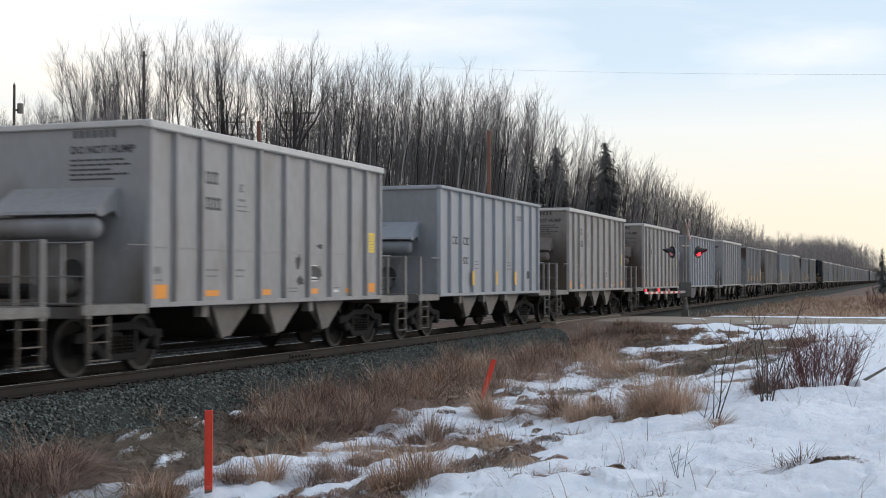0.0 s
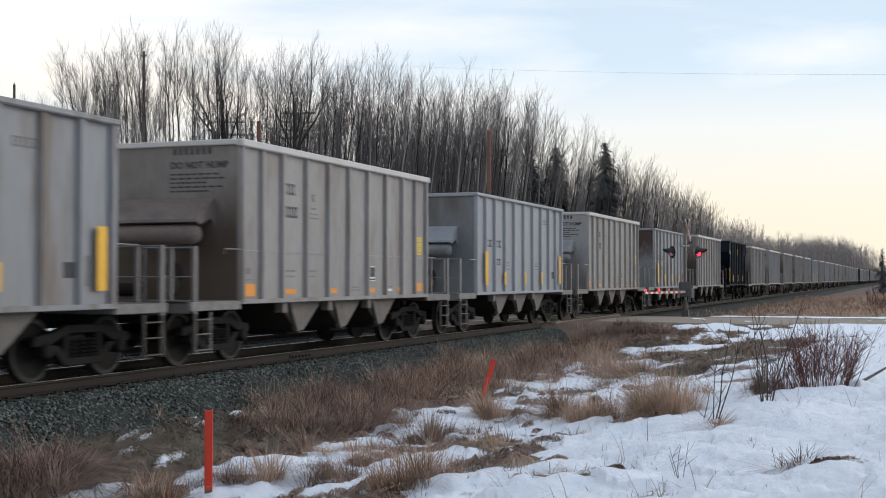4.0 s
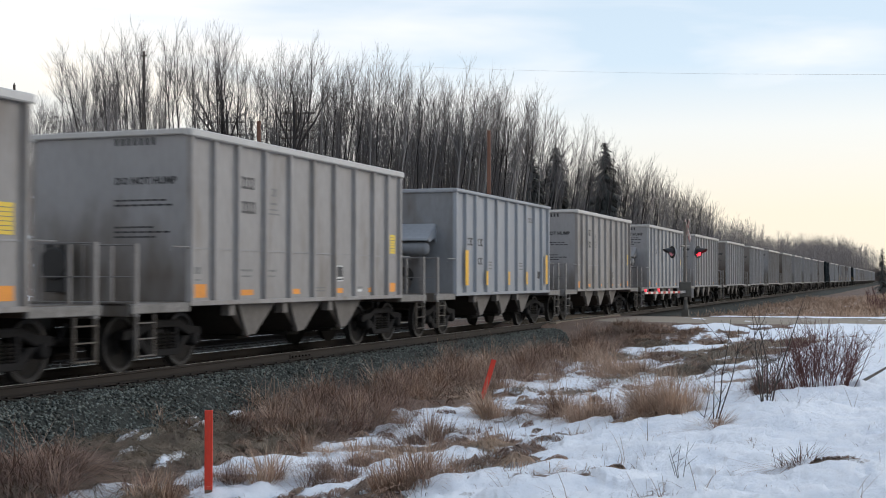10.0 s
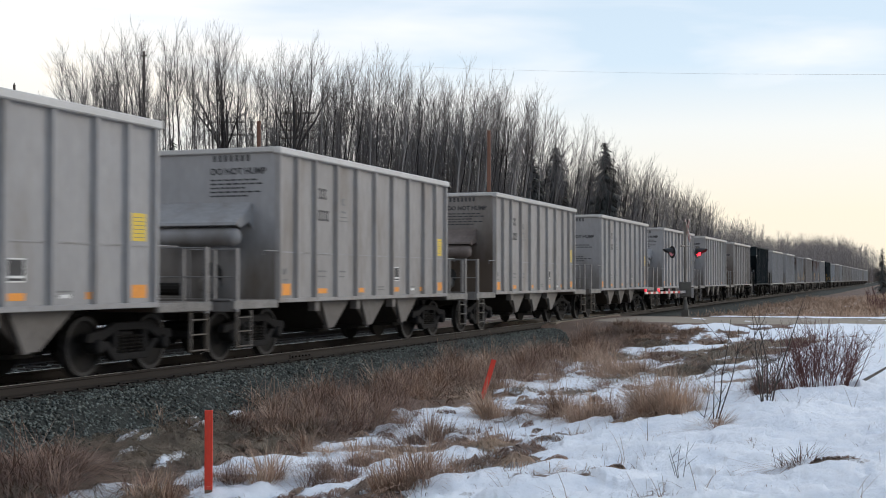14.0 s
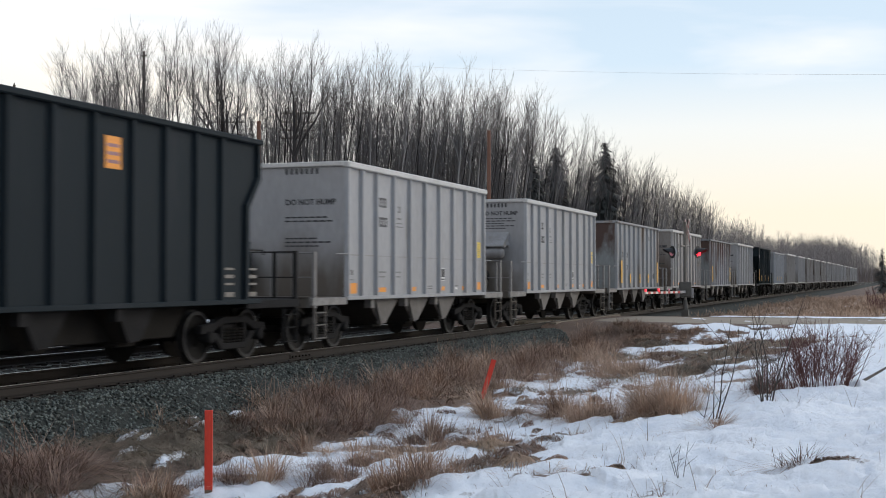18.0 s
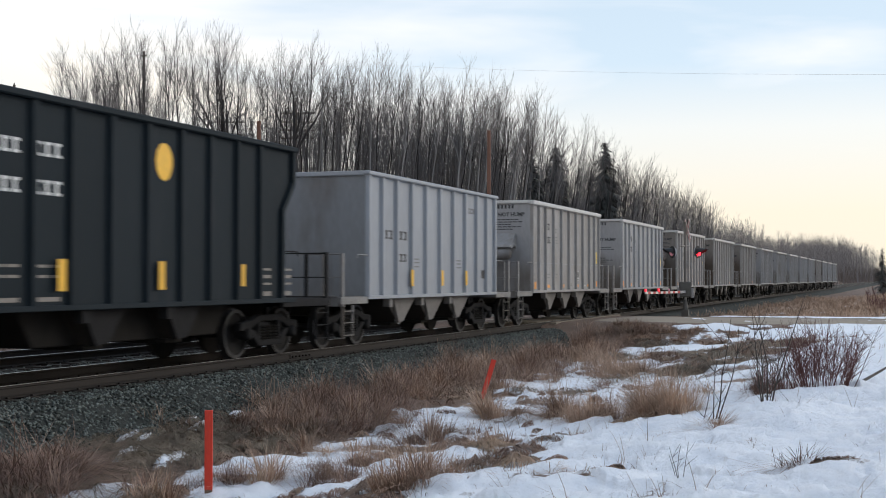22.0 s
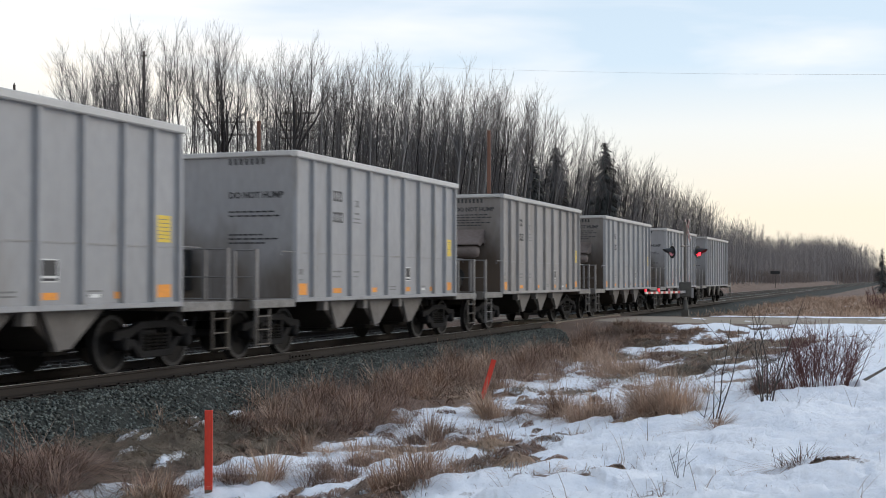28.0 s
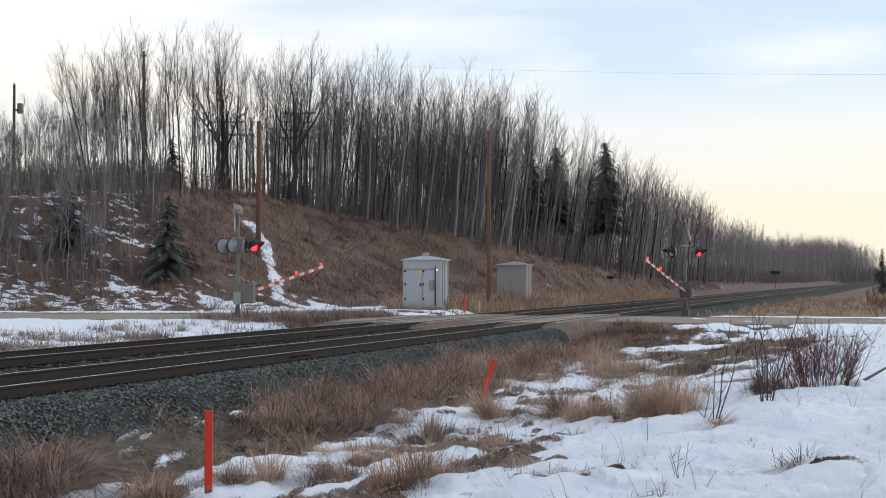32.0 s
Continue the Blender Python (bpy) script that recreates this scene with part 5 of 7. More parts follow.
def along(pts, f):
    """The point at the fraction f of a run of points, and the piece it lies on."""
    n = len(pts) - 1
    k = min(int(f * n), n - 1)
    u = f * n - k
    return np.array(pts[k]) * (1 - u) + np.array(pts[k + 1]) * u, k


def aspen_shapes(seed, tall, low=0.42, branches=52, twigs=5, thick=0.105, spread=1.0, far=False, knotty=0.0):
    """A slender wavering trunk that divides into a few steep leaders, with short upswept branches that end in a haze of fine twigs."""
    rng = np.random.default_rng(seed)
    lean = rng.normal(0, 0.016, 2)
    n = 6 if far else 11
    sway = 0.5 * (0.09 + knotty)
    px, py = np.cumsum(rng.normal(0, sway, n + 1)), np.cumsum(rng.normal(0, sway, n + 1))
    px, py = px - px[0], py - py[0]
    pts = [(px[k] + lean[0] * tall * k / n, py[k] + lean[1] * tall * k / n, 0.94 * tall * k / n - (0.3 if k == 0 else 0)) for k in range(n + 1)]
    rad = [thick * (1 - 0.93 * (k / n) ** 1.1) for k in range(n + 1)]
    trunk = Shape().tube(pts, rad, 3 if far else 5, cap=False)
    crown = Shape()
    stems = [(pts, rad)]
    for q in range(1 if far else int(rng.integers(1, 4)) + (3 if knotty else 0)):
        f = rng.uniform(0.40, 0.74) if not knotty else rng.uniform(0.28, 0.62)
        p, k = along(pts, f)
        a, open_out = rng.uniform(0, 2 * math.pi), rng.uniform(0.10, 0.30) + 2.0 * knotty
        d = np.array([math.cos(a) * open_out, math.sin(a) * open_out, 1.0])
        reach = (tall * rng.uniform(0.74, 0.92) - p[2]) * (0.95 if not knotty else 0.85)
        lp, lr = limb(rng, p, d / np.linalg.norm(d), reach, rad[k] * rng.uniform(0.50, 0.72), 0.05, 3 if far else 6)
        (crown if far else trunk).tube(lp, lr, 3 if far else 4, cap=False)
        stems.append((lp, lr))
    top = np.array([s[0][-1][2] - max(low * tall, s[0][0][2]) for s in stems])
    for b in range(branches):
        sp, sr = stems[int(rng.choice(len(stems), p=top / top.sum()))]
        lo = max(0.05, (low * tall - sp[0][2]) / (sp[-1][2] - sp[0][2]))
        p, k = along(sp, lo + (1.0 - lo) * rng.random() ** 0.85)
        g = max(0.0, (p[2] / tall - low) / (1 - low))
        a = rng.uniform(0, 2 * math.pi)
        d = np.array([math.cos(a), math.sin(a), rng.uniform(0.55, 1.2) + 0.5 * g if not knotty else rng.uniform(0.2, 1.3) + 0.8 * g])
        length = (0.90 + 0.55 * (1 - g) ** 0.7) * rng.uniform(0.4, 1.5) * spread
        r0 = min(0.75 * sr[k], (0.008 + 0.008 * (1 - g)) * rng.uniform(0.7, 1.3) * (1 + 9 * knotty))
        bp, br = limb(rng, p, d / np.linalg.norm(d), length, r0, 0.16, 3)
        if far:
            ribbon(crown, bp, [r + 0.007 for r in br], rng)
        else:
            crown.tube(bp, [r + 0.0025 for r in br], 3, cap=False)
        for t in range(twigs):
            q, kk = along(bp, rng.uniform(0.25, 1.0))
            run = np.array(bp[kk + 1]) - np.array(bp[kk])
            aa = rng.uniform(0, 2 * math.pi)
            dd = run / np.linalg.norm(run) * 0.8 + np.array([math.cos(aa) * 0.5, math.sin(aa) * 0.5, rng.uniform(0.2, 0.9)])
            tp, tr = limb(rng, q, dd / np.linalg.norm(dd), rng.uniform(0.35, 1.0) * spread, 0.006, 0.10, 2)
            if far:
                ribbon(crown, tp[::2], [r + 0.006 for r in tr[::2]], rng)
            else:
                ribbon(crown, tp, [r * 0.6 + 0.0026 for r in tr], rng)
    # a spray of fine shoots rounds off every stem
    for sp, sr in stems:
        for t in range(3 if far else 14):
            p, k = along(sp, rng.uniform(0.76, 1.0))
            a, wide = rng.uniform(0, 2 * math.pi), rng.uniform(0.1, 0.8)
            d = np.array([math.cos(a) * wide, math.sin(a) * wide, 1.0])
            tp, tr = limb(rng, p, d / np.linalg.norm(d), rng.uniform(0.5, 1.4), 0.006, 0.06, 2)
            ribbon(crown, tp, [r * 0.8 + (0.005 if far else 0.0024) for r in tr], rng)
    return trunk, crown


def raw_mesh(name, shape, mat):
    return fast_mesh(name, shape.v, shape.f, mat)


def wood_edge(x):
    return toe(x) + rise_width(x)


VARIANTS = [aspen_shapes(100 + k, 10.6 + 0.45 * k, 0.47 + 0.05 * (k % 3), 30 + 2 * k, 3, 0.060 + 0.011 * (k % 4)) for k in range(8)]
VARIANTS += [aspen_shapes(130, 12.2, 0.30, 50, 4, 0.29, 1.1, False, 0.16), aspen_shapes(131, 11.4, 0.26, 46, 4, 0.25, 1.05, False, 0.14)]
TRUNK_MESH = [raw_mesh("trunk", v[0], "bark_pale" if k % 2 == 1 and k < 8 else "bark") for k, v in enumerate(VARIANTS)]
CROWN_MESH = [raw_mesh("crown", v[1], "twig_pale" if k % 2 == 1 and k < 8 else "twig") for k, v in enumerate(VARIANTS)]


def aspen(x, y, k, size, turn, lean=0.0, fan=0.0, label="bare leafless aspen with a slender grey trunk and fine upswept twigs"):
    tree = empty("aspen_tree", pose(x, y, float(height(x, y)) - 0.05) @ Matrix.Rotation(radians(-fan), 4, Vector((math.cos(TURN), math.sin(TURN), 0))) @ pose(0, 0, 0, lean, 0, turn) @ Matrix.Diagonal((size, size, size, 1)), label, "tree", "bare aspens on the hill")
    for name, me in (("trunk", TRUNK_MESH[k]), ("crown", CROWN_MESH[k])):
        o = new(name, me)
        o.parent = tree
    return tree


def cam_side(x, y):
    """Depth before the camera and place across its view, as a slope."""
    dx, dy = x - EYE[0], y - EYE[1]
    d = dx * math.cos(TURN) + dy * math.sin(TURN)
    return d, (dx * math.sin(TURN) - dy * math.cos(TURN)) / d


rng = np.random.default_rng(11)
planted = []
tries = 0
while len(planted) < 340 and tries < 30000:
    tries += 1
    x = rng.uniform(48, 170)
    y = wood_edge(x) - 0.6 + 27 * rng.random() ** 1.7
    d, s = cam_side(x, y)
    if s < -0.292 or s > 0.24 or (s < -0.185 and rng.random() < 0.36):
        continue
    if d < 130 and (0.108 < s < 0.142 or 0.072 < s < 0.10) and rng.random() < 0.65:
        continue
    gap = 0.8 if s < 0.0 else 0.65
    if any((x - a) ** 2 + (y - b) ** 2 < gap for a, b in planted):
        continue
    planted.append((x, y))
    k = int(rng.integers(0, 4)) * 2 + (1 if rng.random() < (0.5 if s > -0.05 else 0.06) else 0)
    want = np.interp(s, [-0.29, -0.26, -0.18, -0.1, 0.0, 0.06, 0.10, 0.15, 0.25], [8.1, 9.6, 11.0, 12.4, 13.3, 13.2, 12.8, 11.8, 11.0])
    tall = (10.6 + 0.45 * k)
    aspen(x, y, k, float(want / tall * rng.uniform(0.88, 1.04)), float(rng.uniform(0, 360)), float(rng.normal(0, 1.6)), fan=float(np.interp(s, [-0.29, -0.26, -0.22, -0.1, 0.0, 0.1, 0.3], [11, 7, 2, -1.5, -5.5, -7.5, -6.5]) + rng.normal(0, 1.8)))
# two stout poplars with wide crowns
for x, y, k, size in ((80.6, 33.6, 8, 0.89), (82.5, 28.8, 9, 0.90)):
    aspen(x, y, k, size, 40.0 * k, 0.0, 0.0, "stout bare poplar with dark spreading limbs")


def joined_trees(name, spots, variants, mat, label, seed, leaning=False):
    rng = np.random.default_rng(seed)
    vv, ff, off = [], [], 0
    data = [(np.array(s.v), np.array(s.f)) for s in variants]
    for x, y, size in spots:
        v, f = data[int(rng.integers(0, len(data)))]
        a = rng.uniform(0, 6.283)
        w = v * size * np.array([rng.uniform(0.8, 1.2), rng.uniform(0.8, 1.2), 1.0])
        c, s = math.cos(a), math.sin(a)
        z = float(height(x, y)) - 0.1
        tip = float(np.interp(cam_side(x, y)[1], [-0.1, 0.0, 0.1, 0.2, 0.32], [0.0, 0.08, 0.14, 0.12, 0.02])) + rng.normal(0, 0.02) if leaning else 0.0
        vv.append(np.stack([w[:, 0] * c - w[:, 1] * s + x + tip * w[:, 2] * math.sin(TURN), w[:, 0] * s + w[:, 1] * c + y - tip * w[:, 2] * math.cos(TURN), w[:, 2] + z], -1))
        ff.append(f + off)
        off += len(v)
    ob = new(name, fast_mesh(name, np.vstack(vv), np.vstack(ff), mat))
    return tagged(ob, label, "trees", kind="stuff")


def merged(pair):
    s = Shape()
    s.add(pair[0].v, pair[0].f)
    s.add(pair[1].v, pair[1].f)
    return s


THIN = [merged(aspen_shapes(200 + k, 11.0 + 0.6 * k, 0.36, 24, 3, 0.085, 1.0, True)) for k in range(5)]
rng = np.random.default_rng(12)
spots = []
while len(spots) < 1150:
    x = rng.uniform(84, 260)
    y = wood_edge(x) + 1 + 44 * rng.random() ** 1.2
    d, s = cam_side(x, y)
    if -0.20 + 0.1 * rng.random() < s < 0.36:
        if s > 0.06 and rng.random() < 0.35:
            continue
        spots.append((x, y, rng.uniform(0.80, 1.02) * float(np.interp(s, [-0.2, -0.05, 0.0, 0.08, 0.2, 0.3], [0.80, 0.86, 0.95, 0.90, 0.88, 0.88]))))
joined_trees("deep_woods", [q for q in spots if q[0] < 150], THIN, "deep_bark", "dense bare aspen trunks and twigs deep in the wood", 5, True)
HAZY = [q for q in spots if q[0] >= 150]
# the haze over these trees sits in their paler bark colour
joined_trees("hazy_woods", HAZY, THIN, "haze_bark", "bare aspens farther along the line, paled for haze", 8, True)
spots = []
while len(spots) < 200:
    x = rng.uniform(60, 130)
    y = wood_edge(x) + 0.5 + 22 * rng.random()
    d, s = cam_side(x, y)
    if -0.27 < s < 0.06 and (s > -0.2 or rng.random() < 0.35):
        spots.append((x, y, rng.uniform(0.78, 1.0) * float(np.interp(s, [-0.27, -0.2, -0.1, 0.05], [0.50, 0.62, 0.74, 0.91]))))
while len(spots) < 560:
    x = rng.uniform(84, 150)
    y = wood_edge(x) + 4 + 30 * rng.random()
    d, s = cam_side(x, y)
    if -0.175 < s < 0.12 and (s < 0.03 or rng.random() < 0.5):
        spots.append((x, y, rng.uniform(0.75, 0.98) * float(np.interp(s, [-0.175, -0.11, -0.03, 0.12], [0.76, 0.84, 0.97, 0.88]))))
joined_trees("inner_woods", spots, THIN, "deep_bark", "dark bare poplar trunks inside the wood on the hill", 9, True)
FAR = [merged(aspen_shapes(300 + k, 11.0 + 0.5 * k, 0.12, 16, 2, 0.10, 1.35, True)) for k in range(4)]


def far_size(x, y):
    """The woods grow taller towards the far bend of the line."""
    d, s = cam_side(x, y)
    return float(np.interp(d, [160, 230, 300, 420, 560, 760, 1000], [0.95, 0.86, 0.86, 1.15, 1.5, 1.75, 1.9]))


spots = []
while len(spots) < 1500:
    x = 170 + 520 * rng.random() ** 1.15
    if rng.random() < 0.75:
        y = wood_edge(x) - 0.5 + 40 * rng.random() ** 1.4
    else:
        x, y = rng.uniform(430, 980), rng.uniform(-70, 70)
        if -5.5 < y < 8 and x < 935:
            continue
    spots.append((x, y, rng.uniform(0.8, 1.12)))
for x0, x1, y0, y1, count in ((430, 935, 8.0, 45.0, 520), (937, 1000, -40.0, 40.0, 160)):
    for k in range(count):
        spots.append((rng.uniform(x0, x1), rng.uniform(y0, y1), rng.uniform(0.8, 1.12)))
spots = [(x, y, q * far_size(x, y)) for x, y, q in spots]
# same paled bark, so the distance looks hazy
joined_trees("far_woods", spots, FAR, "haze_bark", "grey-brown bare woods along the line in the distance, paled for haze", 6)


BRUSH = []
for k in range(4):
    q = np.random.default_rng(500 + k)
    s = Shape()
    for b in range(15):
        a, r = q.uniform(0, 6.283), q.uniform(0, 1.2)
        bp, br = limb(q, (math.cos(a) * r, math.sin(a) * r, -0.2), (math.cos(a) * 0.25, math.sin(a) * 0.25, 1.0), q.uniform(1.2, 3.6), 0.017, 0.05, 3)
        ribbon(s, bp, [w + 0.009 for w in br], q)
        for t in range(4):
            aa = q.uniform(0, 6.283)
            tp, tr = limb(q, bp[int(q.integers(1, 3))], (math.cos(aa) * 0.5, math.sin(aa) * 0.5, 0.85), q.uniform(0.4, 1.0), 0.008, 0.05, 2)
            ribbon(s, tp[::2], [w + 0.010 for w in tr[::2]], q)
    BRUSH.append(s)
spots = []
while len(spots) < 1250:
    x = 70 + 330 * rng.random() ** 1.4
    y = wood_edge(x) - 0.5 + 30 * rng.random() ** 1.2
    d, s = cam_side(x, y)
    if -0.34 < s and (s > -0.1 or (s > -0.22 and rng.random() < 0.10)):
        spots.append((x, y, rng.uniform(0.5, 1.15)))
for k in range(420):
    spots.append((rng.uniform(480, 935), rng.uniform(8.5, 40), rng.uniform(1.6, 3.0)) if k < 240 else (rng.uniform(937, 990), rng.uniform(-30, 40), rng.uniform(2.5, 4.0)))
joined_trees("understorey", spots, BRUSH, "brush", "tangled bare underbrush between the aspen trunks", 7)
spots = []
while len(spots) < 330:
    x, y = rng.uniform(46, 76), rng.uniform(24, 44)
    d, s = cam_side(x, y)
    if -0.36 < s < -0.21 and y > toe(x) + 3:
        spots.append((x, y, rng.uniform(0.25, 0.8)))
joined_trees("slope_brush", spots, BRUSH, "brush", "low bare brush scattered over the snowy slope", 17)


rng = np.random.default_rng(19)
joined_trees("verge_brush", [(x + rng.normal(0, 2.2), y + rng.normal(0, 0.7), rng.uniform(0.25, 0.5)) for x, y in ((83, -12.6), (92, -12.4), (100, -13.0), (76, -11.6), (88, -11.8)) for k in range(6)], BRUSH, "willow", "dark reddish willow brush on the far verge", 20)


def spruce(x, y, tall, seed, wide=0.24, label="dark green spruce with drooping boughs", bare_to=0.0):
    rng = np.random.default_rng(seed)
    tree = empty("spruce_tree", pose(x, y, float(height(x, y)) - 0.05), label, "tree", "spruces")
    part("trunk", Shape().tube([(0, 0, 0), (0.03, 0, tall * 0.5), (0, 0.02, tall)], [0.018 * tall, 0.011 * tall, 0.003], 6), "bark", tree)
    v, f = [], []
    layers = int(14 + tall * 1.6)
    for k in range(layers):
        u = (k + 0.6) / layers
        if u < bare_to:
            continue
        reach = tall * wide * (1 - u) ** (0.8 if tall < 6 else 0.72) + (0.10 if tall < 6 else 0.22)
        for b in range(10 if tall < 6 else 20):
            a = rng.uniform(0, 6.283)
            r = reach * (rng.uniform(0.45, 1.3) if tall < 6 else rng.uniform(0.6, 1.12))
            h = tall * min(0.985, 0.06 + 0.93 * u + rng.normal(0, 0.022))
            steps = 5
            for q in range(steps):
                t0, t1 = q / steps, (q + 1.25) / steps
                for side in (-1, 1, 0):
                    w = (0.10 + 0.16 * (1 - t0)) * r * (0.55 if tall < 6 else 0.85)
                    c, s = math.cos(a), math.sin(a)
                    drop0, drop1 = -0.30 * r * t0 ** 1.3, -0.30 * r * t1 ** 1.3
                    base = (c * r * t0, s * r * t0, h + drop0)
                    tip = (c * r * t1 - s * w * side, s * r * t1 + c * w * side, h + drop1 - rng.uniform(0.0, 0.10) * r - (0.12 * r if side == 0 else 0))
                    n = len(v)
                    g = 0.03 + (0.03 if tall < 6 else 0.05) * r
                    v += [(base[0] - s * g, base[1] + c * g, base[2]), (base[0] + s * g, base[1] - c * g, base[2] + 0.02), (tip[0] + s * 0.012, tip[1] - c * 0.012, tip[2]), (tip[0] - s * 0.012, tip[1] + c * 0.012, tip[2])]
                    f.append((n, n + 1, n + 2, n + 3))
    crown = new("crown", fast_mesh("crown", v, f, "needle"))
    crown.parent = tree
    return tree


spruce(57.6, 23.6, 4.2, 1, 0.38, label="small dark spruce on the snowy lower slope")
spruce(55.0, 27.9, 3.6, 2, 0.34, label="sparse young spruce among thin saplings")
spruce(72.5, 32.6, 3.4, 3, 0.34)
spruce(114.5, 20.2, 9.6, 4, 0.25, bare_to=0.25)
spruce(117.6, 18.8, 11.2, 5, 0.25, bare_to=0.25)
spruce(124.6, 15.6, 13.0, 6, 0.24, "tall dark spruce among bare aspens", 0.34)
spruce(158.6, -9.7, 5.6, 8, 0.2, label="dark spruce beside the line in the distance")

# young bare saplings on the slope left of the crossing
rng = np.random.default_rng(14)
SAP = [aspen_shapes(400 + k, 4.6 + 0.5 * k, 0.25, 18, 3, 0.032, 0.55) for k in range(4)]
SAP_T = [raw_mesh("trunk", s[0], "bark_pale") for s in SAP]
SAP_C = [raw_mesh("crown", s[1], "twig") for s in SAP]
count = 0
while count < 85:
    x, y = rng.uniform(42, 74), rng.uniform(24, 46)
    d, s = cam_side(x, y)
    if not (-0.36 < s < -0.17) or y < toe(x) - 0.5:
        continue
    if (s > -0.23 and rng.random() < 0.75) or (s < -0.29 and rng.random() < 0.6):
        continue
    k = int(rng.integers(0, 4))
    sap = empty("sapling", pose(x, y, float(height(x, y)) - 0.03, float(rng.normal(0, 3)), 0, float(rng.uniform(0, 360))) @ Matrix.Diagonal((1, 1, float(rng.uniform(0.8, 1.35) * (0.62 if s < -0.285 else 1.0)), 1)),
                "thin bare sapling on the snow-patched slope", "sapling", "young saplings on the slope")
    for name, me in (("stem", SAP_T[k]), ("crown", SAP_C[k])):
        o = new(name, me)
        o.parent = sap
    count += 1


# a thin thicket of more such stems
THICKET = [merged(s) for s in SAP]
spots = []
while len(spots) < 130:
    x, y = rng.uniform(42, 74), rng.uniform(24, 46)
    d, s = cam_side(x, y)
    if -0.36 < s < -0.20 and y > toe(x) + 0.5 and (s < -0.24 or rng.random() < 0.25):
        spots.append((x, y, rng.uniform(0.45, 1.05)))
# nearer stems, drawn in the same haze-paled bark
joined_trees("sapling_thicket", spots, THICKET, "haze_bark", "thicket of thin bare stems on the snowy slope", 18)


# ---- dead grass and brush ----
def toned(me, rows, per):
    """Give all blades of a tuft its tone: the fifth number of its row, or one by its place."""
    tone = rows[:, 4] if rows.shape[1] > 4 else lattice(np.round(rows[:, 0], 2), np.round(rows[:, 1], 2), 7)
    me.attributes.new("tone", "FLOAT", "POINT").data.foreach_set("value", np.repeat(tone, per).astype(np.float32))
    return me


def patch_tufts(patches, seed, gap=0.17, rad=0.15):
    """Tufts in oval patches: x, y, half width across the view, half depth, height of the grass, tone from straw to russet."""
    rng = np.random.default_rng(seed)
    out = []
    for x, y, wide, deep, tall, tone in patches:
        for k in range(max(3, int(wide * deep * 3.14 / gap ** 2 * 0.55))):
            a, q = rng.uniform(0, 6.283), math.sqrt(rng.random())
            across, away = math.cos(a) * q * wide, math.sin(a) * q * deep
            out.append((x + across * math.sin(TURN) + away * math.cos(TURN), y - across * math.cos(TURN) + away * math.sin(TURN),
                        rad * rng.uniform(0.6, 1.3), 1.35 * tall * rng.uniform(0.35, 1.25) * (1.1 - 0.25 * q), min(1.0, max(0.0, tone + rng.normal(0, 0.32)))))
    return out


def blades(name, spots, per, mat, label, seed, width=0.006, lean=0.35, curl=0.5, bends=((0.0, 1.0), (0.45, 0.9), (0.78, 0.65), (1.0, 0.2)), fan=0.35):
    """spots: rows of x, y, radius of the tuft, height of its blades; each blade arches over and its tip droops."""
    rng = np.random.default_rng(seed)
    spots = np.asarray(spots, float)
    s = np.repeat(spots, per, axis=0)
    n = len(s)
    a, r = rng.uniform(0, 6.283, n), np.sqrt(rng.random(n)) * s[:, 2]
    x, y = s[:, 0] + np.cos(a) * r, s[:, 1] + np.sin(a) * r
    z = height(x, y) - 0.03
    h = s[:, 3] * rng.uniform(0.40, 1.2, n) * (1.1 - 0.35 * r / np.maximum(s[:, 2], 0.01))
    sway = np.repeat(rng.uniform(0, 6.283, len(spots)), per)
    b = np.where(rng.random(n) < 0.5, sway + rng.normal(0, 0.5, n), a + rng.normal(0, 1.0, n))
    tilt = np.abs(rng.normal(0, lean * 1.25, n)) + fan * r / np.maximum(s[:, 2], 0.01)
    tilt = tilt + np.where(rng.random(n) < 0.16, rng.uniform(0.4, 1.3, n), 0.0)
    droop = curl * rng.random(n) * (0.6 + tilt)
    dx, dy = np.cos(b), np.sin(b)
    w = width * rng.uniform(0.6, 1.4, n)
    cx, cy = -dy * w, dx * w
    twist = rng.normal(0, 0.22, n)
    rows = []
    for u, taper in bends:
        out = h * (tilt * u + droop * u ** 2.2)
        px, py = x + dx * out - dy * out * twist, y + dy * out + dx * out * twist
        pz = z + h * np.clip(u - 0.22 * tilt * u - 0.85 * droop * u ** 3, 0.02 * u, 1)
        rows += [np.stack([px - cx * taper, py - cy * taper, pz], -1), np.stack([px + cx * taper, py + cy * taper, pz], -1)]
    v = np.stack(rows, 1).reshape(-1, 3)
    k = 2 * len(bends) * np.arange(n)[:, None]
    f = np.concatenate([k + np.array([[0, 1, 3, 2]]) + 2 * q for q in range(len(bends) - 1)], 0)
    ob = new(name, toned(fast_mesh(name, v, f, mat), s, 2 * len(bends)))
    return tagged(ob, label, "grass", kind="stuff")


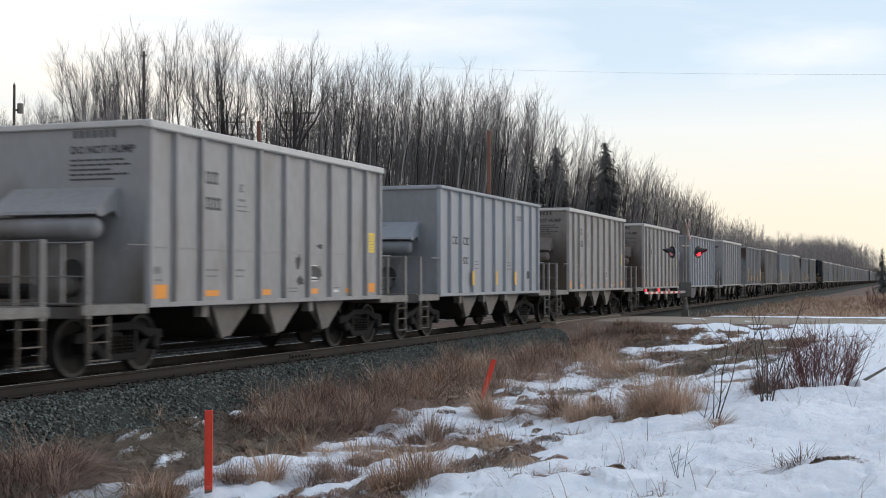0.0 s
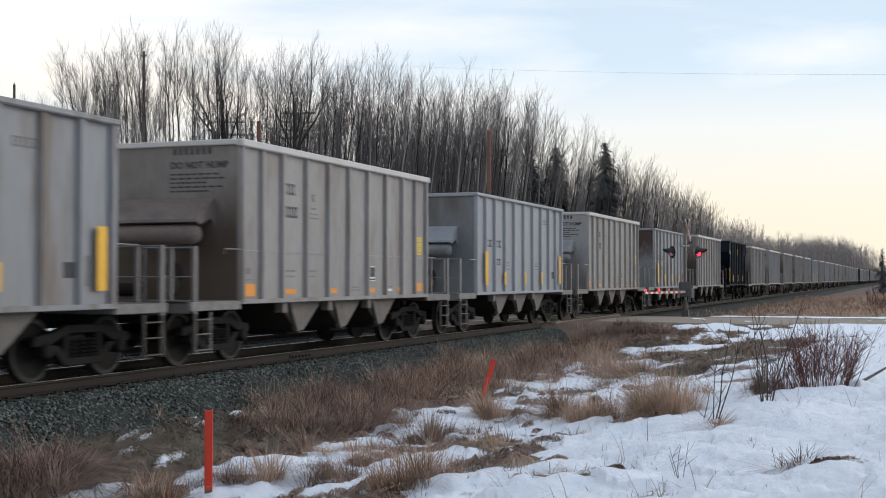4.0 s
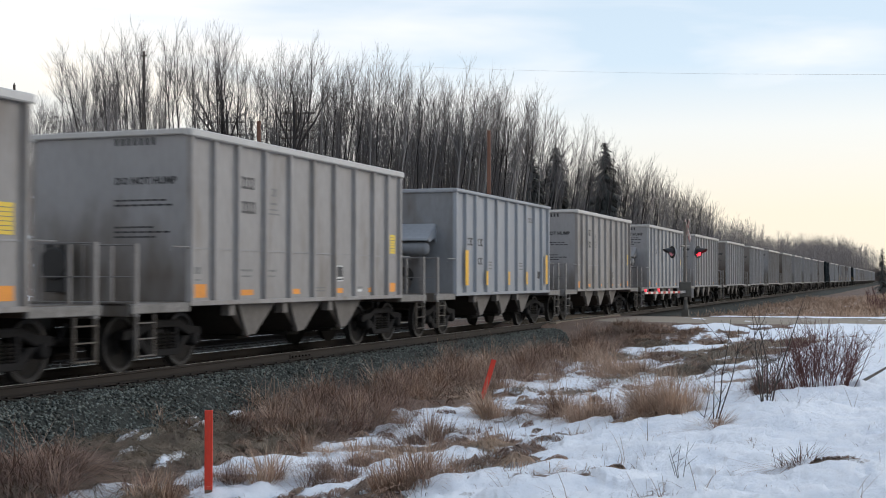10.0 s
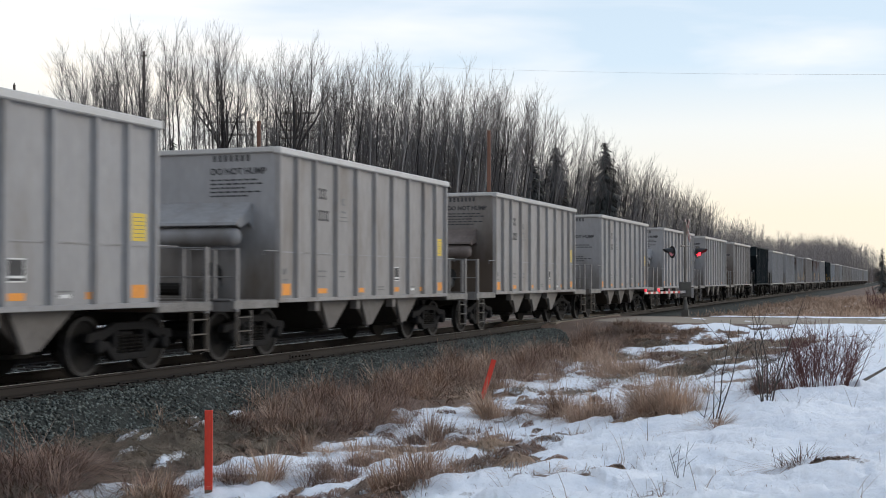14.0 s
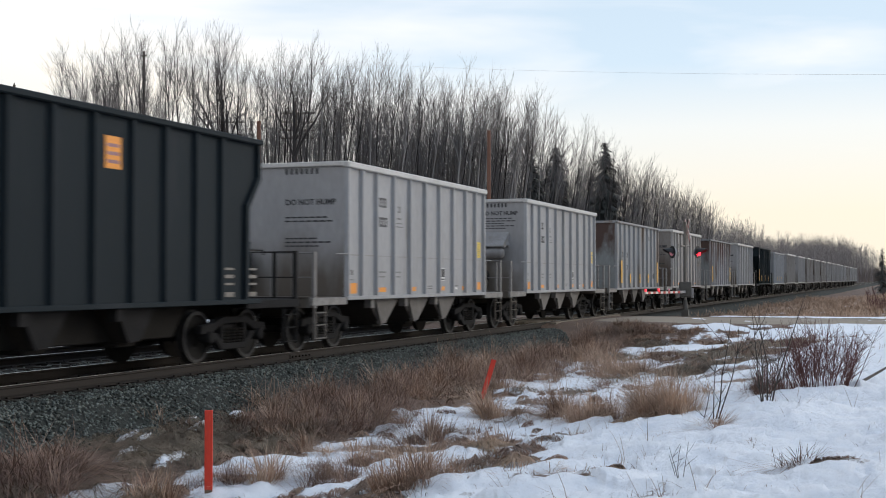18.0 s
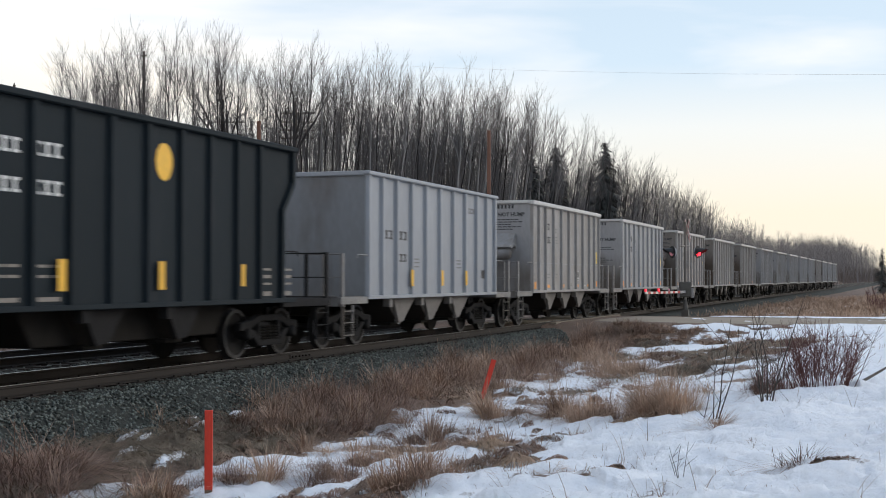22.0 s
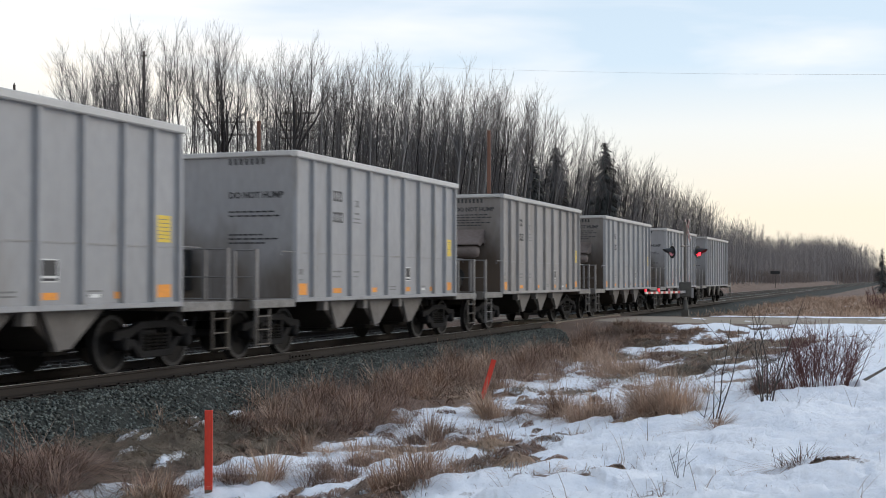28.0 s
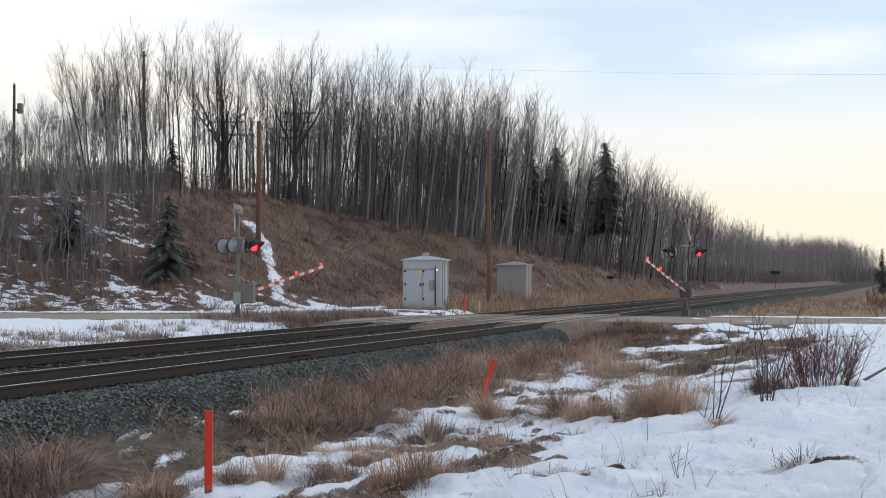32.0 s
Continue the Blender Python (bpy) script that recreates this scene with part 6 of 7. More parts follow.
def draped(name, spots, per, mat, label, seed, width=0.005):
    """Low mounds of matted grass combed down over a hummock; spots as for blades."""
    rng = np.random.default_rng(seed)
    spots = np.asarray(spots, float)
    s = np.repeat(spots, per, axis=0)
    n = len(s)
    fall = np.repeat(rng.uniform(0, 6.283, len(spots)), per)
    a, q = rng.uniform(0, 6.283, n), np.sqrt(rng.random(n)) * 0.85
    b = np.where(rng.random(n) < 0.5, fall + rng.normal(0, 0.55, n), a + rng.normal(0, 0.5, n))
    w = width * rng.uniform(0.6, 1.5, n)
    lift = rng.uniform(0.75, 1.2, n)
    rows = []
    ux, uy = np.cos(a) * q, np.sin(a) * q
    for u, taper in ((0.0, 1.0), (0.33, 1.0), (0.66, 0.8), (1.0, 0.25)):
        vx, vy = ux + np.cos(b) * u * 0.55, uy + np.sin(b) * u * 0.55
        rho = np.hypot(vx, vy)
        px, py = s[:, 0] + vx * s[:, 2], s[:, 1] + vy * s[:, 2]
        rag = 0.25 + 1.5 * value_noise(px, py, 0.13, 15, 2)
        pz = height(px, py) + s[:, 3] * np.sqrt(np.clip(1 - rho ** 2, 0, 1)) * lift * rag + 0.02 * (1 - u) + 0.015
        rows += [np.stack([px + np.sin(b) * w * taper, py - np.cos(b) * w * taper, pz], -1), np.stack([px - np.sin(b) * w * taper, py + np.cos(b) * w * taper, pz], -1)]
    v = np.stack(rows, 1).reshape(-1, 3)
    k = 8 * np.arange(n)[:, None]
    f = np.concatenate([k + np.array([[0, 1, 3, 2]]), k + np.array([[2, 3, 5, 4]]), k + np.array([[4, 5, 7, 6]])], 0)
    ob = new(name, toned(fast_mesh(name, v, f, mat), s, 8))
    return tagged(ob, label, "grass", kind="stuff")


def scatter(count, x0, x1, y0, y1, seed, keep, rad, tall, bias=1.0):
    rng = np.random.default_rng(seed)
    out = []
    while len(out) < count:
        n = count * 2
        x, y = x0 + (x1 - x0) * rng.random(n) ** bias, rng.uniform(y0, y1, n)
        ok = rng.random(n) < keep(x, y)
        for a, b in zip(x[ok], y[ok]):
            out.append((a, b, rad * rng.uniform(0.6, 1.3), tall * rng.uniform(0.6, 1.3)))
    return out[:count]


def bare(x, y):
    """Where the ground shows through the snow, off the road and the ballast."""
    a, c = road_side(x, y)
    return np.clip(1.25 - 1.9 * snow_cover(x, y), 0.0, 1) * (np.abs(c) > ROAD_HALF + 0.3)


def ditch_edge(x):
    return np.minimum(-4.2, -11.75 + 0.58 * x)


ditch = scatter(430, 15.2, 44, -8.0, -2.45, 31, lambda x, y: bare(x, y) * step(-0.4, 0.4, y - ditch_edge(x)) * (0.2 + 0.8 * step(-2.5, -3.2, y)) * (0.04 + 0.96 * step(0.44, 0.57, value_noise(x, y, 1.3, 91, 2))) * (0.04 + step(-0.17, -0.13, cam_side(x, y)[1])), 0.22, 0.36, 1.2)
blades("ditch_grass", ditch, 85, "grass_red", "russet dead grass filling the trackside ditch", 41, 0.0042, 0.35, 0.8, ((0.0, 1.0), (0.6, 0.85), (1.0, 0.2)))
olive = scatter(300, 9.5, 18.0, -6.0, -2.3, 38, lambda x, y: step(-0.3, 0.2, y - ditch_edge(x)) * (0.04 + bare(x, y)), 0.30, 0.05)
draped("matted_grass", olive, 120, "grass_olive", "flattened olive-brown grass at the foot of the ballast", 51, 0.0028)
flat_far = scatter(200, 24, 41.5, -11.0, -4.2, 57, lambda x, y: 0.02 + bare(x, y), 0.55, 0.06)
draped("flattened_grass", flat_far, 90, "grass_olive", "flattened olive-brown grass melting out beside the road", 58, 0.008)
thaw = scatter(620, 23, 44, -11.0, -3.8, 60, lambda x, y: np.clip(bare(x, y) - 0.1, 0, 1), 0.16, 0.20)
blades("thawed_grass", thaw, 60, "grass_tuft", "short dead grass where the snow has thawed beside the road", 61, 0.0060, 0.3, 0.8, ((0.0, 1.0), (0.6, 0.85), (1.0, 0.2)))
shoulder = scatter(150, 16.5, 42, -3.9, -2.3, 40, lambda x, y: (0.2 + 0.8 * step(0.42, 0.58, value_noise(x, y, 1.8, 93, 2))) * (np.abs(road_side(x, y)[1]) > ROAD_HALF + 0.3) * step(-0.18, -0.14, cam_side(x, y)[1]), 0.26, 0.62)
blades("shoulder_grass", shoulder, 110, "grass_tuft", "tall russet grass along the ballast shoulder", 52, 0.0042, 0.28, 0.7)
tussock = scatter(170, 9.5, 42, -9.4, -3.6, 39, lambda x, y: (0.12 + bare(x, y)) * step(0.5, -0.4, y - ditch_edge(x)) * step(-9.6, -7.0, y - 0.02 * x), 0.13, 0.06, 1.3)
draped("snow_tussocks", tussock, 130, "grass_red", "russet grass tussocks breaking through the snow", 50, 0.0040)
low = scatter(2300, 8.5, 34, -12.0, -6.0, 33, lambda x, y: bare(x, y) + 0.12, 0.07, 0.13, 1.2)
blades("low_stubble", low, 7, "grass_red", "short dead stubble poking through the snow", 43, 0.0026, 0.6)
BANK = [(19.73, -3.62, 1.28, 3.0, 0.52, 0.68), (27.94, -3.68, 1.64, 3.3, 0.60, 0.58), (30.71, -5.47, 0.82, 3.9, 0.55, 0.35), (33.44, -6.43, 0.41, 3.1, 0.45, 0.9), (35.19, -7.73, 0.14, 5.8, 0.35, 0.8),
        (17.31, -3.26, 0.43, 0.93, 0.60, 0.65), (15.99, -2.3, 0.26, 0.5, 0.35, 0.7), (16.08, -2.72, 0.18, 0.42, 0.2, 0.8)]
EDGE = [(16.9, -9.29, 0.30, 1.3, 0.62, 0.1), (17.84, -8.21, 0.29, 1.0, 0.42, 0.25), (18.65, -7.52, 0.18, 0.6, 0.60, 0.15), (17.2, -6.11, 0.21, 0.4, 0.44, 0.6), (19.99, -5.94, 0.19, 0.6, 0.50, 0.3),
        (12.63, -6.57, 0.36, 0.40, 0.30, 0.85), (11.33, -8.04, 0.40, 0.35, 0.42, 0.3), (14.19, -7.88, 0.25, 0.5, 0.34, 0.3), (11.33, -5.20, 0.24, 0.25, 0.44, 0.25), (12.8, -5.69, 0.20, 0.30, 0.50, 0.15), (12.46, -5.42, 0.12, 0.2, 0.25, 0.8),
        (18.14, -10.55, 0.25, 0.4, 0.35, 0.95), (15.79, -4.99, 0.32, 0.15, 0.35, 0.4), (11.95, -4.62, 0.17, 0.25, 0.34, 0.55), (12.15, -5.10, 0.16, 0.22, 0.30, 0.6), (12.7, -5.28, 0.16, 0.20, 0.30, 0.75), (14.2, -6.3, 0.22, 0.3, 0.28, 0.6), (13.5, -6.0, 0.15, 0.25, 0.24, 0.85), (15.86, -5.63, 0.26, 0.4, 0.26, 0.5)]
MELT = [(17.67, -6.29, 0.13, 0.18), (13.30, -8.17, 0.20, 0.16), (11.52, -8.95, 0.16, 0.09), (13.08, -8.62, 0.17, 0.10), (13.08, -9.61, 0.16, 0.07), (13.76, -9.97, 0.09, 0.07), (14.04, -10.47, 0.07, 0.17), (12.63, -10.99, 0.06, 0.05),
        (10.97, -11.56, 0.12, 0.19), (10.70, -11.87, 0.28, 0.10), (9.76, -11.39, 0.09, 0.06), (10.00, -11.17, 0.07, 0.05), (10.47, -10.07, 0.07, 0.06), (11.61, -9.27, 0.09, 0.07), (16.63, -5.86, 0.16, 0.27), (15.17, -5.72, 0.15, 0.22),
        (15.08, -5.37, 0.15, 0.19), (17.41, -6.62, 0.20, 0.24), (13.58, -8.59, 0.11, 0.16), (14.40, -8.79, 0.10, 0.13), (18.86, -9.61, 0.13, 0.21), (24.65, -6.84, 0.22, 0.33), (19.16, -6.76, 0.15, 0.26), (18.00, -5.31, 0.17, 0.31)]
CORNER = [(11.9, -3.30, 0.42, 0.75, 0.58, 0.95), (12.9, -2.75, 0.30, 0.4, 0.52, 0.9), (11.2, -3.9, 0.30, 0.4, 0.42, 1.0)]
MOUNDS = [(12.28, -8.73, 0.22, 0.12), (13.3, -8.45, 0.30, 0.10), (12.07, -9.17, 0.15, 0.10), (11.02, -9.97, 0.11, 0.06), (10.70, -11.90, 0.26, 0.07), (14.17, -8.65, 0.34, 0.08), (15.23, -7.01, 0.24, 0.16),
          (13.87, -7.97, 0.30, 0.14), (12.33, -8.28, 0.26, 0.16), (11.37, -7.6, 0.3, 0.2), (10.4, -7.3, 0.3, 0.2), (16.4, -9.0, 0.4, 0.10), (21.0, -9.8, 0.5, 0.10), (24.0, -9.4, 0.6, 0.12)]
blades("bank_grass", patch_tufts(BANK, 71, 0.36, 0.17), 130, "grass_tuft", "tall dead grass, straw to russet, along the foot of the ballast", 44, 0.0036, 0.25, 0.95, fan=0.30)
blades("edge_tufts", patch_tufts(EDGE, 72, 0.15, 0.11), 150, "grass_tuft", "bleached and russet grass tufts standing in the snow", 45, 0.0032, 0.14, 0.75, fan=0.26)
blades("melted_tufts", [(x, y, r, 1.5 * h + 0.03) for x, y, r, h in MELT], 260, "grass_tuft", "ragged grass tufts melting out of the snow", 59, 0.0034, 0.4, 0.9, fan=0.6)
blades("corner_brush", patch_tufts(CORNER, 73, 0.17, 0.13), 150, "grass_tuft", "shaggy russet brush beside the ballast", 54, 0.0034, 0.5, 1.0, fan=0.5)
sprigs = scatter(260, 9.0, 34, -12.3, -6.0, 55, lambda x, y: 0.5 + 0.5 * step(0.4, 0.6, value_noise(x, y, 1.5, 94, 2)), 0.05, 0.30, 1.3)
blades("dead_stems", sprigs, 4, "grass_red", "thin dead stems standing in the snow", 56, 0.0026, 0.25, 0.4)
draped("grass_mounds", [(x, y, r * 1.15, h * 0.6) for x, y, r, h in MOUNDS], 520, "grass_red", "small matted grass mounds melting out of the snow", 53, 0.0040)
verge = scatter(1500, 57, 150, -11, -2.0, 34, lambda x, y: 0.2 + bare(x, y), 0.4, 0.5, 1.5)
blades("verge_grass", verge, 22, "grass_dry", "dry straw grass on the verge beyond the road", 46, 0.013, 0.2, 0.5, fan=0.2)
straw_far = scatter(1500, 56.5, 120, 6.6, 12.5, 35, lambda x, y: bare(x, y) * (y < toe(x) + 1.5) * (0.15 + 0.85 * step(58.5, 61, x)), 0.35, 0.92, 1.7)
blades("bungalow_grass", straw_far, 24, "grass_dry", "tall straw grass around the signal huts", 47, 0.012, 0.14, 0.4, fan=0.15)
near_left = scatter(1500, 22, 48, 6.6, 13, 36, lambda x, y: 0.3 * bare(x, y) + (0.12 + 0.88 * step(0.40, 0.6, value_noise(x, y, 2.0, 96, 2))) * step(12.5, 8.5, y), 0.22, 0.42)
blades("far_ditch_grass", near_left, 34, "grass_pale", "thin pale dead grass beside the second track", 48, 0.008, 0.2, 0.5, ((0.0, 1.0), (0.6, 0.85), (1.0, 0.2)), fan=0.25)
hill = scatter(5800, 44, 175, 11, 48, 37, lambda x, y: (1 - 0.45 * step(30.4, 32.6, np.degrees(np.arctan2(y - EYE[1], x - EYE[0])))) * (y > toe(x) - 0.5) * (y < wood_edge(x) + 6) * np.clip(1.2 - 1.3 * snow_cover(x, y), 0.16, 1), 0.5, 0.55, 1.5)
blades("hillside_grass", hill, 22, "grass_hill", "rust-brown dead grass and brush on the cutting slope", 49, 0.013, 0.5, 0.5, ((0.0, 1.0), (0.55, 0.85), (1.0, 0.25)))


def shrub(name, x, y, stems, tall, spread, mat, label, seed, fork=3, thick=0.006):
    rng = np.random.default_rng(seed)
    ob = empty(name, pose(x, y, float(height(x, y)) - 0.03), label, "shrub", "")
    for k in range(stems):
        a, r = rng.uniform(0, 6.283), math.sqrt(rng.random()) * spread
        base = (math.cos(a) * r * 0.6, math.sin(a) * r * 0.6, 0)
        d = np.array([math.cos(a) * 0.45 * r / max(spread, 0.01), math.sin(a) * 0.45 * r / max(spread, 0.01), 1.0])
        s = Shape()
        h = tall * rng.uniform(0.6, 1.1)
        bp, br = limb(rng, base, d / np.linalg.norm(d), h, thick * rng.uniform(0.7, 1.3), 0.06, 4)
        s.tube(bp, [q + 0.0012 for q in br], 4, cap=False)
        for t in range(fork):
            j = int(rng.integers(1, 4))
            aa = rng.uniform(0, 6.283)
            dd = np.array([math.cos(aa) * 0.7, math.sin(aa) * 0.7, rng.uniform(0.3, 1.1)])
            tp, tr = limb(rng, bp[j], dd / np.linalg.norm(dd), h * rng.uniform(0.2, 0.45), thick * 0.45, 0.05, 2)
            s.tube(tp, [q + 0.0010 for q in tr], 3, cap=False)
        o = new("stem", fast_mesh("stem", s.v, s.f, mat))
        o.parent = ob
    return ob


shrub("willow_shrub", 18.4, -11.30, 95, 0.95, 0.66, "willow", "leafless red-stemmed willow shrub in the snow", 61, 9, 0.0040)
shrub("willow_shrub", 18.2, -10.75, 34, 0.6, 0.5, "willow", "low leafless willow shrub in the snow", 62, 3, 0.005)
shrub("young_tree", 15.67, -10.81, 4, 1.75, 0.10, "sapling", "bare dark sapling standing in the snow", 63, 6, 0.0095)
shrub("young_tree", 14.46, -10.33, 3, 1.35, 0.14, "sapling", "bare dark sapling standing in the snow", 64, 5, 0.0065)
shrub("young_tree", 16.9, -10.7, 3, 0.9, 0.3, "sapling", "bare dark sapling standing in the snow", 65, 12, 0.005)
shrub("young_tree", 14.7, -10.15, 2, 0.7, 0.15, "sapling", "bare dark sapling standing in the snow", 66, 4, 0.005)
shrub("young_tree", 10.25, -10.70, 4, 0.42, 0.08, "sapling", "thin forked twig rising from the snow", 67, 2, 0.0022)
shrub("young_tree", 10.9, -11.45, 5, 0.24, 0.15, "sapling", "thin twigs rising from the snow", 68, 3, 0.0018)
fallen = part("fallen_branch", Shape().tube([(18.6, -11.75, 0.02), (19.4, -11.95, 0.10), (20.3, -12.25, 0.24)], [0.022, 0.018, 0.012], 6), "sapling")
tagged(fallen, "grey fallen branch lying on the snow", "branch")


# ---- marker stakes ----
def stake(x, y, tall, lean, turn, wide, label):
    ob = empty("marker_stake", pose(x, y, float(height(x, y)) - 0.05, 0, lean, turn), label, "stake", "red marker stakes")
    part("post", Shape().box(-0.012, 0.012, -wide / 2, wide / 2, 0, tall * 0.16), "stake_wood", ob, "bare weathered wood below the paint", bevel=0.003)
    part("painted_top", Shape().box(-0.014, 0.014, -wide / 2 - 0.002, wide / 2 + 0.002, tall * 0.16, tall), "stake", ob, "bright red painted top", bevel=0.004)
    return ob


stake(11.75, -5.56, 0.98, 0, 22, 0.078, "upright red-painted marker stake in dead grass")
stake(22.6, -4.95, 0.90, 0, 20, 0.085, "leaning red-painted marker stake in dead grass").matrix_basis = pose(22.6, -4.95, float(height(22.6, -4.95)) - 0.05, 17, 0, 20)
stake(60.5, -5.0, 0.55, 0, 20, 0.09, "small red marker stake beyond the road")


stake(59.2, 7.9, 0.95, 0, 20, 0.10, "weathered red marker stake beside the signal hut")
sign = empty("marker_post", pose(60.3, 7.5, float(height(60.3, 7.5))), "thin white marker post in the straw grass", "marker post")
part("post", Shape().box(-0.03, 0.03, -0.03, 0.03, -0.1, 0.8), "pale", sign, bevel=0.006)


# ---- poles and wires ----
def pole(x, y, z, top, r, mat, label, lean=0.0):
    ob = empty("utility_pole", pose(x, y, z - 0.3, lean, 0, 0), label, "utility pole", "utility poles")
    part("shaft", Shape().tube([(0, 0, 0), (0, 0, (top - z) * 0.5), (0, 0, top - z + 0.3)], [r, r * 0.88, r * 0.72], 12), mat, ob)
    return ob


pole(66.7, 9.05, 0.3, 9.6, 0.135, "pole", "tall reddish-brown wooden pole beside the huts")
pole(66.0, 22.8, 0.6, 10.6, 0.16, "pole", "brown wooden pole standing on the slope")
p3 = pole(84.2, 42.4, 7.2, 18.9, 0.135, "pole_grey", "weathered wooden pole among the bare trees")
p4 = pole(103.0, 69.3, 8.5, 20.4, 0.17, "pole_grey", "weathered utility pole with a transformer can")
part("transformer", Shape().lathe([(0, 0.2), (0.05, 0.30), (0.95, 0.30), (1.0, 0.2)], "z", (0.35, -0.45, 9.4), 14), "alu", p4, "grey cylindrical transformer can")
part("bracket", Shape().box(0.0, 0.4, -0.5, 0.05, 9.7, 9.8), "steel_dark", p4)
part("insulator", Shape().lathe([(0, 0.05), (0.1, 0.09), (0.2, 0.05), (0.3, 0.03)], "z", (0, 0, 12.1), 8), "alu", p4)
part("crossarm", Shape().box(-0.06, 0.06, -0.28, 0.28, 11.6, 11.72), "pole_grey", p3, bevel=0.01)
# old telegraph poles with many crossarms among the trees
for x, y, z, top, arms in ((85.6, 30.2, 6.9, 14.5, (0.75, 1.4, 2.0, 2.6)), (83.9, 35.0, 7.2, 13.6, (0.5, 1.45))):
    p = pole(x, y, z, top, 0.13, "pole_grey", "weathered telegraph pole with rows of crossarms")
    for down in arms:
        arm = part("crossarm", Shape().box(-1.25, 1.25, -0.04, 0.04, -0.045, 0.045), "pole_grey", p, bevel=0.01)
        arm.matrix_basis = pose(0, -0.16, top - z + 0.3 - down, 0, 0, 20 - 90)
        for q in (-1.1, -0.75, -0.4, 0.4, 0.75, 1.1):
            part("insulator", Shape().lathe([(0, 0.03), (0.05, 0.05), (0.13, 0.03)], "z", (q, 0, 0.06), 6), "alu", arm)
for k, (y0, z0) in enumerate(((25.0, 17.75),)):
    pts = [(90.0 + (64.0 - 90.0) * u, y0 + (-16.0 - y0) * u, z0 + (10.9 - z0) * u - 0.9 * 4 * u * (1 - u) * 0.25) for u in np.linspace(-0.1, 1.15, 24)]
    wire = part("overhead_wire", Shape().tube(pts, 0.0045, 4), "wire")
    tagged(wire, "thin overhead wire sagging across the sky", "wire")


# ---- signal huts ----
def hut(x, y, z, dx, dy, tall, mat, label, doors):
    """x, y: its corner nearest the road and the track; it runs dx along the track and dy away from it."""
    ob = empty("signal_hut", pose(x, y, z), label, "signal hut", "signal huts")
    part("footing", Shape().box(-0.08, dx + 0.08, -0.08, dy + 0.08, -0.6, 0.06), "concrete", ob, bevel=0.02)
    part("wall_body", Shape().box(0, dx, 0, dy, 0.06, tall), mat, ob, "painted sheet metal walls", bevel=0.012)
    e = 0.09
    roof = Shape()
    roof.add([(-e, -e, tall), (dx + e, -e, tall), (dx + e, dy + e, tall), (-e, dy + e, tall), (-e, -e, tall + 0.05), (dx + e, -e, tall + 0.05), (dx + e, dy + e, tall + 0.05), (-e, dy + e, tall + 0.05),
              (dx * 0.4, dy * 0.5, tall + 0.26), (dx * 0.6, dy * 0.5, tall + 0.26)],
             [(0, 3, 2, 1), (0, 1, 5, 4), (1, 2, 6, 5), (2, 3, 7, 6), (3, 0, 4, 7), (4, 5, 9, 8), (5, 6, 9), (6, 7, 8, 9), (7, 4, 8)])
    part("roof", roof, mat, ob, "low hipped metal roof")
    if doors:
        part("roof_vent", Shape().lathe([(0, 0.11), (0.09, 0.11), (0.11, 0.15), (0.19, 0.15), (0.23, 0.07)], "z", (dx * 0.5, dy * 0.5, tall + 0.16), 12), "hut", ob, "round roof vent")
        part("drip_rail", Shape().box(-0.035, 0.0, 0.0, dy, tall - 0.44, tall - 0.40), "hut_old", ob)
        for y0, y1 in ((0.98, 1.88), (0.34, 0.92)):
            d = part("door", Shape().box(-0.03, 0.0, y0, y1, 0.14, tall - 0.48), mat, ob, "closed sheet metal door", bevel=0.008)
            part("door_handle", Shape().box(-0.07, -0.03, y0 + 0.06, y0 + 0.10, 1.05, 1.22), "steel_dark", d)
            for hz in (0.4, 1.1, 1.75):
                part("hinge", Shape().box(-0.045, -0.03, y1 - 0.05, y1 + 0.03, hz, hz + 0.10), "steel_dark", d)
        part("notice", Shape().box(-0.036, -0.03, 0.86, 1.30, tall - 0.60, tall - 0.50), "placard", ob, "narrow yellow notice over the doors")
        part("junction_box", Shape().box(-0.14, 0.0, 0.36, 0.60, 0.85, 1.35), "hut_old", ob, bevel=0.01)
        part("lamp", Shape().lathe([(0, 0.028), (-0.04, 0.028), (-0.06, 0.014)], "x", (0, 0.22, tall - 0.46), 10), "bulb", ob, "small white lamp over the door")
        part("conduit", Shape().tube([(-0.03, 0.30, 0.1), (-0.03, 0.30, tall - 0.3)], 0.02, 6), "steel_dark", ob)
    for k in range(4):
        xx = 0.12 + k * (dx - 0.24) / 3
        part("wall_rib", Shape().box(xx - 0.02, xx + 0.02, -0.02, 0.0, 0.1, tall - 0.05), "steel_dark" if k < 2 and doors else mat, ob)
    part("corner_trim", Shape().box(-0.012, 0.06, -0.014, 0.05, 0.06, tall), mat, ob)
    return ob


M["bulb"] = material("lit_white_bulb", (1.0, 0.95, 0.85), (1, 0.95, 0.85), 0.3, glow=2.5, bump=0)
hut(58.5, 8.85, 0.05, 1.05, 2.0, 2.32, "hut", "pale silver sheet-metal signal hut with double doors", True)
h2 = hut(70.5, 8.05, 0.25, 1.25, 1.75, 1.98, "hut_old", "weathered grey sheet-metal signal hut in tall grass", False)
part("whip_aerial", Shape().tube([(1.0, 0.1, 1.8), (1.0, 0.1, 3.3)], 0.012, 5), "alu", h2)


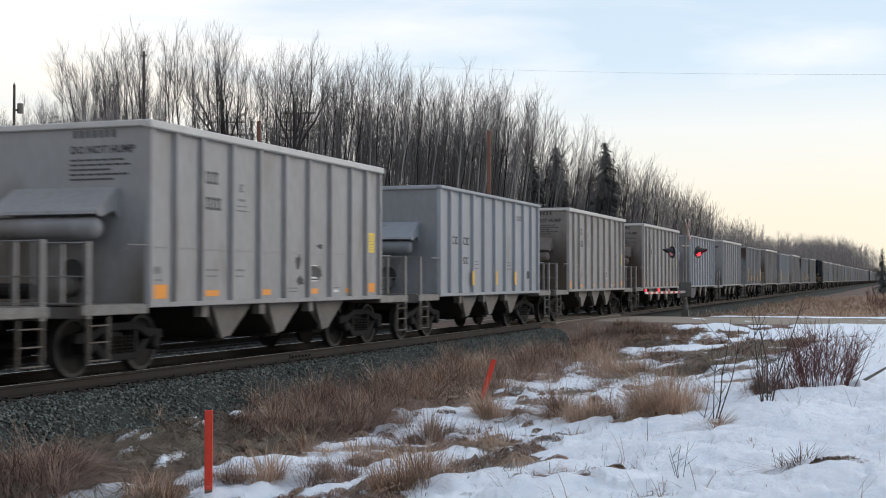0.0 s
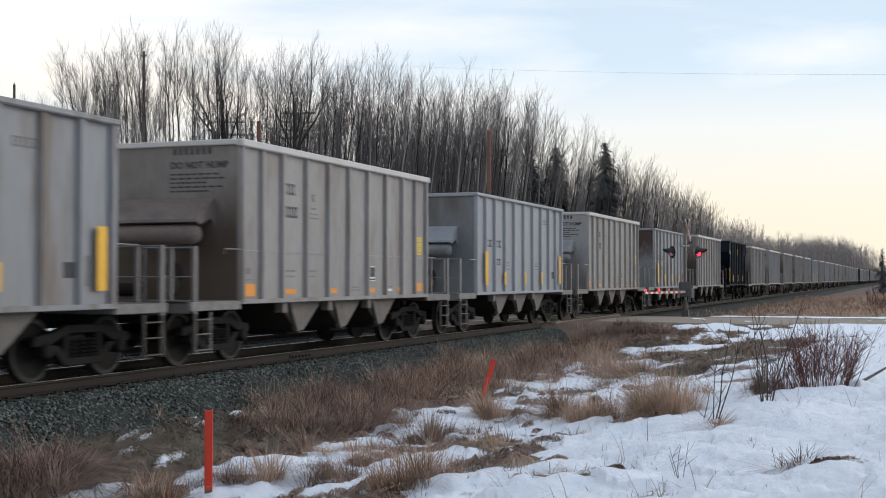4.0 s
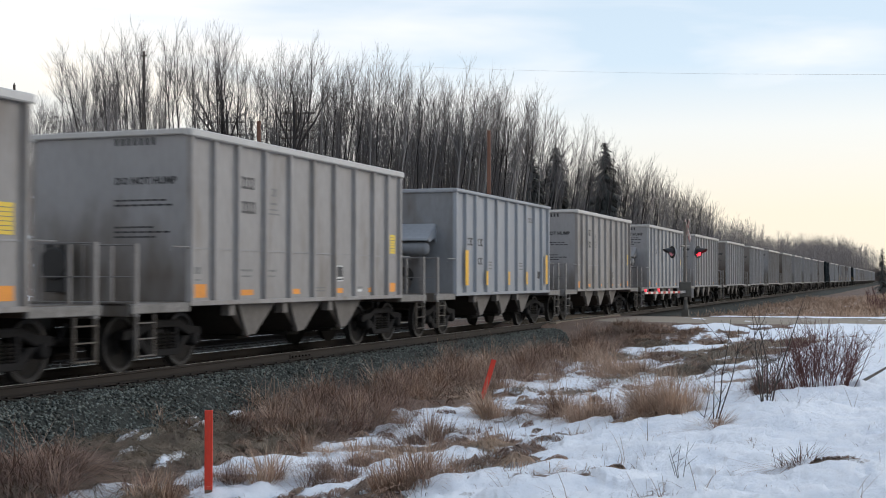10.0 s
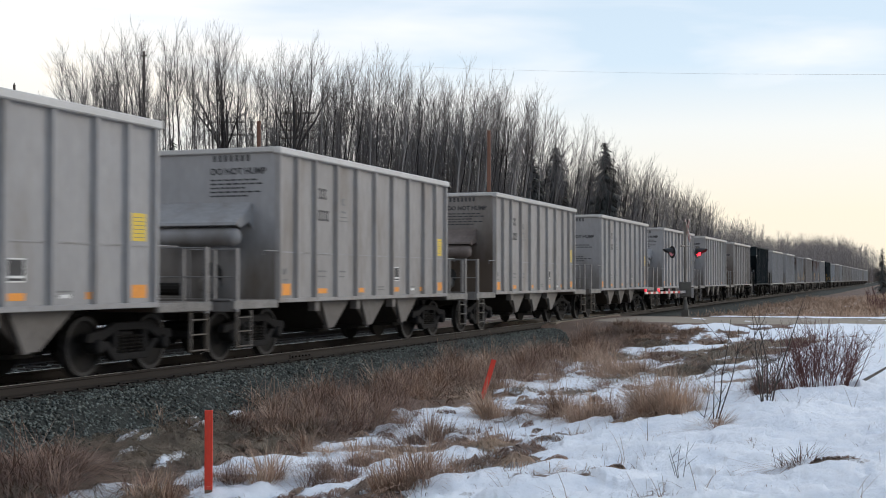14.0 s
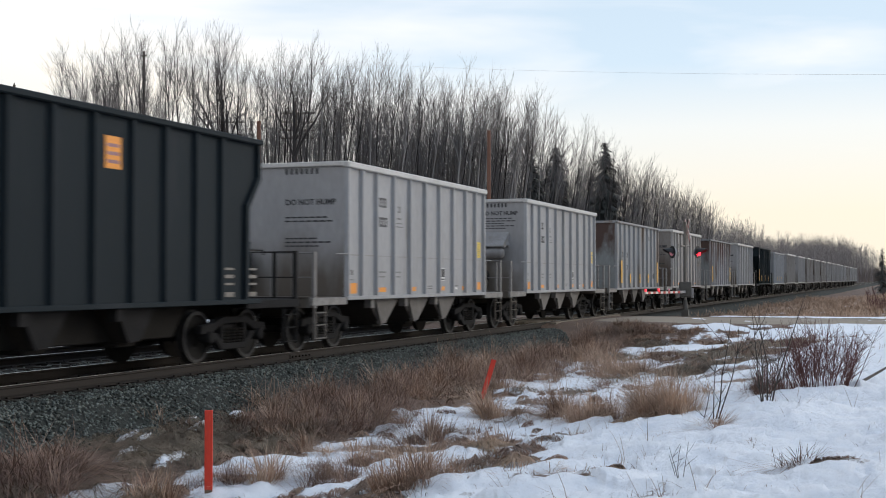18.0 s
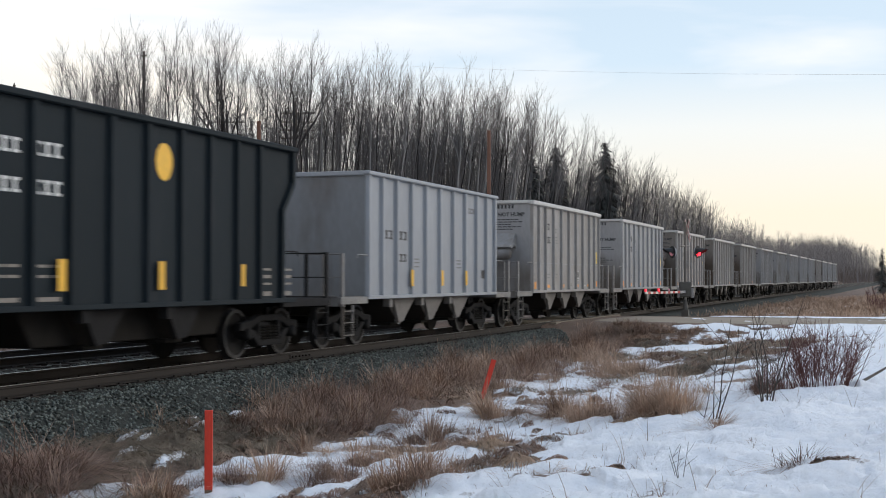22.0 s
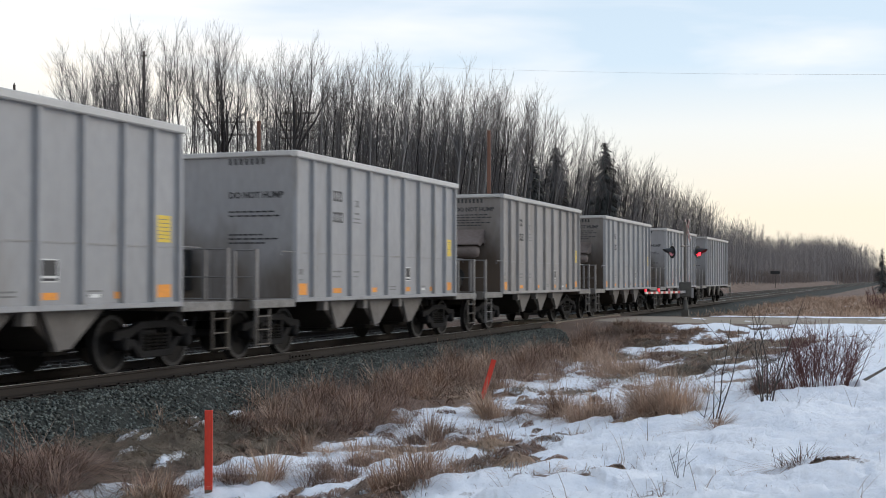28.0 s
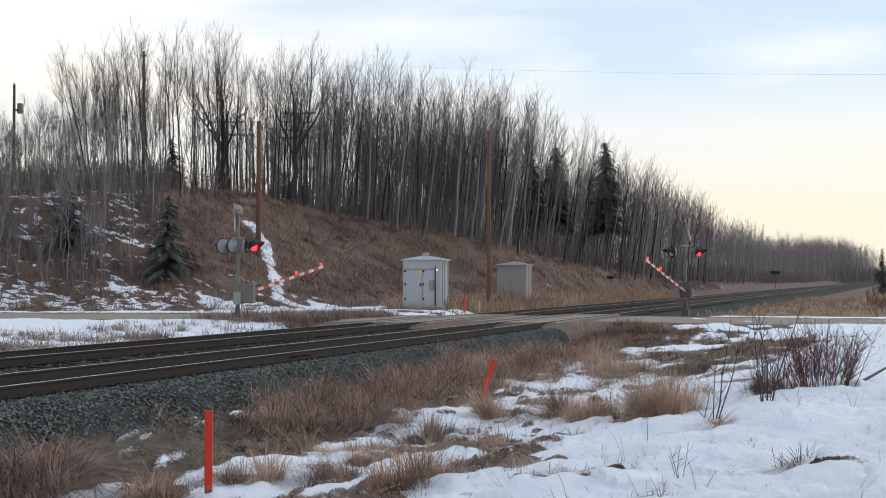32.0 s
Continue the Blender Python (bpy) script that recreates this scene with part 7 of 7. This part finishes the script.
# ---- crossing signals ----
def lamp_head(parent, at, face, lens):
    """A round flashing-light head; face: the way it looks, in degrees."""
    m = pose(*at, 0, 0, face)

    def put(name, shape, mat, label="", smooth=False):
        o = part(name, shape, mat, parent, label, smooth=smooth)
        o.matrix_basis = m
        return o
    put("background", Shape().lathe([(0.0, 0.27), (0.025, 0.27)], "x", (0, 0, 0), 24), "lamp_black", "round black backing disc")
    put("lamp_bowl", Shape().lathe([(-0.16, 0.05), (-0.13, 0.16), (-0.05, 0.23), (-0.005, 0.25)], "x", (0, 0, 0), 20), "lamp_back", "grey domed back of the lamp", True)
    put("lens", Shape().lathe([(0.026, 0.175), (0.07, 0.15), (0.10, 0.07)], "x", (0, 0, 0), 20), lens, "round red lens")
    v = Shape()
    ring = []
    for k in range(13):
        a = radians(-20 + 220 * k / 12)
        ring.append((math.cos(a), math.sin(a)))
    verts, n = [], len(ring)
    for x, r, drop in ((0.02, 0.19, 0.0), (0.36, 0.19, -0.05), (0.36, 0.182, -0.05), (0.02, 0.182, 0.0)):
        for k, (c, s) in enumerate(ring):
            xx = x if x < 0.1 else 0.10 + 0.36 * max(0.0, s) ** 0.6
            verts.append((xx, c * r, s * r + drop))
    faces = [(q * n + k, q * n + k + 1, (q + 1) % 4 * n + k + 1, (q + 1) % 4 * n + k) for q in range(4) for k in range(n - 1)]
    v.add(verts, faces)
    put("visor", v, "lamp_black", "black visor over the lens")


def crossing_signal(x, y, z, buck_turn, heads, arm_turn, arm_len, box_turn, label):
    ob = empty("crossing_signal", pose(x, y, z), label, "crossing signal", "crossing signals")
    part("mast", Shape().tube([(0, 0, 0.1), (0, 0, 3.72 if buck_turn > 100 else 3.95)], 0.065, 12), "alu", ob, "silver tubular mast", smooth=False)
    part("base", Shape().box(-0.15, 0.15, -0.15, 0.15, -0.5, 0.10).lathe([(0, 0.13), (0.25, 0.10), (0.45, 0.075)], "z", (0, 0, 0.10), 10), "gear", ob, "dark stained metal foot", bevel=0.01)
    part("finial", Shape().lathe([(0, 0.05), (0.06, 0.15), (0.22, 0.17), (0.34, 0.10), (0.38, 0.02)], "z", (0, 0, 3.66), 14), "lamp_back", ob, "bell housing on the mast", True) if buck_turn > 100 else None
    for k, tilt in enumerate((-45, 45)):
        blade = part("crossbuck_blade", Shape().box(-0.012, 0.012, -0.62, 0.62, -0.10, 0.10), "pale", ob, "white crossbuck blade with red edges", bevel=0.004)
        blade.matrix_basis = pose(0, 0, 3.55, 0, 0, buck_turn) @ pose(0.09 + 0.03 * k, 0, 0, tilt, 0, 0)
        for e in (-0.075, 0.075):
            edge = part("red_edge", Shape().box(-0.016, 0.016, -0.615, 0.615, e - 0.017, e + 0.017), "red", blade)
    arm_z = 2.62
    part("lamp_bracket", Shape().tube([(-0.34 * math.sin(radians(heads[0][1])), 0.34 * math.cos(radians(heads[0][1])), arm_z + 0.26), (0.34 * math.sin(radians(heads[0][1])), -0.34 * math.cos(radians(heads[0][1])), arm_z + 0.26)], 0.035, 8), "alu", ob)
    for (hx, hy), face, lens in heads:
        lamp_head(ob, (hx, hy, arm_z), face, lens)
    g = part("gate_mechanism", Shape().box(-0.34, 0.34, -0.26, 0.26, 0.66, 1.32), "gear" if buck_turn < 0 else "alu", ob, "grey gate motor box", bevel=0.03)
    g.matrix_basis = pose(0, 0, 0, 0, 0, box_turn) @ pose(0.24, 0, 0)
    for s in (-0.30, 0.30):
        part("counterweight", Shape().box(-0.34, -0.06, s - 0.05, s + 0.05, 0.62, 1.05), "hut_old", g, bevel=0.02)
    part("sign_plate", Shape().box(0.0, 0.01, -0.08, 0.08, 1.9, 2.25), "lamp_back", ob)
    arm = empty("gate_arm", None)
    arm.parent = ob
    arm.name = "gate_arm"
    arm_home = pose(0, 0, 0.88, 0, 0, arm_turn)
    arm.matrix_basis = arm_home
    part("arm_root", Shape().box(-0.15, 0.75, -0.05, 0.05, -0.06, 0.06), "hut_old", arm, bevel=0.01)
    cells = 14
    for k in range(cells):
        a, b = 0.75 + (arm_len - 0.75) * k / cells, 0.75 + (arm_len - 0.75) * (k + 1) / cells
        part("stripe", Shape().box(a, b, -0.022, 0.022, -0.048, 0.048), "red" if k % 2 == 0 else "pale", arm)
    for k, u in enumerate((0.32, 0.62, 0.99)):
        xx = 0.75 + (arm_len - 0.80) * u
        part("arm_lamp", Shape().lathe([(0, 0.035), (0.05, 0.04), (0.09, 0.035), (0.10, 0.015)], "z", (xx, 0, 0.06), 10), "lamp_red" if k else "lamp_dim", arm, "small red lamp on the arm")
    return ob, arm, arm_turn


RIGHT = crossing_signal(56.3, -3.29, 0.02, -65, [((0.19, -0.52), -112, "lamp_red"), ((-0.19, 0.52), 128, "lamp_dim")], 169.5, 4.75, 10,
                        "silver crossing signal with crossbuck, red flashing lamps and striped gate")
LEFT = crossing_signal(39.0, 9.2, -0.02, 118, [((0.16, -0.50), -100, "lamp_red"), ((-0.16, 0.48), 62, "lamp_dim"), ((-0.05, 0.13), 62, "lamp_dim"), ((0.10, -0.28), -75, "lamp_dim")], -16.0, 4.55, -70,
                       "silver crossing signal with bell, round lamps and striped gate")
# small far sign boards beside the line
for x, y, z, label in ((211.9, 7.5, 1.6, "dark far trackside sign board on a post"), (112.3, 12.4, 1.25, "small dark board on the slope")):
    b = empty("trackside_board", pose(x, y, z), label, "sign board")
    part("post", Shape().box(-0.04, 0.04, -0.04, 0.04, -1.6, 1.1) if x > 130 else Shape().box(-0.03, 0.03, -0.03, 0.03, -0.5, 0.6), "pole_grey", b)
    part("board", Shape().box(-0.06, -0.04, -0.75, 0.75, 0.65, 1.15) if x > 130 else Shape().box(-0.06, -0.04, -0.3, 0.3, 0.2, 0.5), "lamp_black", b, bevel=0.01)


def motions():
    """The whole train rolls past, slowly gathering speed."""
    for car, x0, turned, n in CARS:
        rows = []
        for t in (0.0, 4.0, 8.0, 12.0, 16.0, 20.0, 24.0, 28.0, 32.0):
            rows.append((t, pose(x0 - 21.8917 * t - 0.013522 * t * t, 0, 0, 0, 0, 180 if turned else 0)))
        walk(car, rows)
    # the gates begin to rise once the train has cleared the road
    for (signal, arm, turn), lift in ((RIGHT, ((31.35, 0.0), (31.5, 3.0), (31.7, 7.6), (31.9, 12.8), (32.0, 16.0))), (LEFT, ((31.25, 1.0), (31.4, 2.2), (31.6, 4.8), (31.8, 8.8), (32.0, 13.5)))):
        first = lift[0][1]
        rows = [(0.0, first), (15.0, first), (31.0, first)] + list(lift)
        walk(arm, [(t, pose(0, 0, 0.88, 0, -up, turn)) for t, up in rows])


motions()
